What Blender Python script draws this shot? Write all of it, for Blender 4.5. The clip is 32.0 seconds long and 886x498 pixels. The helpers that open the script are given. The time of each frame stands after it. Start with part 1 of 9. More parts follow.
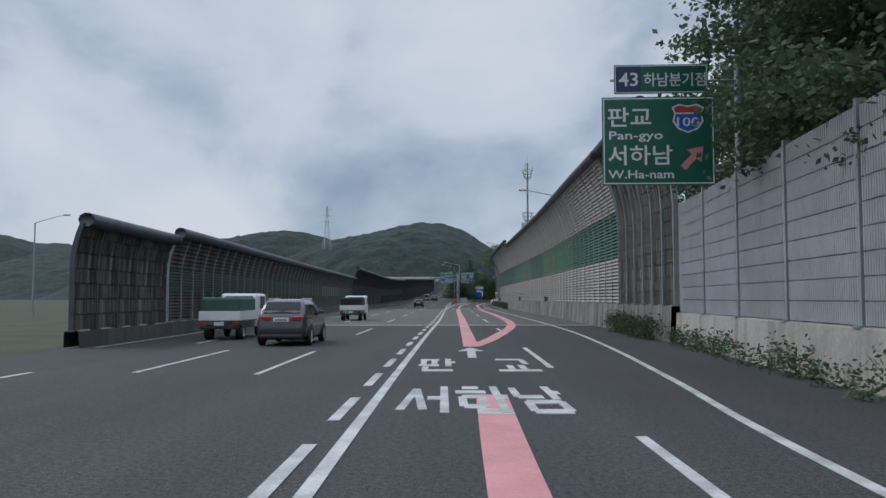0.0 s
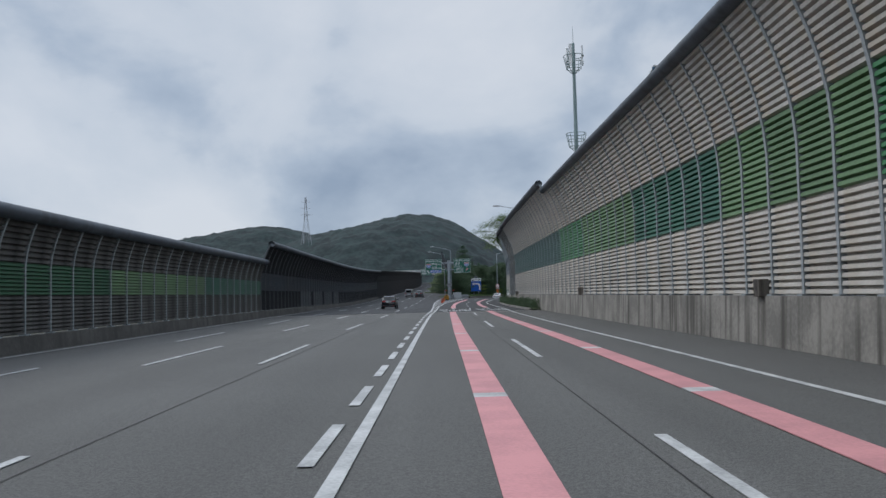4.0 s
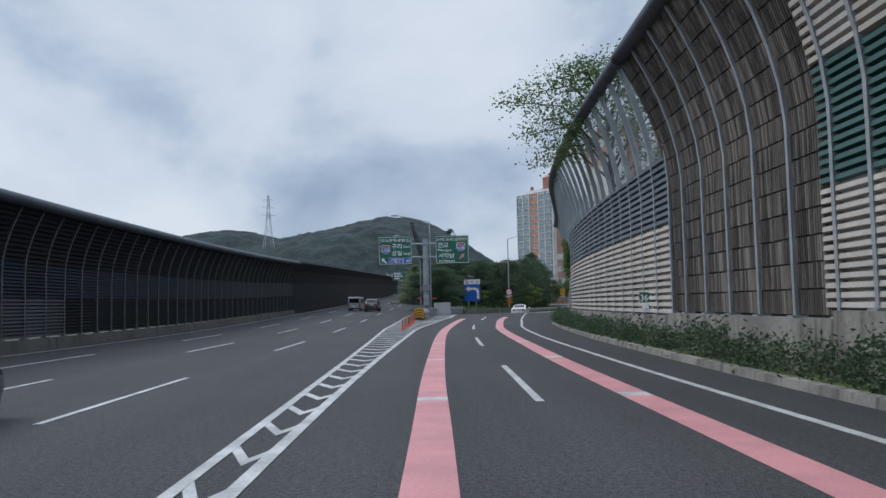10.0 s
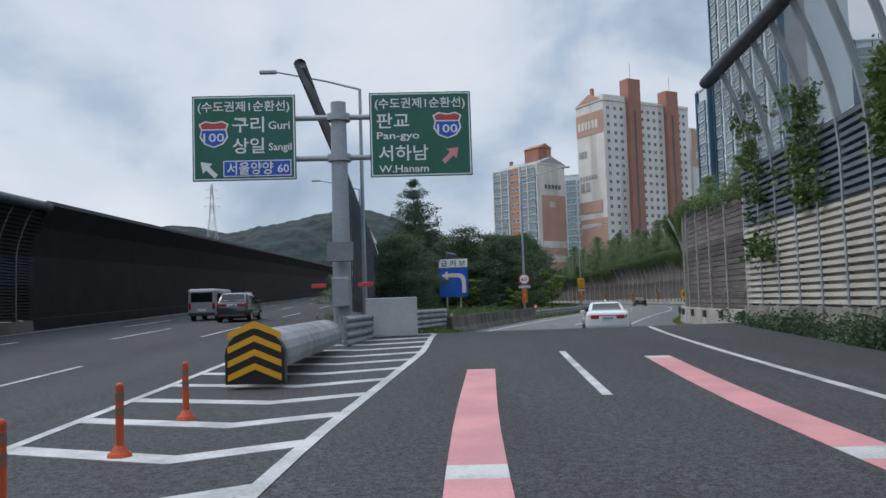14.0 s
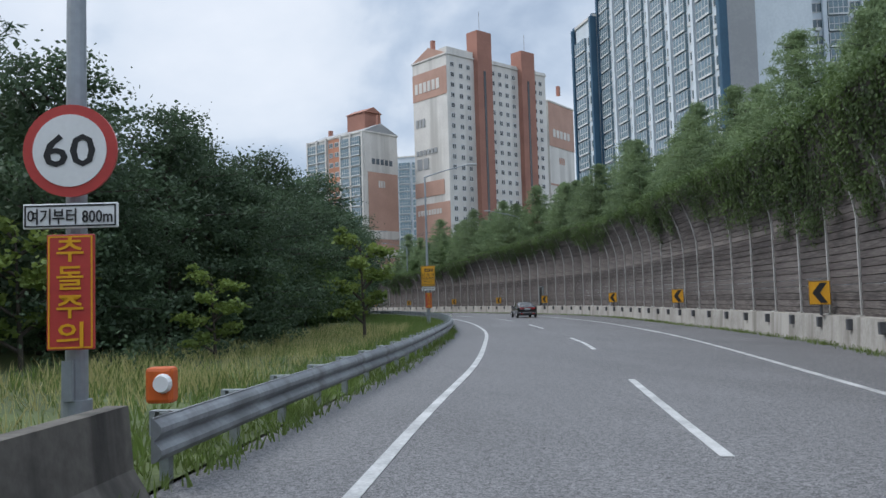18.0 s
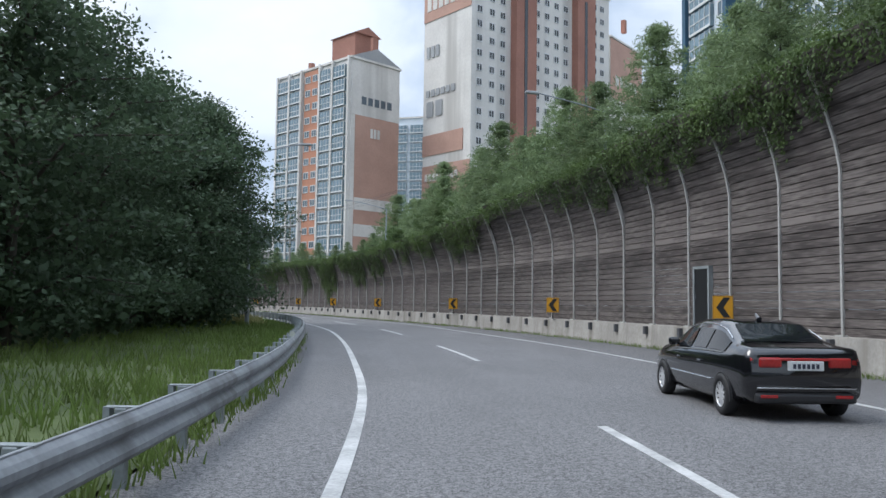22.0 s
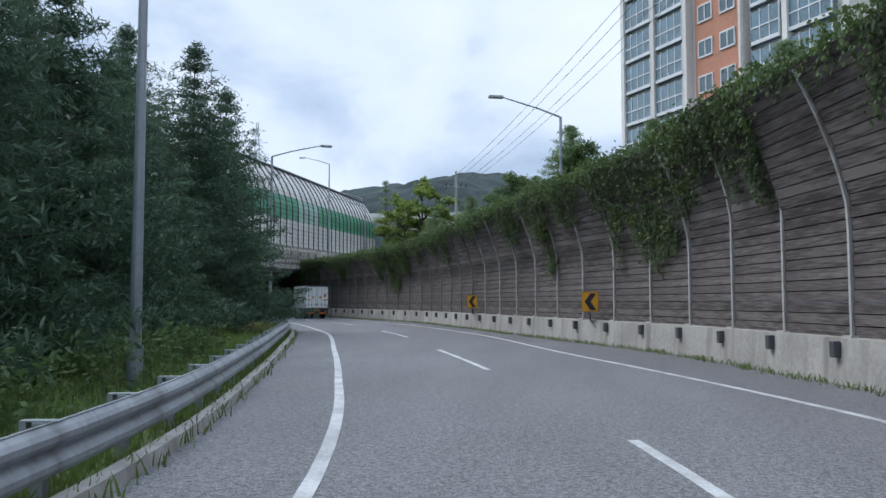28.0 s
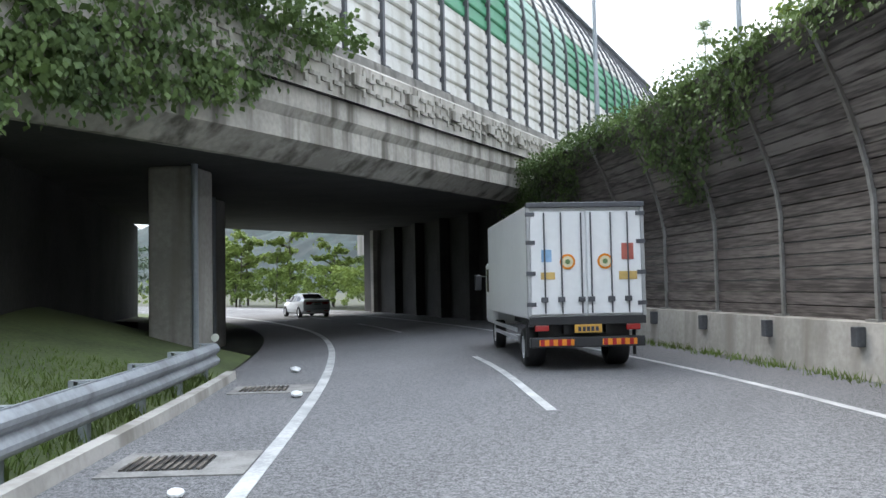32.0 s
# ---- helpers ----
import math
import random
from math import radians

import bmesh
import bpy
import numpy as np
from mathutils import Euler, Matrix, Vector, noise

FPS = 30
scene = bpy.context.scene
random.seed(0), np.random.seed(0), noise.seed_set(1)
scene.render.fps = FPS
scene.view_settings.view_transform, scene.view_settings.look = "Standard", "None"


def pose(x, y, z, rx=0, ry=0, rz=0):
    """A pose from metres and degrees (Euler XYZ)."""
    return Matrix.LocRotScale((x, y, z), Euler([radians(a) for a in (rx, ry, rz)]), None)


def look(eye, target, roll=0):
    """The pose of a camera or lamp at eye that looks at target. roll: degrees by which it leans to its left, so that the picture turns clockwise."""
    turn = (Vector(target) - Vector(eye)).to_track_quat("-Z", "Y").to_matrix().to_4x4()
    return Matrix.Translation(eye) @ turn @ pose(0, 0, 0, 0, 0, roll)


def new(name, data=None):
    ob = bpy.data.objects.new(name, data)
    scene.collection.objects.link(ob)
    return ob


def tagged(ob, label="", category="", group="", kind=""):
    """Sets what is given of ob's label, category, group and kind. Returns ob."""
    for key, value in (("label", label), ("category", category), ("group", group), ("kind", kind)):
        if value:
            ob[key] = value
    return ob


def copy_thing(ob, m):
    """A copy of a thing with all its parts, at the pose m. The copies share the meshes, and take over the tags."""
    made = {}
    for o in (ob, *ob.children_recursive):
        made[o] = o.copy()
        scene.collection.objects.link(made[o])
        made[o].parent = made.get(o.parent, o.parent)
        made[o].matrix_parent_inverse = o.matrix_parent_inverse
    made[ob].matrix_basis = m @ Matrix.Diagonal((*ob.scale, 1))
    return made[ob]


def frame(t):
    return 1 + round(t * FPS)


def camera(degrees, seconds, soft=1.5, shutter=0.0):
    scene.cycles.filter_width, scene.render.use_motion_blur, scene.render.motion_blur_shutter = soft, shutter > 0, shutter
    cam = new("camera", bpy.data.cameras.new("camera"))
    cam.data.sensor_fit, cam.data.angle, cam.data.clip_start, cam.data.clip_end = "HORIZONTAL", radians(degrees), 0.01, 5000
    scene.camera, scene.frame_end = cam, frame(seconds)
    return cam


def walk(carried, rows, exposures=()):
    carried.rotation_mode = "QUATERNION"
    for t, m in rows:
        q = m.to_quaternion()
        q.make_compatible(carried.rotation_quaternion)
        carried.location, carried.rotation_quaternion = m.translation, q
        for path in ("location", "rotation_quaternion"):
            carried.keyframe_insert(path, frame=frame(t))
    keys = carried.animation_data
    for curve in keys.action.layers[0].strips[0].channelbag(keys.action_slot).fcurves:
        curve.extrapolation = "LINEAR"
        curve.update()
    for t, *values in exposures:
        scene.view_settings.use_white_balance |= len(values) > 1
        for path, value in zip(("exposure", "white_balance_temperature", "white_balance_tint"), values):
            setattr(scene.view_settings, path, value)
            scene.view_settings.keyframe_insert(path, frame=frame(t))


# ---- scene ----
# ---- camera ----
cam = camera(56.85, 32.0, shutter=0.0)
PATH = [
    (0, (0.000, 0.000, 1.705), (0.003, 19.964, 2.910), -0.00),
    (0.5, (0.025, 6.676, 1.710), (0.062, 26.642, 2.877), 0.30),
    (1, (0.105, 13.332, 1.692), (0.126, 33.299, 2.838), 0.07),
    (1.5, (0.201, 20.396, 1.680), (0.226, 40.364, 2.822), -0.18),
    (2, (0.354, 27.725, 1.687), (0.390, 47.692, 2.837), -0.31),
    (2.5, (0.454, 35.030, 1.707), (0.535, 54.998, 2.836), -0.46),
    (3, (0.512, 42.342, 1.705), (0.677, 62.310, 2.825), -0.71),
    (3.5, (0.572, 49.731, 1.703), (0.750, 69.701, 2.784), -1.22),
    (5.5, (1.277, 79.744, 1.732), (1.820, 99.703, 2.887), -1.58),
    (6, (1.419, 87.191, 1.710), (2.051, 107.147, 2.885), -1.63),
    (6.5, (1.547, 94.498, 1.690), (2.285, 114.449, 2.881), -1.65),
    (7, (1.786, 102.288, 1.695), (2.582, 122.236, 2.894), -1.60),
    (7.5, (2.030, 110.276, 1.695), (2.897, 130.221, 2.897), -1.54),
    (8, (2.319, 118.054, 1.687), (3.237, 137.996, 2.896), -1.43),
    (8.5, (2.517, 125.302, 1.677), (3.422, 145.241, 2.940), -1.38),
    (9, (2.685, 132.311, 1.673), (3.546, 152.252, 2.948), -1.43),
    (9.5, (2.806, 139.034, 1.681), (3.582, 158.978, 2.961), -1.47),
    (10, (2.950, 145.848, 1.711), (3.668, 165.790, 3.055), -1.24),
    (10.5, (3.058, 152.694, 1.705), (3.768, 172.639, 3.021), -1.26),
    (11, (3.144, 159.828, 1.695), (3.786, 179.776, 2.982), -1.30),
    (11.5, (3.237, 167.232, 1.705), (3.935, 187.178, 2.989), -1.35),
    (12, (3.434, 174.744, 1.713), (4.310, 194.683, 3.001), -1.40),
    (12.5, (3.754, 182.732, 1.723), (4.885, 202.659, 3.011), -1.48),
    (13, (4.239, 190.697, 1.718), (5.538, 210.614, 2.997), -1.51),
    (13.5, (4.897, 198.536, 1.686), (6.330, 218.443, 2.972), -1.53),
    (15.5, (8.216, 228.759, 1.667), (10.919, 248.532, 2.987), -3.01),
    (16, (9.959, 236.356, 1.685), (13.283, 256.034, 3.012), -2.92),
    (16.5, (12.011, 243.976, 1.711), (15.958, 263.538, 3.031), -2.70),
    (17, (14.250, 251.506, 1.724), (18.846, 270.926, 3.041), -2.52),
    (17.5, (16.682, 258.793, 1.718), (21.823, 278.076, 3.027), -2.20),
    (18, (19.152, 266.217, 1.782), (24.799, 285.360, 3.063), -1.70),
    (18.5, (21.969, 273.311, 1.729), (27.928, 292.361, 3.001), -1.15),
    (19, (24.774, 280.699, 1.724), (30.987, 299.667, 3.007), -0.66),
    (19.5, (27.603, 288.283, 1.692), (34.048, 307.174, 2.956), -0.34),
    (20, (30.526, 295.983, 1.685), (37.048, 314.846, 2.969), -0.06),
    (20.5, (33.333, 303.822, 1.676), (39.822, 322.695, 2.981), 0.15),
    (21, (35.904, 311.733, 1.681), (42.239, 330.656, 3.027), 0.51),
    (21.5, (38.158, 319.574, 1.697), (43.906, 338.682, 3.054), 0.66),
    (22, (40.291, 327.848, 1.703), (45.257, 347.176, 3.030), 0.82),
    (22.5, (42.242, 336.215, 1.698), (46.455, 355.723, 2.991), 1.09),
    (23, (43.794, 344.731, 1.700), (47.318, 364.378, 2.956), 1.50),
    (23.5, (45.111, 353.278, 1.703), (47.794, 373.059, 2.936), 1.76),
    (24, (46.059, 361.692, 1.702), (47.864, 381.574, 2.892), 1.83),
    (24.5, (46.685, 369.858, 1.702), (47.651, 389.802, 2.849), 1.56),
    (25, (46.913, 377.983, 1.706), (47.101, 397.950, 2.833), 1.15),
    (25.5, (46.722, 385.930, 1.687), (46.176, 405.892, 2.792), 0.74),
    (27.5, (44.459, 418.496, 1.708), (42.041, 438.307, 2.995), -0.17),
    (28, (43.151, 426.896, 1.705), (40.165, 446.630, 2.987), 0.01),
    (28.5, (41.552, 435.111, 1.693), (37.832, 454.720, 2.970), 0.03),
    (29, (39.700, 442.969, 1.696), (35.188, 462.413, 2.946), -0.15),
    (29.5, (37.707, 450.754, 1.702), (32.467, 470.018, 2.903), -0.21),
    (30, (35.371, 458.534, 1.700), (29.346, 477.571, 2.842), -0.08),
    (30.5, (32.670, 466.303, 1.697), (25.963, 485.112, 2.816), 0.08),
    (31, (29.639, 474.197, 1.687), (22.354, 492.792, 2.766), -0.25),
    (31.5, (26.414, 482.188, 1.701), (18.518, 500.537, 2.686), -0.70),
    (32, (22.831, 489.991, 1.701), (14.314, 508.064, 2.612), -1.14),
]
walk(cam, [(t, look(eye, target, roll)) for t, eye, target, roll in PATH],
     exposures=[(0, -0.2, 6250, 10), (3, -0.1, 6400, 10), (6, -0.27, 6100, 10), (9, -0.05, 6150, 10), (13, 0.0, 6300, 10), (16, 0.15, 6400, 10), (19, 0.3, 6250, 10), (21, 0.45, 6250, 10), (22, 0.55, 6250, 10), (23, 0.75, 6300, 10), (25, 0.9, 6350, 10), (28, 0.42, 6000, 10), (30, 0.72, 6250, 10), (31, 0.85, 6500, 10), (32, 1.65, 6600, 10)])


# ---- sky and light ----
world = bpy.data.worlds.new("overcast_sky")
scene.world = world
world.use_nodes = True
wt = world.node_tree
wt.nodes.clear()


def wnode(kind, **kw):
    n = wt.nodes.new(kind)
    for k, v in kw.items():
        n.inputs[k].default_value = v
    return n


sky = wt.nodes.new("ShaderNodeTexSky")
sky.sky_type = "NISHITA"
sky.sun_disc = False
sky.sun_elevation, sky.sun_rotation = radians(50), radians(-74)
sky_low = wt.nodes.new("ShaderNodeVectorMath")
sky_low.operation = "SCALE"
sky_low.inputs["Scale"].default_value = 0.09
wt.links.new(sky.outputs[0], sky_low.inputs[0])
coord = wt.nodes.new("ShaderNodeTexCoord")
sep = wt.nodes.new("ShaderNodeSeparateXYZ")
wt.links.new(coord.outputs["Generated"], sep.inputs[0])
# heaped cloud: soft masses a little wider than high, with finer edges
squash = wt.nodes.new("ShaderNodeVectorMath")
squash.operation = "MULTIPLY"
wt.links.new(coord.outputs["Generated"], squash.inputs[0])
squash.inputs[1].default_value = (1.0, 1.0, 1.55)
big = wnode("ShaderNodeTexNoise", Scale=3.0, Detail=6.0, Roughness=0.47, Distortion=0.5)
wt.links.new(squash.outputs[0], big.inputs["Vector"])
small = wnode("ShaderNodeTexNoise", Scale=10.0, Detail=6.0, Roughness=0.55)
wt.links.new(squash.outputs[0], small.inputs["Vector"])
blend = wt.nodes.new("ShaderNodeMath")
blend.operation = "MULTIPLY_ADD"
wt.links.new(small.outputs[0], blend.inputs[0])
blend.inputs[1].default_value = 0.24
wt.links.new(big.outputs[0], blend.inputs[2])
ramp = wt.nodes.new("ShaderNodeValToRGB")
wt.links.new(blend.outputs[0], ramp.inputs[0])
els = ramp.color_ramp.elements
els[0].position, els[0].color = 0.43, (0.32, 0.40, 0.52, 1)
els[1].position, els[1].color = 0.80, (0.74, 0.78, 0.84, 1)
e = els.new(0.54)
e.color = (0.47, 0.55, 0.66, 1)
e = els.new(0.63)
e.color = (0.63, 0.69, 0.77, 1)
# an overcast sky is brighter overhead than near the horizon
over = wt.nodes.new("ShaderNodeMapRange")
over.interpolation_type = "SMOOTHSTEP"
over.inputs["From Min"].default_value, over.inputs["From Max"].default_value = 0.33, 0.95
over.inputs["To Min"].default_value, over.inputs["To Max"].default_value = 1.0, 2.3
wt.links.new(sep.outputs["Z"], over.inputs["Value"])
mixs = wt.nodes.new("ShaderNodeMix")
mixs.data_type = "RGBA"
mixs.inputs["Factor"].default_value = 0.92
wt.links.new(sky_low.outputs[0], mixs.inputs[6])
wt.links.new(ramp.outputs[0], mixs.inputs[7])
bg = wnode("ShaderNodeBackground")
wt.links.new(over.outputs[0], bg.inputs["Strength"])
wt.links.new(mixs.outputs[2], bg.inputs["Color"])
wo = wt.nodes.new("ShaderNodeOutputWorld")
wt.links.new(bg.outputs[0], wo.inputs[0])
world.cycles.sampling_method = "AUTOMATIC"

sun = new("sun", bpy.data.lights.new("sun", "SUN"))
sun.data.energy, sun.data.angle, sun.data.color = 1.4, radians(28), (1.0, 0.96, 0.9)
sun.matrix_world = look((-120, 55, 150), (0, 20, 0))

# ---- materials ----
MATS = {}


def surf(name, c1, c2=None, scale=1.0, rough=0.8, bump=0.0, metal=0.0, fine=None, stretch=(1, 1, 1), streak=None, spec=0.5, vary=0.0, contrast=(0.35, 0.65), fw=0.5):
    """A surface with two colours mixed by noise of two sizes; streak: a colour that runs down in vertical stains."""
    if name in MATS:
        return MATS[name]
    m = bpy.data.materials.new(name)
    m.use_nodes = True
    t = m.node_tree
    b = t.nodes["Principled BSDF"]
    b.inputs["Roughness"].default_value = rough
    b.inputs["Metallic"].default_value = metal
    b.inputs["Specular IOR Level"].default_value = spec
    tc = t.nodes.new("ShaderNodeTexCoord")
    mp = t.nodes.new("ShaderNodeMapping")
    mp.inputs["Scale"].default_value = stretch
    t.links.new(tc.outputs["Object"], mp.inputs[0])
    n1 = t.nodes.new("ShaderNodeTexNoise")
    n1.inputs["Scale"].default_value, n1.inputs["Detail"].default_value = scale, 5
    n2 = t.nodes.new("ShaderNodeTexNoise")
    n2.inputs["Scale"].default_value, n2.inputs["Detail"].default_value = fine or scale * 14, 3
    t.links.new(mp.outputs[0], n1.inputs["Vector"])
    t.links.new(mp.outputs[0], n2.inputs["Vector"])
    add = t.nodes.new("ShaderNodeMath")
    add.operation = "MULTIPLY_ADD"
    t.links.new(n2.outputs[0], add.inputs[0])
    add.inputs[1].default_value = fw
    t.links.new(n1.outputs[0], add.inputs[2])
    r = t.nodes.new("ShaderNodeMapRange")
    r.inputs["From Min"].default_value, r.inputs["From Max"].default_value = contrast[0] + fw / 2, contrast[1] + fw / 2
    t.links.new(add.outputs[0], r.inputs["Value"])
    mx = t.nodes.new("ShaderNodeMix")
    mx.data_type = "RGBA"
    c2 = c2 or tuple(v * 0.8 for v in c1)
    mx.inputs[6].default_value, mx.inputs[7].default_value = (*c2, 1), (*c1, 1)
    t.links.new(r.outputs[0], mx.inputs["Factor"])
    col = mx.outputs[2]
    if streak:
        n3 = t.nodes.new("ShaderNodeTexNoise")
        n3.inputs["Scale"].default_value, n3.inputs["Detail"].default_value = streak[1], 4
        mp3 = t.nodes.new("ShaderNodeMapping")
        mp3.inputs["Scale"].default_value = streak[2] if len(streak) > 2 else (1, 1, 0.07)
        t.links.new(tc.outputs["Object"], mp3.inputs[0])
        t.links.new(mp3.outputs[0], n3.inputs["Vector"])
        r3 = t.nodes.new("ShaderNodeMapRange")
        r3.inputs["From Min"].default_value, r3.inputs["From Max"].default_value = 0.5, 0.68
        t.links.new(n3.outputs[0], r3.inputs["Value"])
        m3 = t.nodes.new("ShaderNodeMix")
        m3.data_type = "RGBA"
        t.links.new(r3.outputs[0], m3.inputs["Factor"])
        t.links.new(col, m3.inputs[6])
        m3.inputs[7].default_value = (*streak[0], 1)
        col = m3.outputs[2]
    if vary:
        oi = t.nodes.new("ShaderNodeObjectInfo")
        hs = t.nodes.new("ShaderNodeHueSaturation")
        mr = t.nodes.new("ShaderNodeMapRange")
        mr.inputs["To Min"].default_value, mr.inputs["To Max"].default_value = 1 - vary, 1 + vary
        t.links.new(oi.outputs["Random"], mr.inputs["Value"])
        t.links.new(mr.outputs[0], hs.inputs["Value"])
        t.links.new(col, hs.inputs["Color"])
        col = hs.outputs[0]
    t.links.new(col, b.inputs["Base Color"])
    if bump:
        bp = t.nodes.new("ShaderNodeBump")
        bp.inputs["Strength"].default_value = min(1.0, bump)
        bp.inputs["Distance"].default_value = 0.02
        t.links.new(n2.outputs[0], bp.inputs["Height"])
        t.links.new(bp.outputs[0], b.inputs["Normal"])
    MATS[name] = m
    return m


def leafy(name, c1, c2, scale=0.8, trans=0.25):
    """Foliage: colour varied leaf by leaf and patch by patch, with some light through the leaves."""
    m = surf(name, c1, c2, scale, rough=0.6, fine=6.0, spec=0.25, vary=0.22)
    t = m.node_tree
    b = t.nodes["Principled BSDF"]
    tr = t.nodes.new("ShaderNodeBsdfTranslucent")
    tr.inputs["Color"].default_value = (*[min(1, v * 1.4) for v in c1], 1)
    ms = t.nodes.new("ShaderNodeMixShader")
    ms.inputs[0].default_value = trans
    t.links.new(b.outputs[0], ms.inputs[1])
    t.links.new(tr.outputs[0], ms.inputs[2])
    t.links.new(ms.outputs[0], t.nodes["Material Output"].inputs[0])
    return m


def glassy(name, tint, rough=0.05, alpha=None):
    m = surf(name, tint, tuple(v * 0.7 for v in tint), 0.5, rough=rough, spec=0.8)
    return m




def road_surf(name, dark, light, wear, tracks=(1, 0.03, 1), grains=(14, 48, 120)):
    """Road surface: stone grain of three sizes, faint wheel tracks and patches."""
    m = bpy.data.materials.new(name)
    m.use_nodes = True
    t = m.node_tree
    b = t.nodes["Principled BSDF"]
    b.inputs["Roughness"].default_value = 0.88
    b.inputs["Specular IOR Level"].default_value = 0.3
    tc = t.nodes.new("ShaderNodeTexCoord")
    total = None
    for sc, wt_ in zip(grains, (0.22, 0.43, 0.35)):
        n = t.nodes.new("ShaderNodeTexNoise")
        n.inputs["Scale"].default_value, n.inputs["Detail"].default_value = sc, 2
        t.links.new(tc.outputs["Object"], n.inputs["Vector"])
        a = t.nodes.new("ShaderNodeMath")
        a.operation = "MULTIPLY_ADD"
        a.inputs[1].default_value = wt_
        t.links.new(n.outputs[0], a.inputs[0])
        if total:
            t.links.new(total, a.inputs[2])
        else:
            a.inputs[2].default_value = 0.0
        total = a.outputs[0]
    r = t.nodes.new("ShaderNodeMapRange")
    r.inputs["From Min"].default_value, r.inputs["From Max"].default_value = 0.43, 0.585
    t.links.new(total, r.inputs["Value"])
    mx = t.nodes.new("ShaderNodeMix")
    mx.data_type = "RGBA"
    mx.inputs[6].default_value, mx.inputs[7].default_value = (*dark, 1), (*light, 1)
    t.links.new(r.outputs[0], mx.inputs["Factor"])
    col = mx.outputs[2]
    for sc, stretch, amount in ((0.7, tracks, wear), (0.13, (1, 1, 1), wear * 0.8)):
        mp = t.nodes.new("ShaderNodeMapping")
        mp.inputs["Scale"].default_value = stretch
        t.links.new(tc.outputs["Object"], mp.inputs[0])
        n = t.nodes.new("ShaderNodeTexNoise")
        n.inputs["Scale"].default_value, n.inputs["Detail"].default_value = sc, 4
        t.links.new(mp.outputs[0], n.inputs["Vector"])
        q = t.nodes.new("ShaderNodeMapRange")
        q.inputs["From Min"].default_value, q.inputs["From Max"].default_value = 0.3, 0.7
        q.inputs["To Min"].default_value, q.inputs["To Max"].default_value = 1 - amount, 1 + amount
        t.links.new(n.outputs[0], q.inputs["Value"])
        v = t.nodes.new("ShaderNodeVectorMath")
        v.operation = "SCALE"
        t.links.new(col, v.inputs[0])
        t.links.new(q.outputs[0], v.inputs["Scale"])
        col = v.outputs[0]
    t.links.new(col, b.inputs["Base Color"])
    bp = t.nodes.new("ShaderNodeBump")
    bp.inputs["Strength"].default_value, bp.inputs["Distance"].default_value = 0.9, 0.012
    t.links.new(total, bp.inputs["Height"])
    t.links.new(bp.outputs[0], b.inputs["Normal"])
    return m


ASPHALT = road_surf("asphalt", (0.014, 0.0145, 0.016), (0.088, 0.09, 0.094), 0.14)
RAMP_ASPHALT = road_surf("worn_asphalt", (0.0627, 0.0627, 0.0661), (0.239, 0.238, 0.242), 0.09, (1, 0.25, 1))
CONCRETE_ROAD = road_surf("concrete_road", (0.07, 0.0695, 0.067), (0.142, 0.140, 0.134), 0.09, (1, 0.03, 1), (18, 55, 110))
WHITE_LINE = surf("white_road_paint", (0.50, 0.505, 0.50), (0.29, 0.295, 0.295), 1.3, 0.7, 0.2, fine=22)
PINK_LINE = surf("pink_road_paint", (0.56, 0.25, 0.26), (0.43, 0.195, 0.205), 1.0, 0.7, 0.2, fine=22)
PLINTH = surf("stained_concrete", (0.27, 0.255, 0.23), (0.16, 0.152, 0.138), 0.6, 0.9, 0.4, streak=((0.075, 0.069, 0.061), 2.2, (1, 1, 0.05)))
# grimy concrete, darkened further for the shade on the left barriers' plinths
PLINTH_D = surf("grimy_shaded_concrete", (0.0975, 0.0923, 0.0845), (0.0553, 0.052, 0.0481), 0.6, 0.9, 0.4, streak=((0.05, 0.047, 0.043), 1.6))
PALE_CONC = surf("pale_concrete", (0.42, 0.40, 0.37), (0.30, 0.285, 0.26), 0.6, 0.9, 0.4, streak=((0.22, 0.205, 0.18), 1.4))
CAP = surf("blue_grey_metal_cap", (0.062, 0.075, 0.092), (0.045, 0.055, 0.07), 0.8, 0.55, 0.1, metal=0.1, streak=((0.03, 0.035, 0.04), 1.5))
POST_PALE = surf("pale_galvanised_steel", (0.50, 0.50, 0.485), (0.36, 0.355, 0.34), 1.2, 0.5, 0.1, streak=((0.22, 0.20, 0.17), 2.5))
POST = surf("galvanised_steel", (0.31, 0.34, 0.35), (0.22, 0.245, 0.255), 1.2, 0.5, 0.1, metal=0.1)
# posts of the dark left barrier, darkened along with its shaded face
POST_MID = surf("shaded_steel", (0.12, 0.128, 0.136), (0.07, 0.075, 0.08), 1.2, 0.55, 0.1)
# darker copy of the pale posts, holding the shade near the bridge
POST_SHADED = surf("shaded_grey_steel", (0.24, 0.24, 0.235), (0.16, 0.158, 0.15), 1.2, 0.6, 0.1, streak=((0.10, 0.09, 0.08), 2.0))
POST_DARK = surf("dark_steel", (0.10, 0.105, 0.115), (0.07, 0.072, 0.08), 1.2, 0.55, 0.1, metal=0.3)
LOUVRE = surf("cream_louvre", (0.50, 0.475, 0.435), (0.36, 0.34, 0.31), 0.7, 0.6, 0.15, streak=((0.40, 0.36, 0.30), 1.1), vary=0.08)
GREEN_D = surf("dark_green_louvre", (0.025, 0.12, 0.075), (0.018, 0.09, 0.055), 0.7, 0.5, 0.1, vary=0.12)
# next two greens: left barrier's band, shade on its face mixed in
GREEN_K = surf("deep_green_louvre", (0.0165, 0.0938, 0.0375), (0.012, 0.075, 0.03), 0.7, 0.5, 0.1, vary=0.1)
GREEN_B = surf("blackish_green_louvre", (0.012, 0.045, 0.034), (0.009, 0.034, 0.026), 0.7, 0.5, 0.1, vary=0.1)
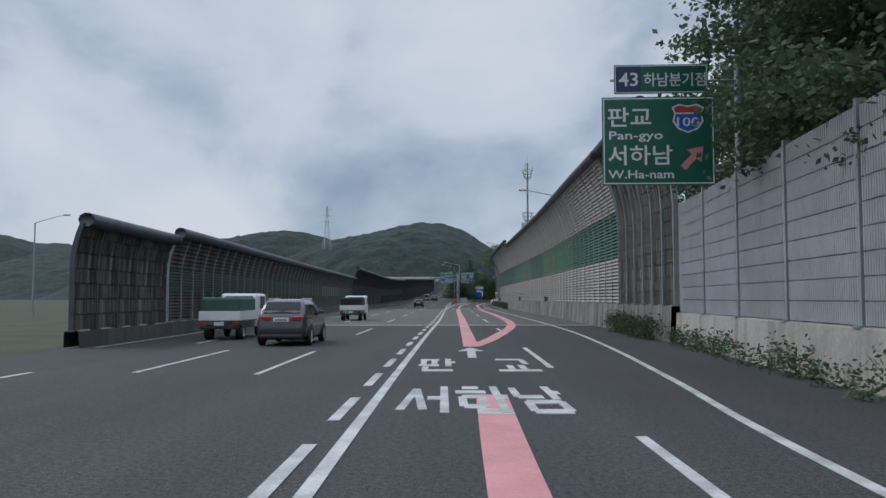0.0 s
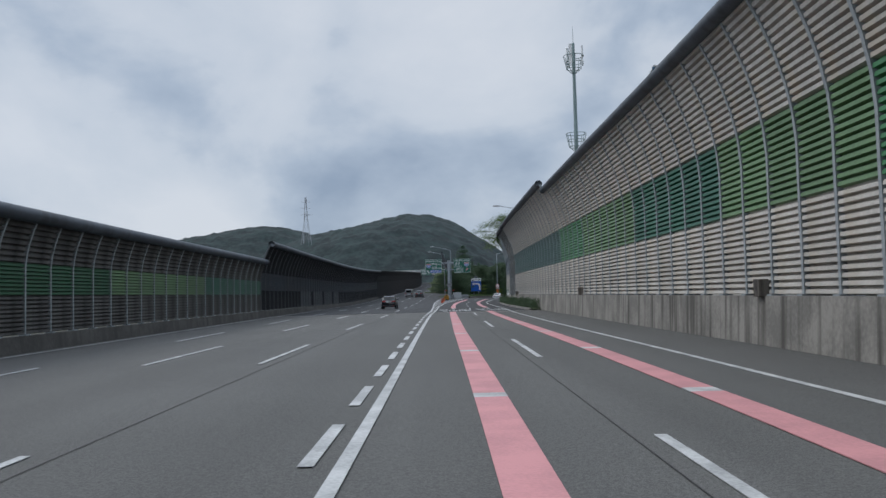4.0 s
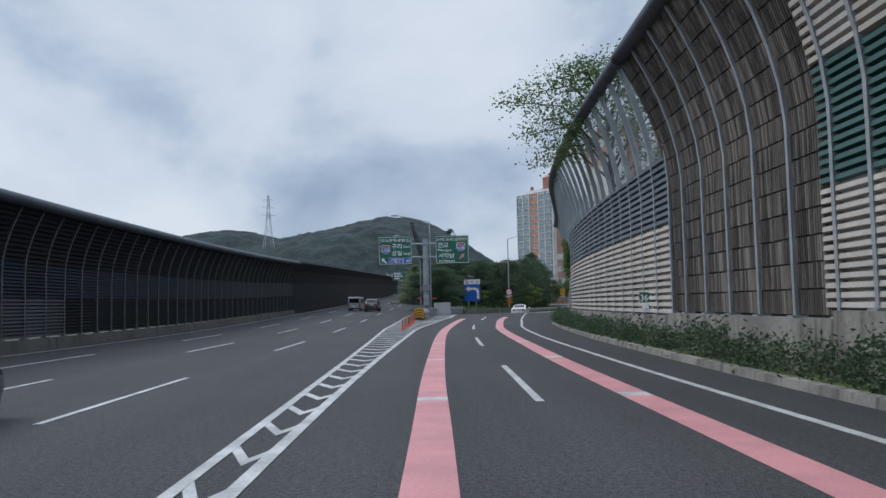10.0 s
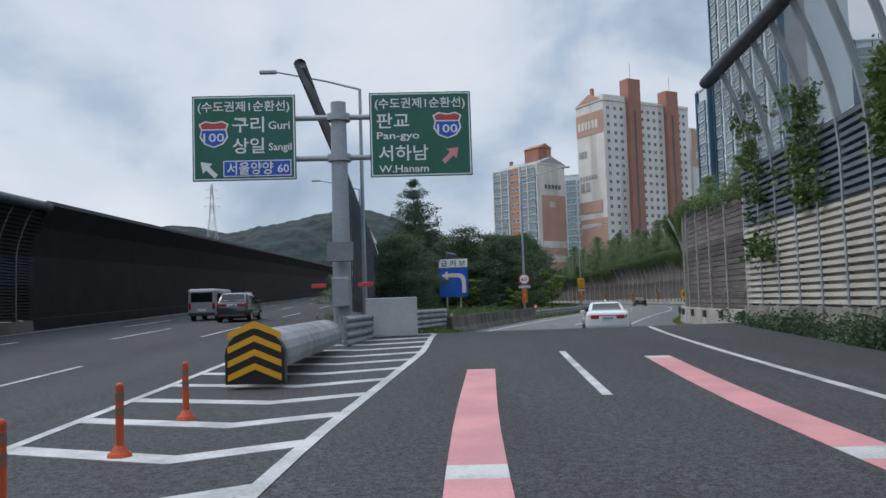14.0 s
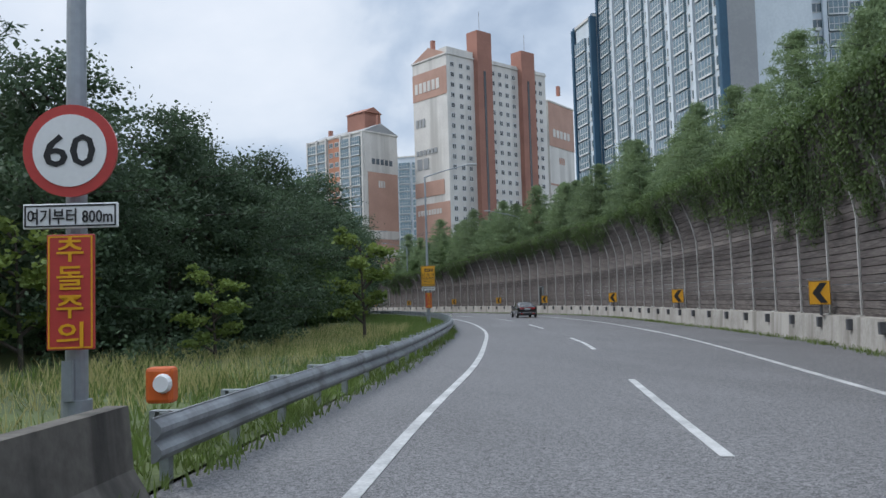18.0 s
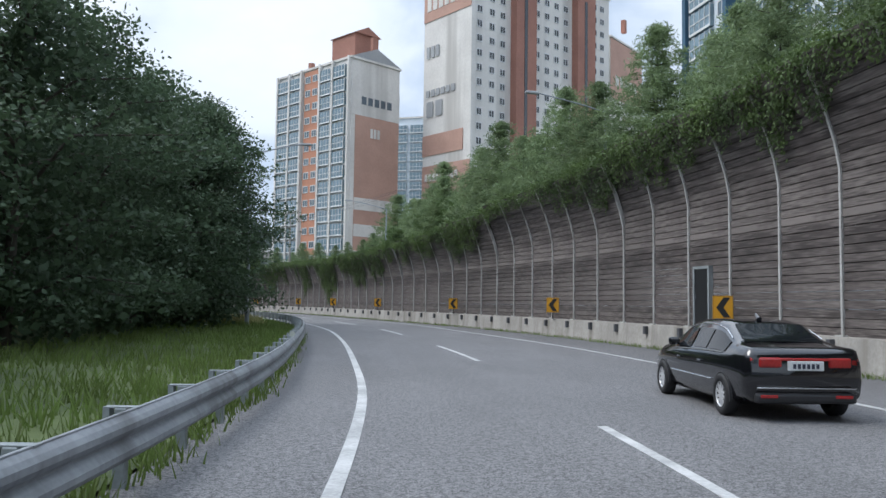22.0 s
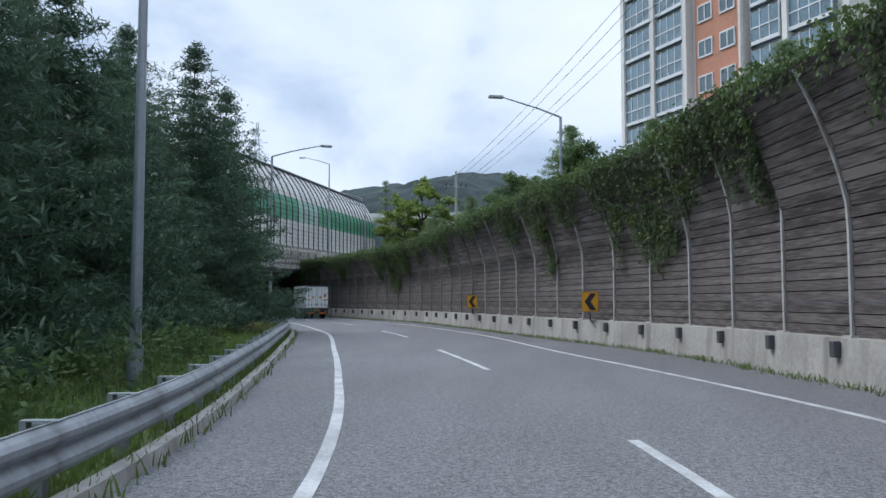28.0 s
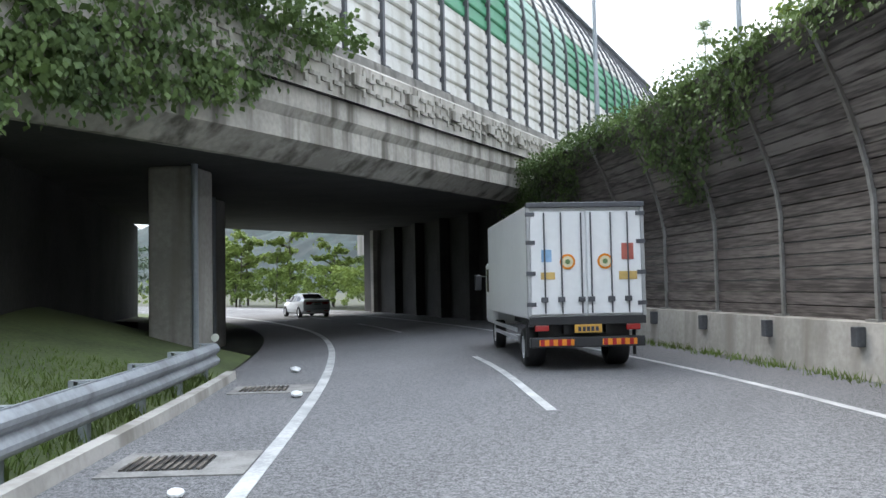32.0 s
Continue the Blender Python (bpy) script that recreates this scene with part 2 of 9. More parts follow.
GREEN_M = surf("green_louvre", (0.05, 0.20, 0.08), (0.04, 0.155, 0.06), 0.7, 0.5, 0.1, vary=0.1)
GREEN_L = surf("pale_green_louvre", (0.115, 0.205, 0.092), (0.085, 0.16, 0.07), 0.7, 0.5, 0.1, vary=0.12)
TEAL = surf("teal_louvre", (0.026, 0.088, 0.078), (0.018, 0.066, 0.058), 0.7, 0.5, 0.1, vary=0.1)
SLATE = surf("slate_blue_louvre", (0.10, 0.125, 0.15), (0.075, 0.095, 0.115), 0.7, 0.55, 0.1, vary=0.12)
# slate louvre darkened to hold the shade on the left barrier
SLATE_D = surf("shaded_slate_louvre", (0.05, 0.058, 0.068), (0.03, 0.036, 0.043), 0.7, 0.55, 0.1, vary=0.2)
BROWN = surf("weathered_brown_boards", (0.085, 0.072, 0.06), (0.018, 0.016, 0.015), 1.8, 0.85, 0.4, streak=((0.13, 0.118, 0.10), 2.6), vary=0.3, stretch=(1, 1, 0.25))
_t = BROWN.node_tree
_g, _r, _v = _t.nodes.new("ShaderNodeNewGeometry"), _t.nodes.new("ShaderNodeMapRange"), _t.nodes.new("ShaderNodeHueSaturation")
_r.inputs["To Min"].default_value, _r.inputs["To Max"].default_value = 0.45, 1.8
_t.links.new(_g.outputs["Random Per Island"], _r.inputs["Value"])
_t.links.new(_r.outputs[0], _v.inputs["Value"])
_t.links.new(_t.nodes["Principled BSDF"].inputs["Base Color"].links[0].from_socket, _v.inputs["Color"])
_t.links.new(_v.outputs[0], _t.nodes["Principled BSDF"].inputs["Base Color"])
# stained grey panel, darkened to hold the shade on the left barrier
L_PANEL = surf("weathered_shaded_panel", (0.137, 0.132, 0.125), (0.0828, 0.0799, 0.0763), 0.8, 0.65, 0.1, streak=((0.06, 0.058, 0.055), 1.3), vary=0.1, spec=0.12)
# the left barrier's shaded side is put into these two dark colours
L_DARK = surf("shade_black_louvre", (0.019, 0.020, 0.023), (0.012, 0.013, 0.015), 0.8, 0.7, 0.1, vary=0.25, spec=0.12)
L_BLUE = surf("shade_navy_louvre", (0.013, 0.020, 0.034), (0.009, 0.014, 0.024), 0.8, 0.45, 0.1, vary=0.25, spec=0.12)
PLANK = surf("weathered_timber", (0.174, 0.152, 0.141), (0.0426, 0.0347, 0.0325), 0.8, 0.85, 0.5, stretch=(0.22, 0.22, 3.2), fine=7, fw=0.8, streak=((0.06, 0.047, 0.045), 0.45, (1, 1, 0.5)), vary=0.14)
RAIL = surf("galvanised_rail", (0.30, 0.32, 0.34), (0.20, 0.215, 0.23), 0.9, 0.5, 0.15, metal=0.25, streak=((0.14, 0.145, 0.15), 1.6))
GRASS_SOIL = surf("grassy_soil", (0.10, 0.13, 0.045), (0.05, 0.068, 0.026), 0.35, 0.95, 0.6, fine=9)
EARTH = surf("leafy_earth", (0.05, 0.055, 0.028), (0.028, 0.032, 0.018), 0.3, 0.95, 0.6, fine=9)
POLE = surf("pole_grey", (0.33, 0.36, 0.39), (0.26, 0.285, 0.31), 0.8, 0.45, 0.05, metal=0.4)
WHITE = surf("white_paint", (0.75, 0.76, 0.76), (0.68, 0.69, 0.69), 0.5, 0.35, 0.0)
BLACK = surf("black_rubber", (0.018, 0.018, 0.02), (0.012, 0.012, 0.013), 2.0, 0.7)
LEAF_D = leafy("dark_leaf", (0.0739, 0.114, 0.0616), (0.0314, 0.0526, 0.0302))
LEAF_M = leafy("mid_leaf", (0.116, 0.176, 0.0616), (0.055, 0.0935, 0.0374))
LEAF_L = leafy("light_leaf", (0.19, 0.25, 0.06), (0.10, 0.15, 0.04))
NEEDLE = leafy("pine_needle", (0.0748, 0.123, 0.0748), (0.0352, 0.0638, 0.0418))
NEEDLE_L = leafy("light_pine_needle", (0.20, 0.265, 0.13), (0.10, 0.145, 0.078))
DRY = leafy("dry_grass", (0.40, 0.36, 0.17), (0.24, 0.25, 0.10))
BLADE = leafy("grass_blade", (0.143, 0.209, 0.055), (0.077, 0.0968, 0.0286))
BARK = surf("bark", (0.075, 0.062, 0.05), (0.04, 0.034, 0.028), 3.0, 0.9, 0.6, stretch=(1, 1, 0.3))

# ---- tools ----


def obj(name, bm, material, parent=None, label="", kind="", category="", smooth=False, group=""):
    """Link a bmesh as one mesh object."""
    me = bpy.data.meshes.new(name)
    bm.to_mesh(me)
    bm.free()
    return put(name, me, material, parent, label, kind, category, smooth, group)


def put(name, me, material, parent=None, label="", kind="", category="", smooth=False, group=""):
    for mt in material if isinstance(material, (list, tuple)) else [material]:
        if mt is not None and mt.name not in me.materials:
            me.materials.append(mt)
    if smooth:
        me.polygons.foreach_set("use_smooth", [True] * len(me.polygons))
    o = new(name, me)
    o.parent = parent
    return tagged(o, label, category, group, kind)


def part(name, bm, material, parent, label="", smooth=False):
    return obj(name, bm, material, parent, label, smooth=smooth)


def raw(name, verts, faces, material, parent=None, label="", kind="", category="", smooth=False):
    me = bpy.data.meshes.new(name)
    me.from_pydata([tuple(v) for v in verts], [], faces)
    me.update()
    return put(name, me, material, parent, label, kind, category, smooth)


def empty(name, m, label, category, group="", kind=""):
    o = new(name)
    o.matrix_world = m
    return tagged(o, label, category, group, kind)


def box(bm, x0, x1, y0, y1, z0, z1, m=None, bevel=0.0):
    r = bmesh.ops.create_cube(bm, size=1)
    vs = r["verts"]
    mm = Matrix.Translation(((x0 + x1) / 2, (y0 + y1) / 2, (z0 + z1) / 2)) @ Matrix.Diagonal((x1 - x0, y1 - y0, z1 - z0, 1))
    bmesh.ops.transform(bm, matrix=(m @ mm) if m else mm, verts=vs)
    if bevel:
        es = list({ed for v in vs for ed in v.link_edges})
        bmesh.ops.bevel(bm, geom=es, offset=bevel, segments=2, affect="EDGES", profile=0.5)
    return bm


def cyl(bm, p, q, r1, r2=None, seg=12):
    p, q = Vector(p), Vector(q)
    d = q - p
    m = Matrix.Translation((p + q) / 2) @ d.to_track_quat("Z", "Y").to_matrix().to_4x4()
    bmesh.ops.create_cone(bm, cap_ends=True, segments=seg, radius1=r1, radius2=r1 if r2 is None else r2, depth=d.length, matrix=m)
    return bm


def B():
    return bmesh.new()


def cat(pts, step=2.0):
    """A smooth line through the points, as an array with about even steps."""
    p = np.array(pts, float)
    q = np.vstack([2 * p[0] - p[1], p, 2 * p[-1] - p[-2]])
    out = []
    for i in range(1, len(q) - 2):
        n = max(2, int(np.linalg.norm(q[i + 1] - q[i]) / step))
        u = np.linspace(0, 1, n, endpoint=False)[:, None]
        a, b, c, d = q[i - 1], q[i], q[i + 1], q[i + 2]
        out.append(0.5 * (2 * b + (c - a) * u + (2 * a - 5 * b + 4 * c - d) * u**2 + (3 * b - a - 3 * c + d) * u**3))
    out.append(p[-1:])
    return np.vstack(out)


class Line:
    """A line over the ground, walked by its length."""

    def __init__(self, pts, step=2.0):
        self.p = cat(pts, step)
        self.s = np.r_[0, np.cumsum(np.linalg.norm(np.diff(self.p[:, :2], axis=0), axis=1))]
        self.length = self.s[-1]

    def at(self, s, off=0.0):
        x, y = np.interp(s, self.s, self.p[:, 0]), np.interp(s, self.s, self.p[:, 1])
        a, b = max(0, s - 1.0), min(self.length, s + 1.0)
        tx = np.interp(b, self.s, self.p[:, 0]) - np.interp(a, self.s, self.p[:, 0])
        ty = np.interp(b, self.s, self.p[:, 1]) - np.interp(a, self.s, self.p[:, 1])
        n = math.hypot(tx, ty)
        return x + off * ty / n, y - off * tx / n, math.atan2(-tx, ty)

    def sy(self, y):
        """The length at which the line reaches this y."""
        return float(np.interp(y, self.p[:, 1], self.s))


def sweep(name, line, s0, s1, prof, material, step=2.0, z=lambda x, y: 0.0, close=False, parent=None, label="", kind="", category="", smooth=False, caps=False):
    """A profile of (offset to the right, height) carried along a line."""
    n = max(2, int((s1 - s0) / step) + 1)
    vs, fs, k = [], [], len(prof)
    for s in np.linspace(s0, s1, n):
        x0, y0, _ = line.at(s)
        zz = z(x0, y0)
        for o, h in prof:
            x, y, _ = line.at(s, o)
            vs.append((x, y, zz + h))
    for i in range(n - 1):
        for j in range(k if close else k - 1):
            a, b = i * k + j, i * k + (j + 1) % k
            fs.append((a, b, b + k, a + k))
    if caps:
        fs.append(tuple(range(k)))
        fs.append(tuple(range((n - 1) * k, n * k))[::-1])
    return raw(name, vs, fs, material, parent, label, kind, category, smooth)


def strip(name, la, lb, z, material, n=80, label="", kind="structure", across=6):
    """A sheet between two lines."""
    vs, fs = [], []
    for i in range(n + 1):
        ax, ay, _ = la.at(la.length * i / n)
        bx, by, _ = lb.at(lb.length * i / n)
        for j in range(across + 1):
            u = j / across
            x, y = ax + (bx - ax) * u, ay + (by - ay) * u
            vs.append((x, y, z(x, y)))
    k = across + 1
    for i in range(n):
        for j in range(across):
            a = i * k + j
            fs.append((a, a + 1, a + k + 1, a + k))
    return raw(name, vs, fs, material, None, label, kind)


# ---- plan: lines over the ground ----
EDGE_L = Line([(-1.6, -60), (-1.4, -20), (-1.2, 7), (-0.8, 35), (-0.25, 65), (0.08, 95), (0.45, 122), (0.95, 140), (1.56, 167), (2.9, 198), (3.7, 206.5), (5.4, 221), (7.46, 236.4), (9.5, 244.1), (13.2, 255.2), (17.4, 266.4), (21.7, 277.4), (26.15, 287.8), (30.4, 299), (33.9, 308.8), (37.0, 319), (39.95, 330), (42.3, 341), (43.8, 351.9), (44.95, 364), (45.75, 378), (45.75, 392.7), (44.95, 401), (43.0, 416.5), (40.6, 434), (37.5, 446.1), (34.2, 457.5), (30.3, 469.4), (27.0, 477.6), (23.1, 486.5), (18.4, 495.4), (12.1, 506.2), (5.0, 516.0), (-3.5, 524.5), (-13, 532), (-26, 540), (-45, 549), (-70, 557)])
EDGE_L = Line([(*EDGE_L.at(s, float(np.interp(EDGE_L.at(s)[1], [266, 275, 300, 330, 349, 372, 390, 430, 460, 480, 492, 500, 540], [0, 0.2, 0.17, 0.08, 0, 0.2, 0.1, 0.14, 0.14, 0.06, 0.08, 0.18, 0.2])))[:2],) for s in np.linspace(0, EDGE_L.length, 160)])
EDGE_L = Line([(*EDGE_L.at(s, float(np.interp(EDGE_L.at(s)[1], [215, 228, 240, 250, 262, 330, 344, 356, 370, 384, 394, 406, 420, 434, 446, 456, 468, 474, 481, 488, 495, 510], [0, 0.4, 0, -0.22, 0, -0.03, 0.04, -0.04, 0.0, 0.12, -0.15, -0.25, 0, 0.12, 0.05, -0.1, 0.07, -0.06, -0.06, -0.16, -0.16, 0])))[:2],) for s in np.linspace(0, EDGE_L.length, 220)])
EDGE_R = Line([(1.5, -60), (2.6, -20), (3.86, 7.2), (4.75, 16.5), (5.9, 30), (6.75, 46.4), (7.1, 75), (7.18, 100), (7.4, 120), (7.77, 141), (8.4, 164), (9.1, 184), (10.07, 200), (11.14, 208.5), (12.3, 217.6), (15.0, 234), (18.7, 249), (21.6, 257), (28, 272.5), (36.4, 291.7), (41.5, 305), (47.0, 322.1), (50.9, 338.7), (52.9, 352), (53.8, 364), (53.9, 381.8), (53.1, 398.2), (51.8, 406), (50.1, 419), (47.7, 436), (45.6, 446.1), (42.9, 454.8), (39.5, 466.5), (35.8, 476.2), (31.3, 486.4), (23.4, 501.3), (18.9, 508.5), (11, 519), (1.5, 529), (-8, 537.5), (-22, 546.5), (-41, 556), (-66, 564)])
EDGE_R = Line([(*EDGE_R.at(s, float(np.interp(EDGE_R.at(s)[1], [125, 141, 150, 165, 185, 375, 391, 402, 425, 439, 447, 456], [0, 0.34, 0.33, 0.08, 0, 0, 0.5, 0.12, 0.1, 0.5, 0.08, 0])))[:2],) for s in np.linspace(0, EDGE_R.length, 200)])
LANE = Line([(1.9, -60), (2.1, -20), (2.35, 5), (2.75, 25), (3.08, 46.6), (3.45, 80), (3.7, 103), (4.05, 122), (4.62, 145), (5.3, 167), (5.85, 184), (6.75, 199), (7.4, 207.1), (9.0, 219.5), (11.3, 234.5), (13.8, 245.5), (17.6, 256.2), (24.6, 274), (31.85, 291.5), (34.6, 299.1), (39.6, 315), (43.5, 329), (45.5, 339.2), (47.4, 351), (48.5, 362), (49.5, 379), (49.05, 396), (47.2, 416), (44.1, 436.5), (41.2, 447.3), (38.8, 455.1), (35.4, 466), (32.6, 473.1), (28.3, 483.6), (24.7, 490.9), (19.4, 500.6), (15.2, 507.9), (7.5, 518), (-1.5, 527.5), (-11, 535.5), (-24, 543.5), (-43, 552.5), (-68, 560.5)])
WALL_R = Line([(9.15, 32), (9.6, 44), (9.8, 55), (10.4, 80), (10.6, 105), (10.9, 135), (11.2, 155), (11.7, 172), (12.6, 188), (14.2, 203), (16.4, 215), (18.9, 228), (20.6, 238.5)], 1.0)
WALL_P = Line([(20.8, 239), (22.1, 247), (23.9, 254), (29.6, 268), (35.6, 281), (39.4, 288.6), (43.1, 298), (46.6, 308.4), (50.2, 319), (52.7, 327.4), (54.4, 334), (56.0, 343), (57.2, 356), (57.7, 370), (57.1, 385), (55.9, 396), (55.1, 402.2), (54.4, 409), (53.0, 420), (50.8, 436), (49.3, 444), (46.95, 454.3), (43.4, 463.5), (37.0, 479.6), (34.9, 485), (31, 493.6), (23.8, 505.3), (17.9, 514.5), (12.2, 522), (3.2, 531.5), (-6.4, 540.5), (-20.5, 549.8), (-40, 559.5), (-65, 567.5)], 1.0)
WALL_L = Line([(-12.85, 28.4), (-13.1, 45), (-13.8, 80), (-14.2, 118), (-14.4, 150), (-14.3, 180), (-13.8, 210), (-12.9, 240), (-10.3, 300), (-7.5, 370), (-6, 440), (-6, 540), (-7, 640)], 1.0)
LEFT_EDGE = Line([(-11.0, -60), (-11.4, 0), (-12.85, 28.4), (-13.1, 45), (-13.8, 80), (-14.2, 118), (-14.4, 150), (-14.3, 180), (-13.8, 210), (-13.05, 236)])
HIGH_R = Line([(4.2, 236), (4.45, 245), (4.8, 258), (5.4, 281), (7.2, 350), (9.5, 430), (11.3, 495), (11.6, 515), (11.6, 540), (11.2, 640)], 1.0)
KERB_R = Line([(9.55, 132), (9.75, 145), (9.85, 154), (10.25, 167), (11.2, 185), (13.0, 205), (14.75, 215), (17.2, 228), (19.0, 238.5)], 1.0)
FENCE_R = Line([(3.6, -40), (5.6, -10), (6.9, 5), (7.85, 16), (8.5, 24), (9.15, 32)], 1.0)
GORE_L = Line([(0.2, 128), (0.51, 140.4), (0.74, 167.4), (0.85, 198.6), (1.05, 207), (2.0, 230)], 1.0)


def high(y):
    """The main road climbs away from the slip road and crosses over it."""
    d = y - 212
    return 0.0 if d < -25 else 0.0231 * (0.5 * (d + math.hypot(d, 24)) - 0.5 * (-25 + math.hypot(-25, 24)))


def zh(x, y):
    return high(y)


def z0(x, y):
    return 0.0


def cut(line, y0, y1):
    """The stretch of a line between two values of y, for lines that run ahead."""
    return Line([(*line.at(s)[:2],) for s in np.linspace(line.sy(y0), line.sy(y1), max(3, int((y1 - y0) / 6)))])


# ---- ground and roads ----
def ground_sheet():
    ys = [-3000, -800, -300, -120, -60, 0, 60, 120, 200, 300, 400, 500, 600, 800, 1200, 2000, 4000]
    xs = [-4000, -1500, -600, -250, -100, -40, 0, 40, 100, 250, 600, 1500, 4000]
    vs = [(x, y, -0.35) for y in ys for x in xs]
    k = len(xs)
    fs = [(j * k + i, j * k + i + 1, (j + 1) * k + i + 1, (j + 1) * k + i) for j in range(len(ys) - 1) for i in range(k - 1)]
    raw("ground", vs, fs, EARTH, None, "dark leafy earth around the roads", "structure")


ground_sheet()
right_all = Line([(4.2, -60), (5.6, -10), (6.9, 5), (7.95, 17), (9.1, 31), (9.6, 44), (9.8, 55), (10.4, 80), (10.6, 105), (10.9, 132)])
strip("road", cut(LEFT_EDGE, -60, 52.2), cut(right_all, -60, 52.2), z0, ASPHALT, 40, "dark grey asphalt motorway with painted lanes")
strip("road", cut(LEFT_EDGE, 52.2, 131.9), cut(right_all, 52.2, 131.9), lambda x, y: -0.006 if y > 53.2 else 0.0, CONCRETE_ROAD, 40, "pale grooved concrete stretch of the motorway")
strip("road", cut(LEFT_EDGE, 130.5, 236), Line([(10.85, 130.5), (9.6, 132.2)] + [(*KERB_R.at(s)[:2],) for s in np.linspace(1.0, KERB_R.sy(236), 30)]), zh, ASPHALT, 50, "dark grey asphalt motorway where the slip road leaves", across=16)
strip("road", cut(WALL_L, 234, 640), cut(HIGH_R, 236, 640), zh, ASPHALT, 80, "main carriageway climbing towards the bridge")


def ramp_line(off):
    return Line([(*EDGE_L.at(s, off)[:2],) for s in np.linspace(EDGE_L.sy(231), EDGE_L.length, 150)])


wall_foot = Line([(14.0, 231), (17.0, 238)] + [(*WALL_P.at(s, -0.1)[:2],) for s in np.linspace(WALL_P.sy(241), WALL_P.length, 120)])
strip("road", ramp_line(-2.0), wall_foot, lambda x, y: 0.006, RAMP_ASPHALT, 160, "worn grey asphalt slip road curving left")


# ---- road paint ----
def paint(name, line, s0, s1, width, material, z=z0, off=0.0, parent=None, h=0.008):
    w = width / 2
    return sweep(name, line, s0, s1, [(off - w, 0.0), (off - w, h), (off + w, h), (off + w, 0.0)], material, 1.5, z, parent=parent)


lines_thing = empty("lane_marking", pose(0, 0, 0), "white and pink painted lane lines on the road", "road marking", kind="structure")
zr = lambda x, y: 0.004 + (high(y) if y < 236 else 0.004)  # noqa: E731
for a, b in ((-60, 560),):
    paint("edge_line", EDGE_L, 0, EDGE_L.length - 2, 0.17, WHITE_LINE, zr, parent=lines_thing)
    paint("edge_line", EDGE_R, 0, EDGE_R.length - 2, 0.16, WHITE_LINE, zr, parent=lines_thing)
for y in (-18, 2.0, 20.2, 38.6, 58.6, 78.5, 98, 119.5, 141, 160, 178.7, 198.4, 218, 237.3, 256.2, 274, 291.5, 311, 330.1, 351.3, 370.5, 389.5, 409, 428.8, 447.3, 465.2, 483.6, 500.6, 517, 528):
    s = LANE.sy(y)
    paint("dash", LANE, s, s + (8.2 if y < 220 else 8.6), 0.15, WHITE_LINE, zr, parent=lines_thing)
LL1 = Line([(-4.6, -60), (-4.4, 0), (-4.15, 22), (-3.7, 98), (-3.35, 112), (-2.95, 150), (-2.6, 182), (-2.0, 215), (-1.2, 245), (1.2, 300), (4.5, 400), (7.6, 500), (7.6, 620)])
LL2 = Line([(-7.6, -60), (-7.35, 0), (-7.05, 22), (-6.95, 100), (-6.6, 115), (-6.45, 150), (-6.2, 182), (-5.6, 215), (-4.8, 245), (-2.3, 300), (1.0, 400), (4.0, 500), (4.0, 620)])
LL3 = Line([(-10.3, -60), (-9.9, 0), (-9.3, 33), (-10.0, 100), (-10.1, 150), (-9.9, 182), (-9.2, 215), (-8.4, 245), (-5.9, 300), (-2.5, 400), (0.5, 500), (0.5, 620)])
for ln, ph in ((LL1, 18.4), (LL2, 18.9), (LL3, 31.0)):
    for k in range(-3, 26):
        s = ln.sy(ph) + 20.05 * k
        if 0 < s < ln.length - 9:
            paint("dash", ln, s, s + 8, 0.13, WHITE_LINE, lambda x, y: 0.004 + high(y), parent=lines_thing)
paint("edge_line", WALL_L, 0, 480, 0.13, WHITE_LINE, lambda x, y: 0.004 + high(y), off=0.85, parent=lines_thing)
# short blocks along the solid line
for k in range(44):
    y = -47.0 + 4.5 * k
    if y < 128:
        s = EDGE_L.sy(y)
        paint("block", EDGE_L, s, s + 2.65, 0.17, WHITE_LINE, zr, off=-0.38, parent=lines_thing)
for jx0, jx1, jy in ((-13.2, 9.7, 52.35), (-14.2, 10.7, 130.6)):
    band_w = 0.45 if jy < 100 else 0.27
    for dy in (-0.03 - band_w, 0.03):
        bm = B()
        box(bm, jx0, jx1, jy + dy, jy + dy + band_w, -0.02, 0.004)
        part("expansion_joint", bm, PALE_CONC, lines_thing, "pale worn concrete strip across the road")
    bm = B()
    box(bm, jx0, jx1, jy - 0.03, jy + 0.03, -0.02, 0.003)
    part("joint_gap", bm, BLACK, lines_thing, "black rubber seal in the road joint")
CRACK = surf("tarred_crack", (0.02, 0.02, 0.021), (0.035, 0.035, 0.035), 3.0, 0.9)
for ln, off in ((LL1, 0.4), (LANE, -0.35)):
    paint("slab_joint", ln, ln.sy(54), ln.sy(129), 0.014, CRACK, zr, off=off, parent=lines_thing, h=0.003)
# gore: left line and the cross bars
paint("edge_line", GORE_L, 0, GORE_L.length, 0.15, WHITE_LINE, zr, parent=lines_thing)


def quad(bm, pts, h=0.009):
    h += 0.0014 * (len(bm.faces) // 5)
    vs = [bm.verts.new((x, y, h + (high(y) if y < 236 else 0.006))) for x, y in pts]
    ws = [bm.verts.new((v.co.x, v.co.y, v.co.z - h)) for v in vs]
    bm.faces.new(vs)
    n = len(vs)
    for i in range(n):
        bm.faces.new((ws[i], ws[(i + 1) % n], vs[(i + 1) % n], vs[i]))


def bar(x0, y0, x1, y1, w):
    """A bar of paint from one point to another, w wide along the road."""
    return [(x0, y0 - w / 2), (x1, y1 - w / 2), (x1, y1 + w / 2), (x0, y0 + w / 2)]


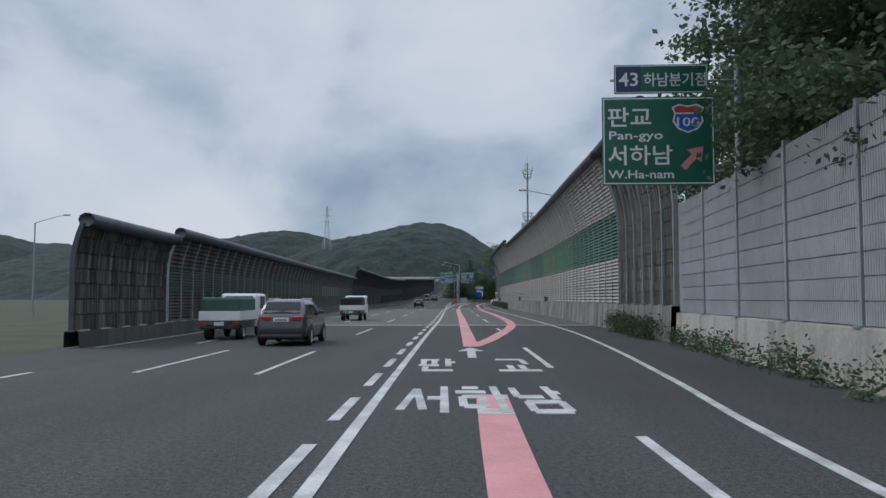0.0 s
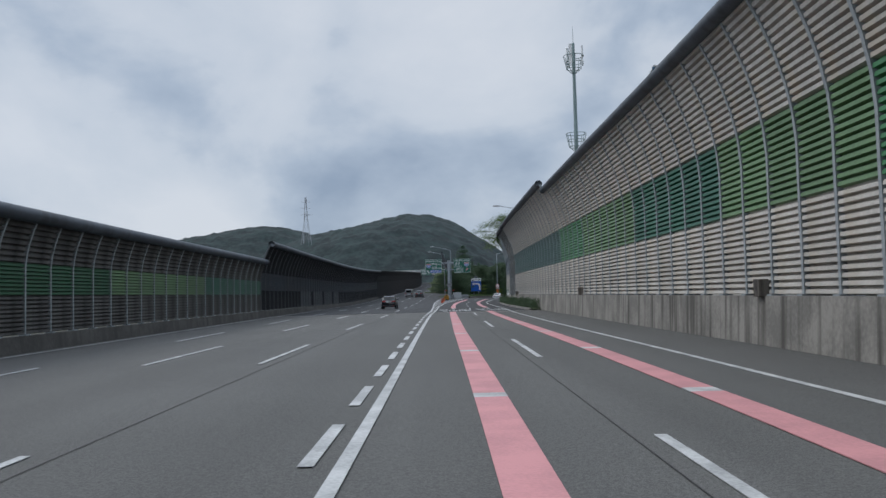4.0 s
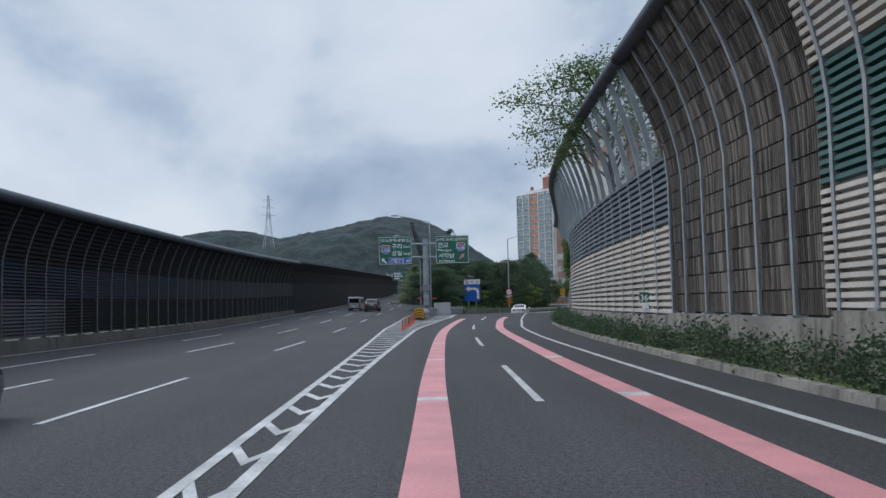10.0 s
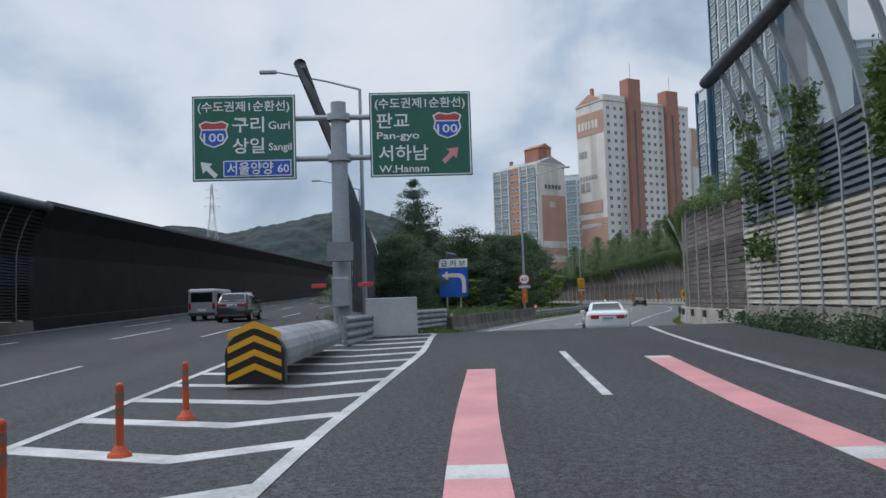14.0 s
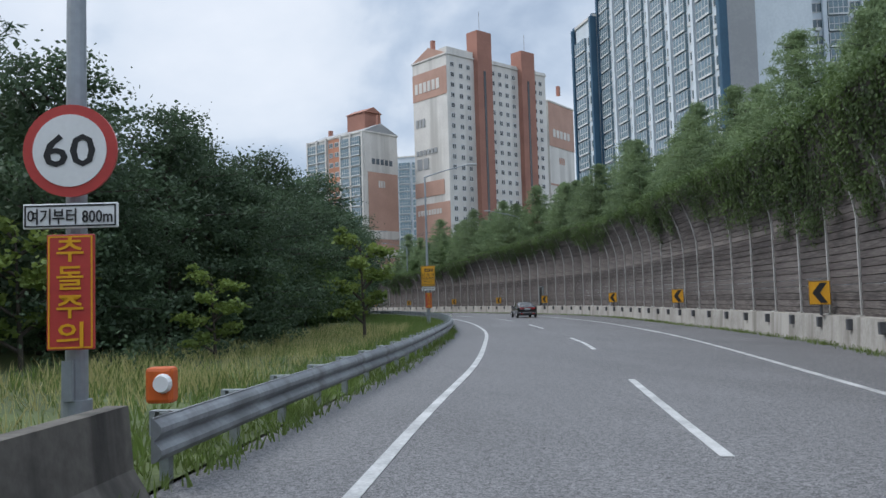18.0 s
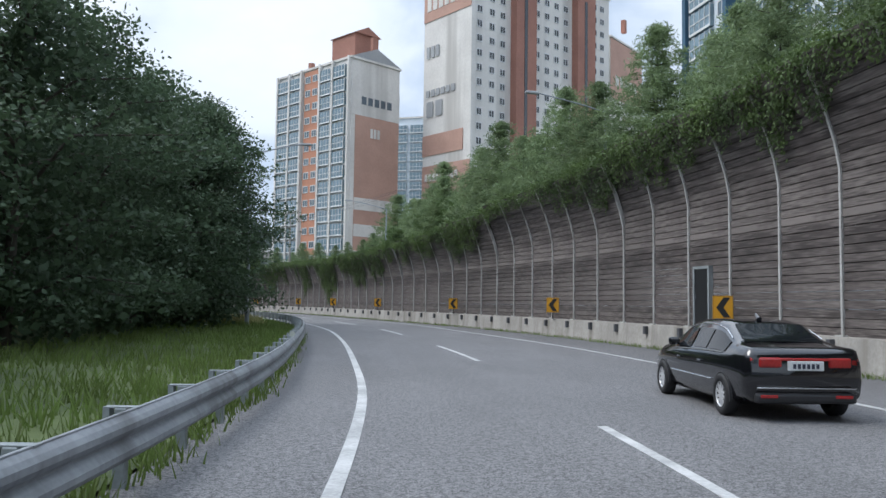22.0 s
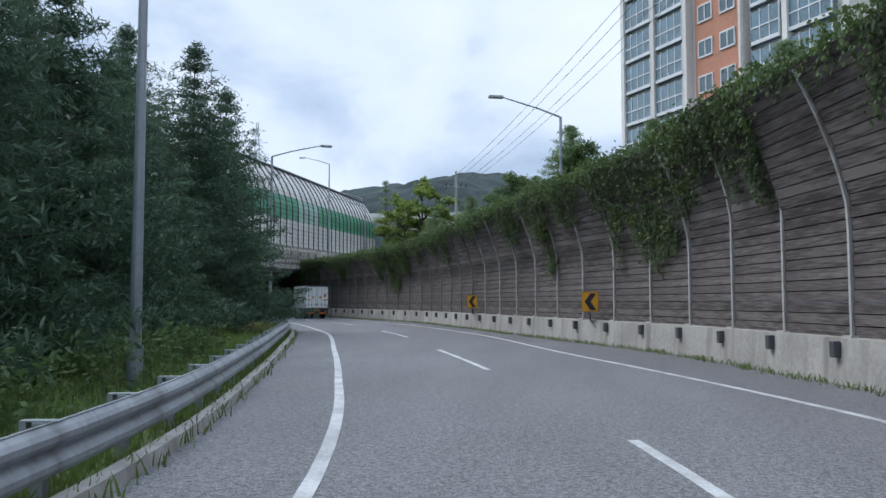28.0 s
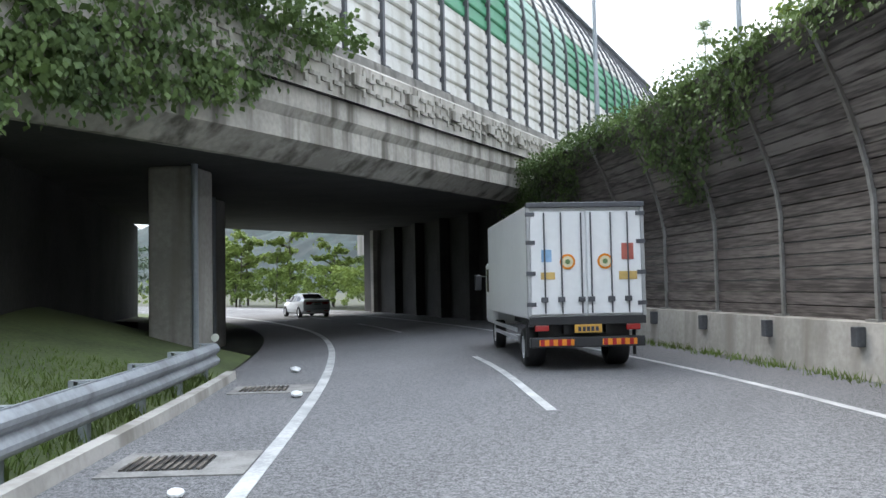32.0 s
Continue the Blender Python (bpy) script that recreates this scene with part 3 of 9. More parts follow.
y = 131.0
while y < 236:
    xl, xr = GORE_L.at(GORE_L.sy(y))[0], EDGE_L.at(EDGE_L.sy(y))[0]
    bm = B()
    if xr - xl < 0.55:
        quad(bm, bar(xl + 0.05, y + 0.1, xr - 0.05, y, 0.5))
    else:
        xm = xl + (xr - xl) * 0.62
        quad(bm, bar(xl + 0.05, y + 0.55, xm, y - 0.45, 0.42))
        quad(bm, bar(xm, y - 0.45, xr - 0.05, y + 0.15, 0.42))
    part("bar", bm, WHITE_LINE, lines_thing)
    y += 2.05
# pink guide lines
PINK_A = Line([(0.55, -40), (0.62, 0), (0.66, 7), (0.86, 14.6)])
PINK_B = Line([(1.0, 29), (1.09, 35), (1.21, 43.5), (1.6, 70), (1.87, 94), (2.05, 106), (2.25, 120), (2.48, 133)])
PINK_B2 = Line([(1.05, 29.2), (1.9, 33.5), (2.5, 37.5), (3.0, 41), (3.7, 46), (4.5, 54), (5.0, 65), (5.3, 80), (5.42, 94), (5.5, 110), (5.65, 124), (5.85, 133)])
PINK_C = Line([(2.97, 150.5), (3.15, 157), (3.42, 167), (4.2, 187), (4.85, 198), (5.55, 206), (6.5, 215), (7.5, 222.5)])
PINK_D = Line([(6.7, 150.5), (7.05, 166), (7.45, 177), (8.35, 197), (8.95, 204), (9.7, 211), (10.5, 217.5), (11.6, 224)])
for ln in (PINK_A, PINK_B, PINK_B2, PINK_C, PINK_D):
    s, k = 0.0, 0
    ph = 0.012 if ln is PINK_B2 else 0.006
    while s < ln.length - 0.3:
        e1 = min(ln.length, s + (10.0 if k % 2 == 0 else 0.55))
        paint("guide_line", ln, s, e1, 0.55, PINK_LINE if k % 2 == 0 else WHITE_LINE, zr, parent=lines_thing, h=ph)
        s, k = e1, k + 1


def arrow(x, y, lean, length=4.9):
    bm = B()
    m = Matrix.Rotation(lean, 2)
    f = lambda pts: [(x + (m @ Vector(p))[0], y + (m @ Vector(p))[1]) for p in pts]  # noqa: E731
    quad(bm, f([(-0.13, 0), (0.13, 0), (0.13, length * 0.62), (-0.13, length * 0.62)]))
    quad(bm, f([(-0.42, length * 0.62), (0.42, length * 0.62), (0, length)]))
    part("arrow", bm, WHITE_LINE, lines_thing)


arrow(0.85, 23.6, -0.02)
arrow(2.86, 144.5, -0.02)
arrow(6.6, 144.3, 0.0)


def glyph(strokes, x, y, w, h, lean=0.0, t=0.16):
    """Painted characters, as bars on a grid one wide and one high; t is the bar's share of the width."""
    bm = B()
    for (a, b, c, d) in strokes:
        if abs(b - d) < 1e-6:
            pts = [(a, b - t * 0.42), (c, b - t * 0.42), (c, b + t * 0.42), (a, b + t * 0.42)]
        else:
            pts = [(a - t / 2, b), (a + t / 2, b), (c + t / 2, d), (c - t / 2, d)]
        quad(bm, [(x + u * w + lean * v * h, y + v * h) for u, v in pts])
    part("character", bm, WHITE_LINE, lines_thing)


PAN = [(0.0, 0.93, 0.55, 0.93), (0.12, 0.45, 0.12, 0.93), (0.42, 0.45, 0.42, 0.93), (0.0, 0.45, 0.55, 0.45), (0.8, 0.38, 0.8, 1.0), (0.8, 0.7, 1.0, 0.7), (0.15, 0.06, 0.9, 0.06), (0.2, 0.06, 0.2, 0.32)]
GYO = [(0.12, 0.95, 0.85, 0.95), (0.82, 0.55, 0.82, 0.95), (0.35, 0.06, 0.35, 0.45), (0.65, 0.06, 0.65, 0.45), (0.0, 0.06, 1.0, 0.06)]
SEO = [(0.1, 0.1, 0.3, 0.9), (0.5, 0.1, 0.3, 0.9), (0.55, 0.5, 0.85, 0.5), (0.88, 0.0, 0.88, 1.0)]
HA = [(0.15, 0.95, 0.5, 0.95), (0.0, 0.75, 0.62, 0.75), (0.12, 0.2, 0.5, 0.2), (0.12, 0.2, 0.12, 0.55), (0.5, 0.2, 0.5, 0.55), (0.12, 0.55, 0.5, 0.55), (0.82, 0.0, 0.82, 1.0), (0.82, 0.5, 1.0, 0.5)]
NAM = [(0.1, 0.55, 0.1, 0.95), (0.1, 0.55, 0.6, 0.55), (0.82, 0.45, 0.82, 1.0), (0.82, 0.72, 1.0, 0.72), (0.2, 0.03, 0.85, 0.03), (0.2, 0.35, 0.85, 0.35), (0.22, 0.03, 0.22, 0.35), (0.83, 0.03, 0.83, 0.35)]
for bx, by in ((-0.75, 12.3), (1.55, 135.3), (5.25, 135.3)):
    for g, k in ((SEO, 0), (HA, 1), (NAM, 2)):
        glyph(g, bx + 0.98 * k, by, 0.88, 3.6)
for bx, by in ((-0.62, 19.2), (1.28, 140.1), (5.1, 140.1)):
    glyph(PAN, bx, by, 0.95, 3.9)
    glyph(GYO, bx + 1.95, by, 1.0, 3.9)

# ---- noise walls ----
def louvre_mesh(z_a, z_b, bend, pitch, side, width=1.9, depth=0.055):
    """A bay of horizontal slats between two heights; bend(z) is how far the wall leans over the road."""
    n = max(1, int(round((z_b - z_a) / pitch)))
    prof = []
    for i in range(n):
        z = z_a + (z_b - z_a) * i / n
        p = (z_b - z_a) / n
        prof += [(-0.035, z), (0.0, z + 0.04 * p), (depth, z + 0.16 * p), (depth * 0.85, z + 0.70 * p), (-0.035, z + 0.75 * p)]
    prof.append((-0.035, z_b + 0.03))
    vs, fs = [], []
    for x in (0.05, 0.05 + width):
        for d, z in prof:
            vs.append((x, side * (bend(z) + d), z))
    k = len(prof)
    for j in range(k - 1):
        f = (j, j + 1, j + 1 + k, j + k)
        fs.append(f if side > 0 else f[::-1])
    me = bpy.data.meshes.new("panel")
    me.from_pydata(vs, [], fs)
    me.update()
    return me


def ribbed_mesh(z_a, z_b, bend, side, width=1.9, ribs=17, row=0.58):
    """A bay of short upright weathered slats in rows, with recessed joints."""
    vs, fs = [], []
    rows = max(1, round((z_b - z_a) / row))
    for i in range(rows):
        za, zb = z_a + (z_b - z_a) * i / rows + 0.02, z_a + (z_b - z_a) * (i + 1) / rows - 0.02
        for k in range(ribs):
            w = width / ribs
            u0, u1 = 0.05 + w * (k + 0.14), 0.05 + w * (k + 0.86)
            n = len(vs)
            for z in (za, zb):
                b = bend(z)
                vs += [(u0, side * (b - 0.01), z), (u0, side * (b + 0.05), z), (u1, side * (b + 0.05), z), (u1, side * (b - 0.01), z)]
            for f in ((n, n + 1, n + 5, n + 4), (n + 1, n + 2, n + 6, n + 5), (n + 2, n + 3, n + 7, n + 6), (n + 4, n + 5, n + 6, n + 7)):
                fs.append(f[::-1] if side < 0 else f)
    n = len(vs)
    zs = np.linspace(z_a, z_b, 9)
    for z in zs:
        vs += [(0.04, side * (bend(z) - 0.015), z), (0.06 + width, side * (bend(z) - 0.015), z)]
    fs += [(n + 2 * k, n + 2 * k + 1, n + 2 * k + 3, n + 2 * k + 2) for k in range(len(zs) - 1)]
    me = bpy.data.meshes.new("panel")
    me.from_pydata(vs, [], fs)
    me.update()
    return me


def post_mesh(z_a, z_b, bend, side, w=0.13, d=0.16):
    vs, fs = [], []
    zs = np.linspace(z_a, z_b, 11)
    for z in zs:
        for x, y in ((-w / 2, -0.08), (w / 2, -0.08), (w / 2, d), (-w / 2, d)):
            vs.append((x, side * (bend(z) + y), z))
    for i in range(len(zs) - 1):
        for j in range(4):
            a, b = i * 4 + j, i * 4 + (j + 1) % 4
            f = (a, b, b + 4, a + 4)
            fs.append(f if side > 0 else f[::-1])
    q = 0.17
    n = len(vs)
    for x, y in ((-q, -0.1), (q, -0.1), (q, d + 0.1), (-q, d + 0.1)):
        vs += [(x, side * y, z_a), (x, side * y, z_a + 0.05)]
    fs += [tuple(n + 2 * i + 1 for i in range(4))] + [(n + 2 * i, n + 2 * ((i + 1) % 4), n + 2 * ((i + 1) % 4) + 1, n + 2 * i + 1) for i in range(4)]
    me = bpy.data.meshes.new("post")
    me.from_pydata(vs, [], fs)
    me.update()
    return me


def shared(name, me, material, parent, m):
    """An object on a mesh that others use too, with its own material slot."""
    if not me.materials:
        me.materials.append(None)
    o = new(name, me)
    o.parent = parent
    o.matrix_world = m
    o.material_slots[0].link = "OBJECT"
    o.material_slots[0].material = material
    return o


def wall_matrix(line, s, z):
    x, y, h = line.at(s)
    return pose(x, y, z, 0, 0, math.degrees(h) + 90)


def noise_wall(name, line, s0, s1, side, z, base, bands, bend, top, label, post=POST, cap=True, step=2.0, cap_r=0.25, post_w=0.13, post_d=0.13, plinth=None):
    """bands: list of (mesh, material picker(s)); every bay has its own panels and post."""
    th = empty(name, pose(0, 0, 0), label, "noise barrier", kind="structure")
    pm = post_mesh(base, top, bend, side, post_w, post_d)
    s = s0
    while s < s1 - 0.5:
        x, y, _ = line.at(s)
        m = wall_matrix(line, s, z(x, y))
        shared("post", pm, post, th, m)
        for me, pick in bands:
            mt = pick(s)
            if mt is not None:
                shared("panel", me, mt, th, m)
        s += step
    sgn = -1 if side > 0 else 1
    sweep("plinth", line, s0, s1, [(sgn * 0.3, 0), (sgn * 0.24, base), (-sgn * 0.25, base), (-sgn * 0.25, 0)], plinth or PLINTH, 3.0, z, parent=th, label="stained concrete plinth")
    if cap:
        o = bend(top) + 0.12
        ring = [(sgn * (o + cap_r * 1.15 * math.cos(a)), top + 0.1 + cap_r * math.sin(a)) for a in np.linspace(0, 2 * math.pi, 11)[:-1]]
        sweep("cap", line, s0, s1, ring if side > 0 else ring[::-1], CAP, 2.0, z, close=True, parent=th, label="rounded blue-grey cap", smooth=True, caps=True)
    return th


def bend_r(z):
    return 0.0 if z < 5.4 else 1.22 * ((z - 5.4) / 4.0) ** 1.8


def always(mt):
    return lambda s: mt


S = WALL_R.sy
low_r, mid_r, up_r = louvre_mesh(1.45, 3.92, bend_r, 0.19, 1, 1.9, 0.11), louvre_mesh(3.95, 6.40, bend_r, 0.19, 1, 1.9, 0.11), louvre_mesh(6.43, 9.35, bend_r, 0.2, 1, 1.9, 0.11)


def band_green(s):
    x, y, _ = WALL_R.at(s)
    if y < 62:
        return GREEN_D
    if y < 74:
        return GREEN_M
    if y < 84:
        return GREEN_L
    if y < 96:
        return GREEN_D
    if y < 110:
        return GREEN_L
    if y < 124:
        return GREEN_M
    return TEAL


rib_r = ribbed_mesh(1.45, 9.3, bend_r, 1)
noise_wall("noise_wall_brown", WALL_R, 0, S(44.2), 1, z0, 1.4, [(rib_r, always(BROWN))], bend_r, 9.4, "tall barrier of weathered dark brown boards", POST)
noise_wall("noise_wall_green", WALL_R, S(44.2), S(120.2), 1, z0, 1.42, [(low_r, always(LOUVRE)), (mid_r, band_green), (up_r, always(LOUVRE))], bend_r, 9.4, "tall cream louvred noise barrier with a green band")
up2 = louvre_mesh(6.43, 9.85, bend_r, 0.2, 1, 1.9, 0.11)
noise_wall("noise_wall_teal", WALL_R, S(120.2), S(161.6), 1, z0, 1.42, [(low_r, always(LOUVRE)), (mid_r, always(TEAL)), (up2, always(LOUVRE))], bend_r, 9.95, "taller louvred noise barrier with a teal band")
rib2 = ribbed_mesh(1.3, 9.8, bend_r, 1)
noise_wall("noise_wall_boards", WALL_R, S(161.6), S(173.2), 1, z0, 1.25, [(rib2, always(BROWN))], bend_r, 9.9, "barrier bays of weathered dark brown boards")
GLASS_P = surf("clear_barrier_sheet", (0.33, 0.38, 0.42), (0.24, 0.28, 0.31), 0.6, rough=0.12, spec=0.6)
_b = GLASS_P.node_tree.nodes["Principled BSDF"]
_b.inputs["Alpha"].default_value = 0.2


def sheet_mesh(z_a, z_b, bend, side, width=1.9):
    vs, fs = [], []
    zs = np.linspace(z_a, z_b, 6)
    for z in zs:
        vs += [(0.05, side * bend(z), z), (0.05 + width, side * bend(z), z), (0.05, side * (bend(z) - 0.02), z), (0.05 + width, side * (bend(z) - 0.02), z)]
    for i in range(5):
        a = i * 4
        fs += [(a, a + 4, a + 5, a + 1), (a + 2, a + 3, a + 7, a + 6)]
    me = bpy.data.meshes.new("pane")
    me.from_pydata(vs, [], fs)
    me.update()
    return me




def bend_t(z):
    return 0.0 if z < 5.6 else 1.15 * ((z - 5.6) / 4.6) ** 1.8


low_t, mid_t, pane_t = louvre_mesh(1.2, 4.3, bend_t, 0.235, 1, 1.9, 0.12), louvre_mesh(4.33, 6.7, bend_t, 0.235, 1, 1.9, 0.12), sheet_mesh(6.75, 10.2, bend_t, 1)
noise_wall("noise_wall_clear", WALL_R, S(173.2), WALL_R.length, 1, z0, 1.15, [(low_t, always(LOUVRE)), (mid_t, always(SLATE)), (pane_t, always(GLASS_P))], bend_t, 10.3, "louvred noise barrier with clear curved panes on top", POST)

# left barrier
SL = WALL_L.sy


def bend_l(z):
    return 0.0 if z < 3.0 else 0.95 * ((z - 3.0) / 2.6) ** 1.7


def bend_l2(z):
    return 0.0 if z < 3.6 else 1.2 * ((z - 3.6) / 3.2) ** 1.7


l_low, l_mid, l_up = louvre_mesh(0.62, 2.0, bend_l, 0.155, -1), louvre_mesh(2.02, 3.15, bend_l, 0.14, -1), louvre_mesh(3.17, 4.75, bend_l, 0.2, -1)
rib_l = ribbed_mesh(0.6, 4.4, bend_l, -1)


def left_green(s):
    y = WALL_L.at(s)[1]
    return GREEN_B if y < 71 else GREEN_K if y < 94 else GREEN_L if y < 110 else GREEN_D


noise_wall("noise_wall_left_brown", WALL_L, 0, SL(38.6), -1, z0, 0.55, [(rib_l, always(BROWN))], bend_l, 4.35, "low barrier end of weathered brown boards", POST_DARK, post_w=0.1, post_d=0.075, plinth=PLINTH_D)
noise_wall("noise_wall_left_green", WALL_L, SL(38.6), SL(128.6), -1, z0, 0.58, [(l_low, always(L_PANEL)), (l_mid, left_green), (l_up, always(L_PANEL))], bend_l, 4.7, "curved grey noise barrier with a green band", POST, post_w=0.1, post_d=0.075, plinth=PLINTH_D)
l2_low, l2_mid, l2_up = louvre_mesh(0.62, 2.35, bend_l2, 0.16, -1), louvre_mesh(2.38, 3.9, bend_l2, 0.16, -1), louvre_mesh(3.93, 6.35, bend_l2, 0.2, -1)


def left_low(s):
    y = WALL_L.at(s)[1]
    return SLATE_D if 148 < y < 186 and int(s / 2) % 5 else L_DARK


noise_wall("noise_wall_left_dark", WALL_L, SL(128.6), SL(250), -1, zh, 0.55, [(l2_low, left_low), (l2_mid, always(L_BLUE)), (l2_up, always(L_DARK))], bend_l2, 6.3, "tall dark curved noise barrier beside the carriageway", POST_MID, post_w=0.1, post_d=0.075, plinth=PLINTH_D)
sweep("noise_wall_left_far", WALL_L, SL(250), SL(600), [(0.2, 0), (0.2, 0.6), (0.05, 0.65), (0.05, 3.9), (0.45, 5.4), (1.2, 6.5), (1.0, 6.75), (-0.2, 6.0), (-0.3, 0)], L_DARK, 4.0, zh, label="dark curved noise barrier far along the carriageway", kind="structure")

# barrier between carriageway and slip road, then on over the bridge
BLUE_A = surf("pale_blue_panel", (0.20, 0.36, 0.60), (0.15, 0.29, 0.50), 0.7, 0.45, 0.05, vary=0.1)
PALE = surf("cream_panel", (0.72, 0.71, 0.68), (0.62, 0.61, 0.58), 0.7, 0.55, 0.1, streak=((0.50, 0.48, 0.43), 1.2), vary=0.05)
MINT = surf("mint_panel", (0.36, 0.52, 0.44), (0.29, 0.44, 0.37), 0.7, 0.5, 0.05, vary=0.06)
EMER = surf("emerald_panel", (0.07, 0.30, 0.16), (0.05, 0.24, 0.125), 0.7, 0.45, 0.05, vary=0.08)
SH = HIGH_R.sy


def bend_h(z):
    return 0.0 if z < 5.5 else -1.5 * ((z - 5.5) / 4.5) ** 1.8


def slab_bay(z_a, z_b, pitch, width=1.92):
    return louvre_mesh(z_a, z_b, bend_h, pitch, -1, width, 0.03)


h1, h2, h3 = slab_bay(0.95, 4.3, 0.45), slab_bay(4.32, 6.5, 0.45), slab_bay(6.52, 9.9, 0.45)
noise_wall("noise_wall_blue", HIGH_R, SH(236.3), SH(283), -1, lambda x, y: high(y) - 1.7 * (y - 236) / 45, 0.9, [(h1, always(PALE)), (h2, always(BLUE_A)), (h3, always(PALE))], bend_h, 10.0, "tall cream noise barrier with a blue band", POST_DARK, cap_r=0.2)
sweep("noise_wall_middle", HIGH_R, SH(283), SH(452), [(0.0, 0), (0.05, 5.0), (-0.6, 7.2), (-1.5, 8.5), (-1.7, 8.4), (-0.3, 5.0), (-0.3, 0)], PALE, 4.0, zh, label="cream noise barrier along the carriageway, behind the trees", kind="structure")


def bend_b(z):
    return 0.0 if z < 4.8 else -1.6 * ((z - 4.8) / 4.0) ** 1.8


def bay_b(z_a, z_b):
    return louvre_mesh(z_a, z_b, bend_b, 0.48, -1, 1.92, 0.03)


def bridge_green(s):
    y = HIGH_R.at(s)[1]
    return EMER if y < 519 or y > 526 else MINT


noise_wall("noise_wall_bridge", HIGH_R, SH(452), SH(560), -1, lambda x, y: high(y) + 0.75, 0.35, [(bay_b(0.4, 3.45), always(PALE)), (bay_b(3.47, 6.1), bridge_green), (bay_b(6.12, 9.5), always(PALE))], bend_b, 9.5, "cream noise barrier with a green band on the bridge", POST_DARK, cap_r=0.16)

# bridge
CONC_BR = surf("stained_bridge_concrete", (0.50, 0.475, 0.43), (0.34, 0.32, 0.285), 0.5, 0.9, 0.3, streak=((0.13, 0.12, 0.10), 1.8))
# the shade under the bridge is put into this concrete's colour
SHADE_CONC = surf("shade_dark_concrete", (0.05, 0.049, 0.047), (0.028, 0.027, 0.026), 0.5, 0.9, 0.3)
bridge = empty("bridge", pose(0, 0, 0), "stained concrete road bridge over the slip road", "bridge", kind="structure")
sweep("deck", HIGH_R, SH(493), SH(590), [(0.15, -0.25), (0.15, -0.75), (0.0, -0.95), (0.0, -1.45), (-0.6, -1.9), (-22.0, -1.75), (-22.0, 0.9), (-22.4, 0.9), (-22.4, -0.02), (-0.5, -0.02)], SHADE_CONC, 3.0, zh, parent=bridge, label="concrete deck, coloured dark for the shade below it")
sweep("fascia", HIGH_R, SH(493), SH(560), [(0.2, -0.25), (0.2, -0.75), (0.05, -0.97), (0.05, -1.47), (-0.55, -1.93), (-0.75, -1.93), (-0.3, -0.3)], CONC_BR, 2.0, zh, parent=bridge, label="stained concrete edge of the deck")
sweep("parapet", HIGH_R, SH(493), SH(560), [(0.35, -0.25), (0.38, 0.75), (0.05, 1.05), (-0.35, 1.05), (-0.35, -0.02)], CONC_BR, 2.0, zh, parent=bridge, label="stained concrete parapet")
for k in range(12):
    bm = B()
    box(bm, -0.1, 0.1, -0.28, 0.28, 0, 0.3)
    o = part("bracket", bm, CONC_BR, bridge)
    x, y, h = HIGH_R.at(SH(505 + 3 * k), 0.42)
    o.matrix_world = pose(x, y, high(y) + 0.15, 0, 0, math.degrees(h))


# cast relief of short bars along the parapet
rb = random.Random(17)
bm = B()
box(bm, -0.03, 0.03, -0.22, 0.22, -0.05, 0.05)
box(bm, -0.03, 0.03, 0.12, 0.22, 0.05, 0.22)
hook = bpy.data.meshes.new("relief")
bm.to_mesh(hook)
bm.free()
for k in range(84):
    x, y, h = HIGH_R.at(SH(502.5) + 0.52 * (k // 2), 0.385)
    shared("relief", hook, CONC_BR, bridge, pose(x, y, high(y) + (0.12 if k % 2 else 0.48) + rb.uniform(-0.05, 0.05), 0, 180 * rb.randint(0, 1), math.degrees(h)))


def pillar(x, y, w, d, top):
    bm = B()
    box(bm, -w / 2, w / 2, -d / 2, d / 2, -0.3, top, bevel=0.08)
    o = part("pillar", bm, PALE_CONC, bridge, "square concrete pillar")
    o.matrix_world = pose(x, y, 0, 0, 0, 18)
    bm = B()
    cyl(bm, (w / 2 + 0.12, -d / 2 - 0.1, 0), (w / 2 + 0.12, -d / 2 - 0.1, top), 0.08)
    q = part("drain_pipe", bm, POLE, bridge)
    q.matrix_world = o.matrix_world
    return o


for px_, py_ in ((8.1, 505.8), (2.7, 512.7)):
    pillar(px_, py_, 1.15, 1.3, high(py_) - 1.9)
# abutments under the two ends, the underpass shade put into their colour
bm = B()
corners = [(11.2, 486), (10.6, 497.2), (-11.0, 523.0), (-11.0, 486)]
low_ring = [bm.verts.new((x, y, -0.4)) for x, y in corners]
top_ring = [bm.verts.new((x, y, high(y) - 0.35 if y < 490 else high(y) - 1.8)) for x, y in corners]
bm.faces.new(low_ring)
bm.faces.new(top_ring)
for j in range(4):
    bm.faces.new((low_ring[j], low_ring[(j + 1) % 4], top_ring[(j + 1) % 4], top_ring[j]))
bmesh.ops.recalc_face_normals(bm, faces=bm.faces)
part("abutment", bm, SHADE_CONC, bridge)


# ---- retaining wall of timber panels beside the slip road ----
def plank_top(y):
    return float(np.interp(y, [239, 250, 258, 290, 320, 345, 370, 392, 408, 425, 450, 480, 506, 530, 560], [5.6, 6.3, 6.7, 7.3, 8.0, 8.5, 8.1, 7.0, 6.5, 6.4, 6.8, 6.4, 6.1, 6.1, 6.1]))


def plank_lean(z, hh, y=300.0):
    """How far the wall bends over the road towards its top; its first bays stand straight."""
    return 1.05 * max(0.0, (z - hh + 3.0) / 3.0) ** 1.5 if y > 262 else 0.0



plank_wall = empty("retaining_wall", pose(0, 0, 0), "tall retaining wall of weathered timber panels on concrete", "retaining wall", kind="structure")


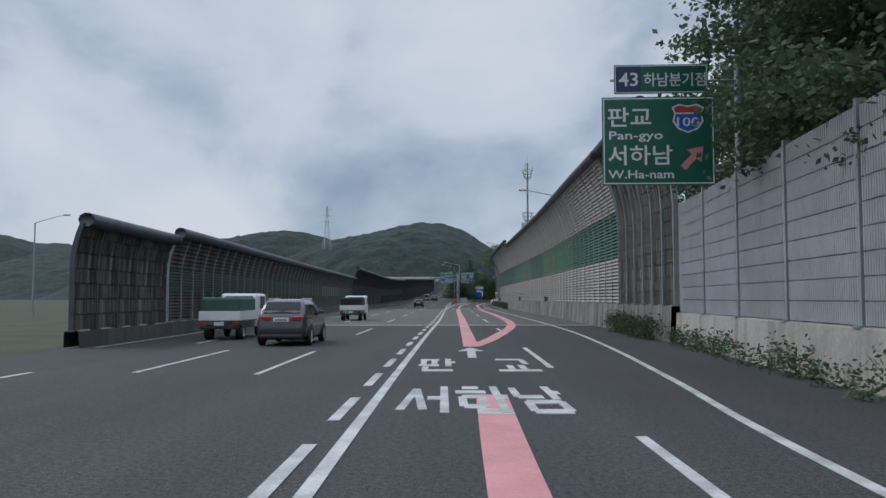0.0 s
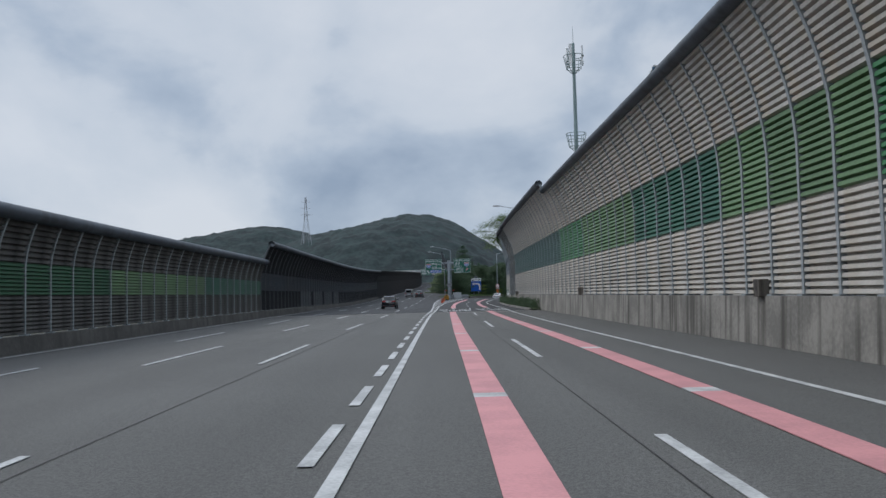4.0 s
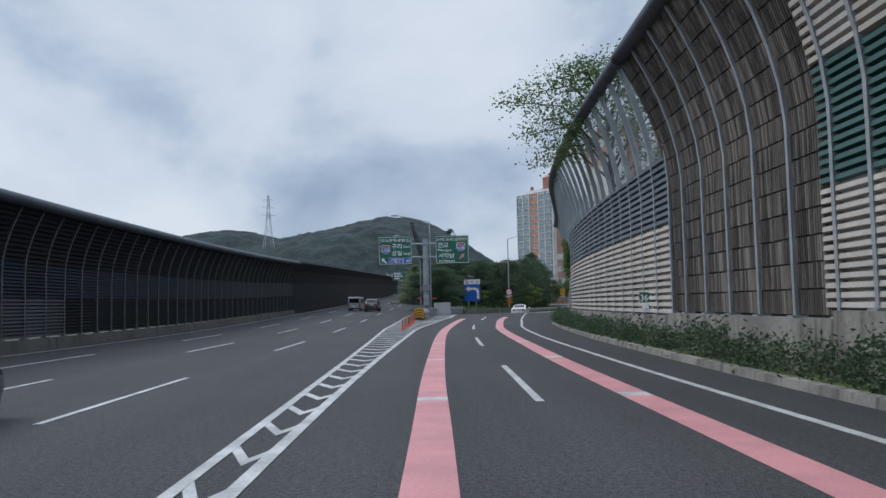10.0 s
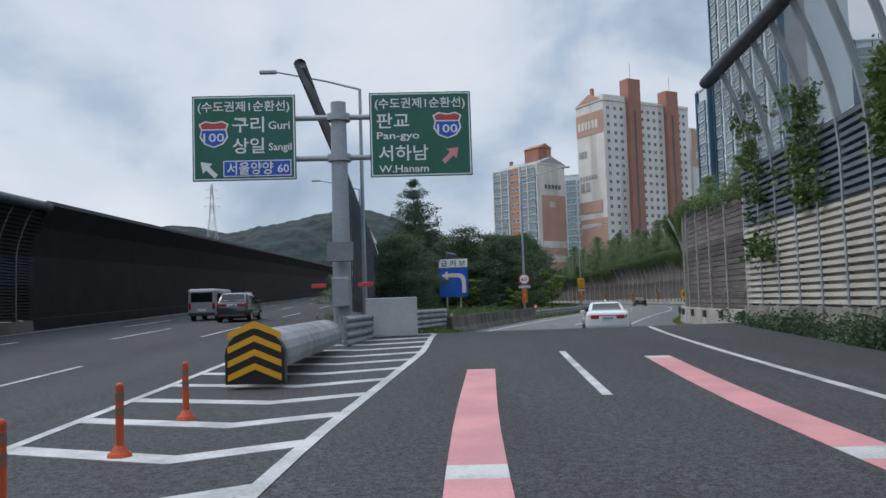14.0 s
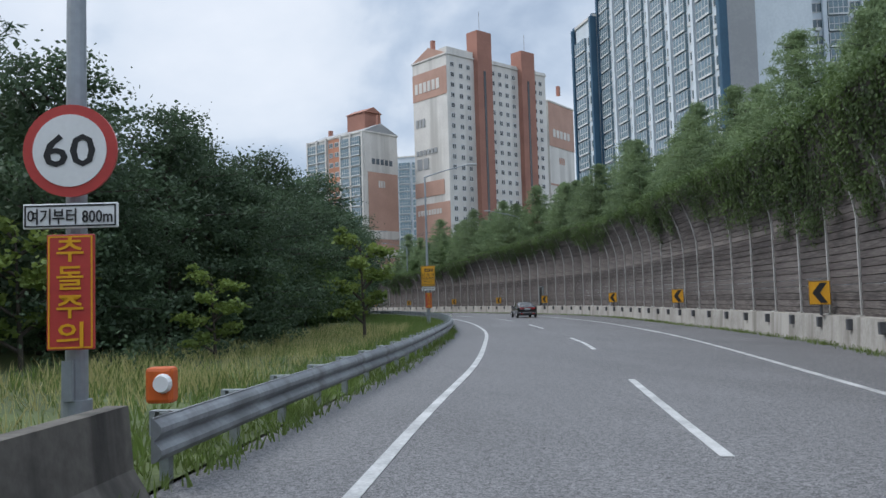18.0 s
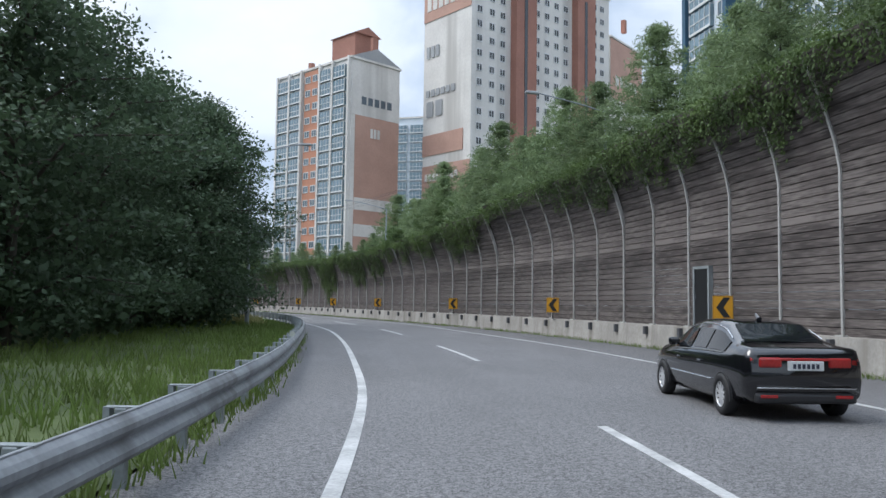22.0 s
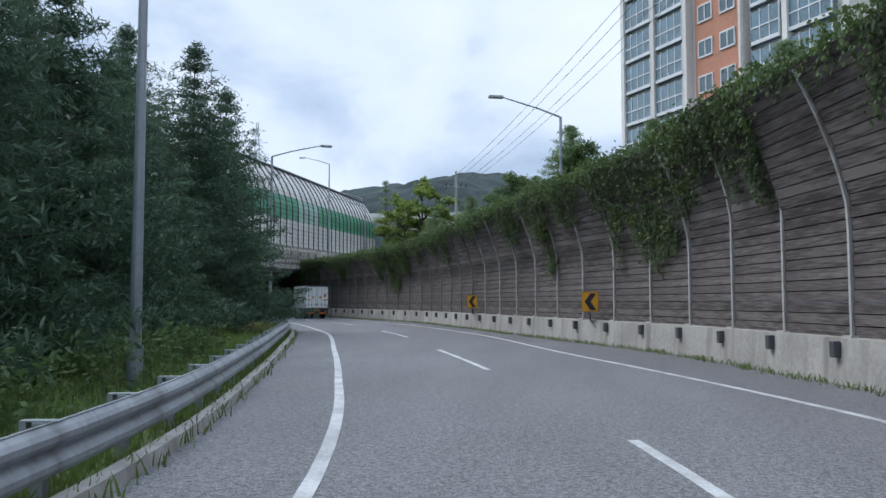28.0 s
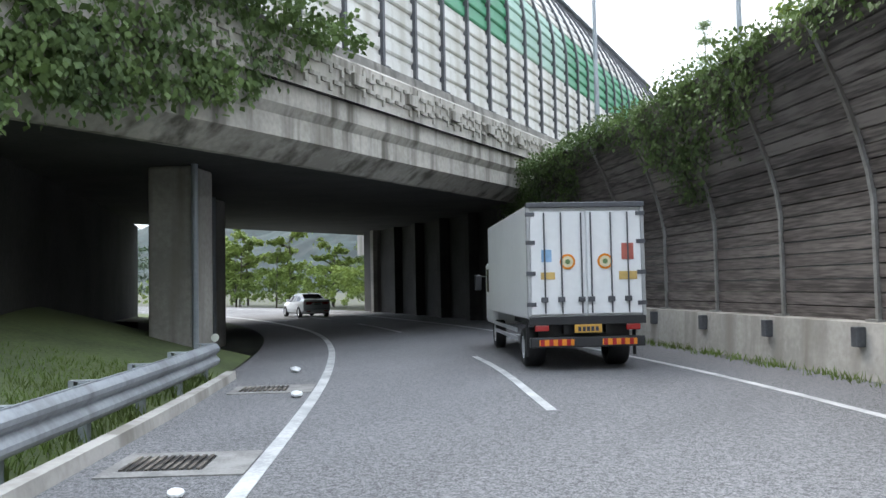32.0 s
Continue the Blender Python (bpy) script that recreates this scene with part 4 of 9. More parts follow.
def plank_mesh(width, height, seed, y):
    rnd = random.Random(seed)
    vs, fs = [], []
    z = 0.0
    while z < height:
        p = 0.25
        d = 0.04 + rnd.uniform(-0.012, 0.014)
        t = rnd.uniform(-0.006, 0.006)
        n = len(vs)
        b0, b1 = plank_lean(z + 0.95, height + 0.95, y), plank_lean(z + 0.95 + p, height + 0.95, y)
        for x in (0.0, width):
            dd = d + (t if x else -t)
            vs += [(x, b0 - 0.05, z), (x, b0 + dd, z + 0.012), (x, b1 + dd, z + p - 0.016), (x, b1 - 0.05, z + p - 0.004)]
        for j in range(3):
            fs.append((n + j, n + j + 1, n + j + 5, n + j + 4))
        z += p
    me = bpy.data.meshes.new("planks")
    me.from_pydata(vs, [], fs)
    me.update()
    return me


PSTEP = 3.0
plank_kinds = {}
post_kinds = {}
s = 0.0
while s < WALL_P.sy(519):
    x, y, h = WALL_P.at(s)
    x2, y2, _ = WALL_P.at(s + PSTEP)
    hh = round(plank_top(y) * 2) / 2
    key = (hh, int(s / PSTEP) % 4, y > 262)
    if key not in plank_kinds:
        plank_kinds[key] = plank_mesh(PSTEP, hh - 0.95, key[1] + int(hh * 10), y)
    ang = math.atan2(y2 - y, x2 - x)
    shared("panel", plank_kinds[key], PLANK, plank_wall, pose(x, y, 0.95, 0, 0, math.degrees(ang)))
    if (hh, y > 262) not in post_kinds:
        post_kinds[hh, y > 262] = post_mesh(0.95, hh + 0.1, lambda z, hh=hh, y=y: plank_lean(z, hh, y), 1, 0.085, 0.10)
    # from y 478 on, the posts' shade is in their colour
    shared("post", post_kinds[hh, y > 262], POST_PALE if y < 478 else POST_SHADED, plank_wall, pose(x, y, 0, 0, 0, math.degrees(ang)))
    bm = None
    s += PSTEP
sweep("plinth", WALL_P, 0, WALL_P.sy(519.5), [(-0.42, 0), (-0.36, 0.95), (0.3, 0.98), (0.3, 0)], PALE_CONC, 3.0, z0, parent=plank_wall, label="pale concrete plinth with stains")
bm = B()
box(bm, -0.08, 0.08, -0.1, 0.1, -0.17, 0.17, bevel=0.02)
foot = bpy.data.meshes.new("post_foot")
bm.to_mesh(foot)
bm.free()
s = 0.0
while s < WALL_P.sy(519):
    x, y, h = WALL_P.at(s, -0.45)
    shared("post_foot", foot, POST_DARK, plank_wall, pose(x, y, 0.72, 0, 0, math.degrees(h)))
    s += PSTEP


# inner wall of the underpass, its shade in the colour
sweep("wall_under_bridge", WALL_P, WALL_P.sy(519.5), WALL_P.sy(541.5), [(-0.1, 0), (-0.1, 6.1), (0.5, 6.1), (0.5, 0)], SHADE_CONC, 3.0, z0, label="concrete abutment wall coloured dark for the shade under the bridge", kind="structure", caps=True)
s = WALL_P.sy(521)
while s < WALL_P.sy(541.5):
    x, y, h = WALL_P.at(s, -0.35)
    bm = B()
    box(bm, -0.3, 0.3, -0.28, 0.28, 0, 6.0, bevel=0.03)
    # columns up to y 538 carry the underpass shade, the last ones don't
    o = part("column", bm, PLINTH if y > 538 else SHADE_CONC, bridge, "square concrete column")
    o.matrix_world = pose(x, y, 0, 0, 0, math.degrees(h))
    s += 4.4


# higher ground behind the retaining wall, and the bank between the two roads
def bank(name, la, ha, lb, hb, material, n, across, label, shape=1.0, bumpy=0.0):
    vs, fs = [], []
    for i in range(n + 1):
        ax, ay, _ = la.at(la.length * i / n)
        bx, by, _ = lb.at(lb.length * i / n)
        for j in range(across + 1):
            u = j / across
            x, y = ax + (bx - ax) * u, ay + (by - ay) * u
            w = u**shape
            z = ha(ax, ay) * (1 - w) + hb(bx, by) * w
            z += bumpy * noise.noise((x * 0.15, y * 0.15, 0)) * math.sin(math.pi * u)
            vs.append((x, y, z))
    k = across + 1
    for i in range(n):
        for j in range(across):
            a = i * k + j
            fs.append((a, a + 1, a + k + 1, a + k))
    return raw(name, vs, fs, material, None, label, "structure", smooth=True)


upper_a = Line([(*WALL_P.at(s, 0.25)[:2],) for s in np.linspace(0, WALL_P.sy(541), 90)])
upper_b = Line([(70, 180), (110, 215), (190, 270), (230, 340), (240, 420), (200, 520), (120, 600), (60, 640), (10, 640)])
bank("ground_upper", upper_a, lambda x, y: plank_top(y) - 0.15, upper_b, lambda x, y: 14.0, EARTH, 110, 14, "planted higher ground behind the retaining wall", 1.0, 1.2)


def bank_top(x, y):
    return max(0.05, high(y) - 0.1 - float(np.interp(y, [400, 450, 480, 495], [0.0, 1.5, 2.6, 3.4])))


rail_in = Line([(*EDGE_L.at(s, -2.05)[:2],) for s in np.linspace(EDGE_L.sy(238), EDGE_L.sy(494), 110)])
high_in = Line([(*HIGH_R.at(s, 0.35)[:2],) for s in np.linspace(SH(240), SH(495), 110)])
bank("ground_bank", rail_in, lambda x, y: 0.02, high_in, bank_top, GRASS_SOIL, 130, 16, "grassy bank between the slip road and the carriageway", 1.9, 0.5)
# reuses the underpass shade colour so gaps in the ivy stay dim
sweep("wall_high_road", HIGH_R, SH(400), SH(494), [(0.34, -4.5), (0.34, 0.9), (0.0, 1.0), (0.0, -4.5)], SHADE_CONC, 3.0, zh, label="dark concrete edge wall of the carriageway", kind="structure")
bank("ground_mound", Line([(*EDGE_L.at(s, -2.05)[:2],) for s in np.linspace(EDGE_L.sy(494), EDGE_L.sy(508), 12)]), lambda x, y: 0.02, Line([(9.5, 492.5), (7.0, 496), (4.5, 500), (2.0, 504)]), lambda x, y: 1.9, GRASS_SOIL, 20, 8, "low grassy mound beside the bridge pillar", 1.0, 0.2)
# ground beyond the bridge
far_in = Line([(*EDGE_L.at(s, -2.05)[:2],) for s in np.linspace(EDGE_L.sy(520), EDGE_L.length, 30)])
bank("ground_far", far_in, lambda x, y: 0.02, Line([(-30, 500), (-45, 515), (-70, 530), (-100, 540)]), lambda x, y: 3.0, GRASS_SOIL, 30, 10, "sunlit grassy bank beyond the bridge")


# ---- far hills ----
def hill(name, cx, cy, rx, ry, h, label, n=110, seed=0.0):
    vs, fs = [], []
    for i in range(n + 1):
        for j in range(n + 1):
            u, v = 2 * i / n - 1, 2 * j / n - 1
            x, y = cx + u * rx, cy + v * ry
            d = math.hypot(u, v)
            z = h * max(0.0, math.cos(min(1.0, d) * math.pi / 2)) ** 1.2
            z *= 1 + 0.28 * noise.noise((x * 0.006 + seed, y * 0.006, 3.1))
            z += (3.0 * noise.noise((x * 0.05, y * 0.05, 1.7)) + 2.6 * noise.noise((x * 0.14, y * 0.14, 4.7))) * min(1.0, z / 12)
            vs.append((x, y, z - 1.0))
    k = n + 1
    for i in range(n):
        for j in range(n):
            a = i * k + j
            fs.append((a, a + k, a + k + 1, a + 1))
    return raw(name, vs, fs, HILL, None, label, "structure", "hill", smooth=True)


# the blue haze of distance is mixed into this leaf colour
HILL = surf("hazy_wooded_hillside", (0.0163, 0.0325, 0.0325), (0.005, 0.0125, 0.0137), 0.05, 0.95, 1.0, fine=0.22, fw=0.9)
hill("hill_main", -52, 1020, 215, 260, 100, "wooded hill, its green tinted with blue haze")
hill("hill_shoulder", -250, 1150, 300, 260, 92, "lower wooded shoulder of the hill", seed=4.0)
hill("hill_west", -1150, 1900, 700, 600, 150, "wooded ridge far off, haze in its blue-green tint", seed=9.0)
hill("hill_west_near", -560, 1500, 420, 380, 95, "wooded ridge far off", seed=2.0)


# ---- guard rails ----
def wbeam(y0=0.0, z0_=0.0, side=1):
    return [(side * a + y0, z0_ + b) for a, b in ((0.0, 0.0), (0.055, 0.04), (0.075, 0.085), (0.02, 0.13), (0.0, 0.16), (0.02, 0.19), (0.075, 0.235), (0.055, 0.28), (0.0, 0.32), (-0.02, 0.32), (-0.02, 0.0))]


def tbeam(y0=0.0, z0_=0.0):
    """Profile of a deep beam with two waves."""
    up_side = [(0.0, 0.0)]
    for k in range(2):
        z = 0.22 * k
        up_side += [(0.055, z + 0.035), (0.085, z + 0.075), (0.085, z + 0.125), (0.055, z + 0.165), (0.012, z + 0.205), (0.012, z + 0.22)]
    return [(a + y0, z0_ + b) for a, b in up_side + [(-0.02, 0.44), (-0.02, 0.0)]]


def guard_rail(name, line, s0, s1, off, label, zbase=z0, beams=(0.42,), step=2.0, profile=wbeam, head=0.36):
    th = empty(name, pose(0, 0, 0), label, "guard rail")
    for b in beams:
        sweep("beam", line, s0, s1, profile(off, b), RAIL, 1.5, zbase, close=True, parent=th, caps=True)
    bm = B()
    box(bm, -0.055, 0.055, -0.06, 0.06, -0.3, max(beams) + head, bevel=0.012)
    pm = bpy.data.meshes.new("post")
    bm.to_mesh(pm)
    bm.free()
    bm = B()
    box(bm, -0.16, 0.16, -0.05, 0.07, 0, 0.012)
    box(bm, -0.16, -0.10, -0.05, 0.07, -0.25, 0.0)
    bk = bpy.data.meshes.new("bracket")
    bm.to_mesh(bk)
    bm.free()
    s = s0 + 0.6
    while s < s1:
        x, y, h = line.at(s, off - 0.14)
        shared("post", pm, POST, th, pose(x, y, zbase(x, y), 0, 0, math.degrees(h)))
        shared("bracket", bk, POST, th, pose(x, y, zbase(x, y) + max(beams) + head, 0, 0, math.degrees(h)))
        s += step
    return th


SE = EDGE_L.sy
RAIL_L = Line([(*EDGE_L.at(s, float(np.interp(EDGE_L.at(s)[1], [274, 300, 350, 385, 440, 470, 503], [-2.0, -1.95, -1.72, -1.7, -2.0, -2.05, -2.05])))[:2],) for s in np.linspace(SE(274.0), SE(503.2), 130)])
guard_rail("guard_rail", RAIL_L, 0, RAIL_L.length, 0.0, "galvanised guard rail along the inner curve", z0, (0.29,), 2.0, tbeam, 0.43)


# ---- trees and ivy ----
def leaves(centres, spread, per, size, rng, aspect=0.6, droop=0.0, flat=0.0):
    """Arrays of vertices and faces for many small leaves round the given centres."""
    n = len(centres) * per
    c = np.repeat(np.asarray(centres, float), per, axis=0) + rng.normal(0, 1, (n, 3)) * np.repeat(np.asarray(spread, float).reshape(-1, 1) * np.ones((len(centres), 1)), per, axis=0) * (1, 1, 1 - flat)
    a = rng.normal(0, 1, (n, 3))
    a[:, 2] = a[:, 2] * 0.6 - droop
    a /= np.linalg.norm(a, axis=1)[:, None]
    b = np.cross(a, rng.normal(0, 1, (n, 3)))
    b /= np.linalg.norm(b, axis=1)[:, None]
    l = size * rng.uniform(0.6, 1.3, (n, 1))
    v = np.stack([c - a * l * 0.5, c + b * l * aspect * 0.5, c + a * l * 0.5, c - b * l * aspect * 0.5], 1).reshape(-1, 3)
    f = np.arange(4 * n).reshape(-1, 4)
    return v, f


def mesh_np(name, v, f, material):
    me = bpy.data.meshes.new(name)
    me.from_pydata(v.tolist(), [], f.tolist())
    me.update()
    me.materials.append(material)
    return me


def tube(pts, radii, seg=7):
    bm = B()
    rings = []
    for i, (p, r) in enumerate(zip(pts, radii)):
        p = Vector(p)
        d = (Vector(pts[min(i + 1, len(pts) - 1)]) - Vector(pts[max(i - 1, 0)])).normalized()
        q = d.to_track_quat("Z", "Y")
        rings.append([bm.verts.new(p + q @ Vector((r * math.cos(a), r * math.sin(a), 0))) for a in np.linspace(0, 2 * math.pi, seg, endpoint=False)])
    for a, b in zip(rings, rings[1:]):
        for j in range(seg):
            bm.faces.new((a[j], a[(j + 1) % seg], b[(j + 1) % seg], b[j]))
    return bm


def limbs(bm_list):
    out = B()
    for b in bm_list:
        me = bpy.data.meshes.new("t")
        b.to_mesh(me)
        b.free()
        out.from_mesh(me)
        bpy.data.meshes.remove(me)
    return out


def broad_tree(label, height, radius, material, seed, low=0.18, per=95, size=0.2, clumps=145):
    rng = np.random.default_rng(seed)
    th = empty("tree", pose(0, 0, 0), label, "tree")
    lean = rng.normal(0, 0.03, 2) * height
    trunk = [(0, 0, -0.3), (lean[0] * 0.3, lean[1] * 0.3, height * 0.3), (lean[0] * 0.7, lean[1] * 0.7, height * 0.6), (lean[0], lean[1], height * 0.9)]
    bms = [tube(trunk, [height * 0.018, height * 0.014, height * 0.009, 0.02])]
    cs, sp = [], []
    sprays = max(8, clumps // 6)
    for i in range(sprays):
        u = low + (1 - low) * (i + rng.uniform(0, 1)) / sprays
        w = math.sin(min(1.0, (u - low) / (1 - low) * 0.86 + 0.14) * math.pi) ** 0.6
        a = i * 2.4 + rng.normal(0, 0.35)
        r = radius * w * rng.uniform(0.72, 1.12) + 0.2
        tilt = rng.uniform(-0.12, 0.22)
        for q in np.linspace(0.3, 1.0, 6):
            side = rng.normal(0, 0.16 * r * q)
            cs.append((lean[0] * u + r * q * math.cos(a) - side * math.sin(a), lean[1] * u + r * q * math.sin(a) + side * math.cos(a), height * u + tilt * r * q + rng.normal(0, 0.12)))
            sp.append((0.62 - 0.24 * q) * radius / 4.0 * rng.uniform(0.85, 1.2))
        bms.append(tube([(lean[0] * u * 0.7, lean[1] * u * 0.7, height * max(0.05, u - 0.1)), (cs[-3][0] * 0.6, cs[-3][1] * 0.6, cs[-3][2] - 0.1), cs[-1]], [0.07, 0.045, 0.012], 5))
    part("trunk", limbs(bms), BARK, th, smooth=True)
    v, f = leaves(cs, sp, per, size, rng, 0.62, 0.15, 0.5)
    if low < 0.15:
        # dense shaded inside of the crown, down to the skirt
        inner = []
        for i in range(80):
            u = rng.uniform(0.03, 0.88)
            a, r = rng.uniform(0, 2 * math.pi), radius * 0.5 * math.sqrt(rng.uniform(0, 1)) * min(1.0, 1.5 * (1 - u) + 0.2)
            inner.append((r * math.cos(a), r * math.sin(a), height * u))
        v3, f3 = leaves(inner, 0.55 * radius / 4.0, 44, size * 1.5, rng, 0.7, 0.2)
        v, f = np.concatenate([v, v3]), np.concatenate([f, f3 + len(v)])
    o = new("crown", mesh_np("crown", v, f, material))
    o.parent = th
    return th


def pine_tree(label, height, radius, material, seed, layers=15, per=52, size=0.36, bare=0.1, core=0):
    rng = np.random.default_rng(seed)
    th = empty("tree", pose(0, 0, 0), label, "pine tree")
    bms = [tube([(0, 0, -0.3), (0.05, 0.02, height * 0.5), (0, 0, height * 0.97)], [height * 0.016, height * 0.01, 0.02])]
    cs, sp = [], []
    for i in range(layers):
        u = bare + (1 - bare) * (i + rng.uniform(-0.2, 0.2)) / (layers - 1)
        rr = radius * max(0.0, 1 - u) ** 0.75 + 0.25
        arms = int(rng.integers(6, 9)) if u < 0.75 else 5
        a0 = rng.uniform(0, 6.28)
        for k in range(arms):
            a = a0 + k * 2 * math.pi / arms + rng.normal(0, 0.15)
            l = rr * rng.uniform(0.7, 1.15)
            z = height * u
            tip = (l * math.cos(a), l * math.sin(a), z + 0.18 * l - 0.02 * height)
            if i % 2 == 0 and k % 2 == 0:
                bms.append(tube([(0, 0, z - 0.1), tip], [0.045, 0.012], 4))
            for q in np.linspace(0.3, 1.0, max(2, int(l / 0.6))):
                cs.append((tip[0] * q, tip[1] * q, z + 0.12 * l * q * q + rng.normal(0, 0.08)))
                sp.append(0.24)
    for q in np.linspace(0.9, 1.03, 4):
        cs.append((0, 0, height * q))
        sp.append(0.14)
    for i in range(core):
        u = rng.uniform(0.02, 0.85)
        a, r = rng.uniform(0, 2 * math.pi), radius * 0.6 * (1 - u) ** 0.7 * math.sqrt(rng.uniform(0, 1))
        cs.append((r * math.cos(a), r * math.sin(a), height * u))
        sp.append(0.45)
    part("trunk", limbs(bms), BARK, th, smooth=True)
    v, f = leaves(cs, sp, per, size, rng, 0.16, -0.55, 0.45)
    o = new("crown", mesh_np("crown", v, f, material))
    o.parent = th
    return th


def plant(th, spots, label="", group=""):
    """Copies of a tree; the first spot takes the tree itself."""
    for i, (x, y, z, turn, sc) in enumerate(spots):
        m = pose(x, y, z, 0, 0, turn)
        o = th if i == 0 else copy_thing(th, m)
        o.matrix_world = m
        o.scale = (sc, sc, sc * (0.95 + 0.1 * ((i * 7) % 5) / 5))
        tagged(o, label, "", group)


rt = random.Random(5)


def bank_z(x, y):
    hx = HIGH_R.at(SH(min(y, 500)), 0.5)[0]
    ex = EDGE_L.at(SE(min(y, 500)), -2.05)[0]
    u = min(1, max(0, (ex - x) / max(1.0, ex - hx)))
    return (bank_top(hx, y) if y < 494 else 1.9) * u**1.9 - 0.05


def verge_spot(y, off, sc, turn=None):
    x, yy, _ = EDGE_L.at(SE(y), off)
    return (x, yy, bank_z(x, yy), rt.uniform(0, 360) if turn is None else turn, sc)


dark1 = broad_tree("dense dark green broadleaf tree on the grassy bank", 11, 4.6, LEAF_D, 11, 0.05, 95, 0.19, 185)
dark2 = broad_tree("bushy dark green broadleaf tree on the grassy bank", 9.5, 4.2, LEAF_D, 12, 0.05, 95, 0.19, 185)
mid1 = broad_tree("mid green broadleaf tree on the grassy bank", 8, 3.4, LEAF_M, 13, 0.08)
young = broad_tree("slender young tree with light green leaves", 5.0, 1.5, LEAF_L, 14, 0.2, 40, 0.24, 46)
pine1 = pine_tree("tall dark pine with layered branches", 12.5, 5.3, NEEDLE, 21, 19, 52, 0.36, 0.03, 170)
pine2 = pine_tree("bluish green pine with upswept branches", 8.5, 4.0, NEEDLE_L, 22, 14, 70, 0.36)
pine3 = pine_tree("tall dark pine overhanging the slope by the bridge", 14.5, 4.8, NEEDLE, 23, 20, 52, 0.34, 0.03, 170)
wood = broad_tree("tall dark broadleaf tree leaning over the roadside fence", 14, 5.0, LEAF_D, 15, 0.30, 120, 0.21, 260)
spots = {"d1": [], "d2": [], "m1": [], "y": [], "p1": [], "p2": []}
for y in np.arange(288, 352, 6.0):
    spots["d1"].append(verge_spot(y, -11.5 - rt.uniform(0, 2), rt.uniform(0.72, 0.88) * (1.15 if y > 316 else 1.0)))
    spots["d2"].append(verge_spot(y + 3, -17 - rt.uniform(0, 3), rt.uniform(0.8, 0.98)))
for y in np.arange(296, 345, 11.0):
    spots["m1"].append(verge_spot(y, -10.2 - rt.uniform(0, 1.5), rt.uniform(0.55, 0.8)))
for y in np.arange(354, 398, 6.5):
    spots["d1"].append(verge_spot(y, -9.4 - rt.uniform(0, 1.2), rt.uniform(1.05, 1.2)))
    spots["d2"].append(verge_spot(y + 2, -16 - rt.uniform(0, 3), rt.uniform(1.1, 1.3)))
for y in (402, 410, 419):
    spots["m1"].append(verge_spot(y, -11 - rt.uniform(0, 1.5), rt.uniform(1.1, 1.35)))
    spots["d2"].append(verge_spot(y + 3, -16.5, 1.1))
for y in np.arange(426, 462, 6.0):
    spots["p1"].append(verge_spot(y, -9.8 - rt.uniform(0, 1.5), rt.uniform(0.85, 1.05)))
    spots["p1"].append(verge_spot(y + 3, -15 - rt.uniform(0, 2), rt.uniform(0.9, 1.1)))
spots["p1"].append(verge_spot(468, -10.5, 0.9))
for y, off, sc in ((436, -7.6, 0.72), (443, -8.0, 0.8), (450, -7.8, 0.85), (457, -8.2, 0.8)):
    spots["p1"].append(verge_spot(y, off, sc))
for x, y, sc in ((3.5, 292, 0.75), (8, 297, 0.85), (12.5, 300, 0.8), (16, 294, 0.62), (7, 305, 0.95), (12, 310, 0.9), (18, 306, 0.85), (20.5, 299, 0.72)):
    spots["d2"].append((x, y, 0.0, rt.uniform(0, 360), sc))
for x, y, sc in ((14.6, 290, 0.95), (19.5, 290.5, 0.6), (26.2, 303.0, 1.0)):
    spots["y"].append((x, y, 0.0, rt.uniform(0, 360), sc))
spots["p2"] = [(3.0, 300, 0, 40, 1.1)]
spots["p1"] += [(9.8, 299, 0, 20, 1.18), (13, 474, bank_z(13, 474), 240, 1.0)]
spots["p3"] = [(x, y, bank_z(x, y), 37 * y, sc) for x, y, sc in ((24.2, 470.2, 0.95), (18, 470, 1.0), (25.5, 463.5, 0.9), (20.5, 466, 1.05))]
for x, y, sc in ((8, 279, 0.8), (5.8, 288, 0.85), (9.2, 286.5, 0.7), (7.2, 272.5, 0.72), (10.5, 291, 0.7)):
    spots["d2"].append((x, y, 0.0, rt.uniform(0, 360), sc))
# trees on the higher ground behind the retaining wall
spots["p2"].append((31.6, 268.2, 6.4, 30, 0.52))
for y in np.arange(279, 500, 5.5):
    s = WALL_P.sy(y)
    x, yy, _ = WALL_P.at(s, 3.4 + rt.uniform(0, 2.5))
    spots["p2"].append((x, yy, plank_top(y) - 0.4, rt.uniform(0, 360), rt.uniform(0.75, 1.05) if y < 415 else rt.uniform(0.35, 0.6)))
    if y < 440 and int(y) % 2:
        x, yy, _ = WALL_P.at(s + 3, 8 + rt.uniform(0, 4))
        spots["p2"].append((x, yy, plank_top(y), rt.uniform(0, 360), rt.uniform(0.9, 1.25)))
for y, off, sc in ((490, 6, 0.5), (496, 6, 0.6), (503, 6, 0.6), (511, 6, 0.65)):
    x, yy, _ = WALL_P.at(WALL_P.sy(y), off)
    spots["p2"].append((x, yy, plank_top(y) - 0.5, 31 * y, sc))
for y in (352, 396, 403, 412, 398, 470, 478, 486):
    x, yy, _ = WALL_P.at(WALL_P.sy(y), 2.6 + rt.uniform(0, 1.5))
    spots["m1"].append((x, yy, plank_top(y) - 0.6, rt.uniform(0, 360), rt.uniform(0.4, 0.6)))
for x, y, sc in ((26.6, 510.5, 1.5), (28.6, 509.3, 1.75), (25.0, 513.5, 1.35), (30.4, 510.5, 1.6), (23.6, 516.0, 1.2)):
    spots["y"].append((x, y, 5.6, 47 * y, sc))
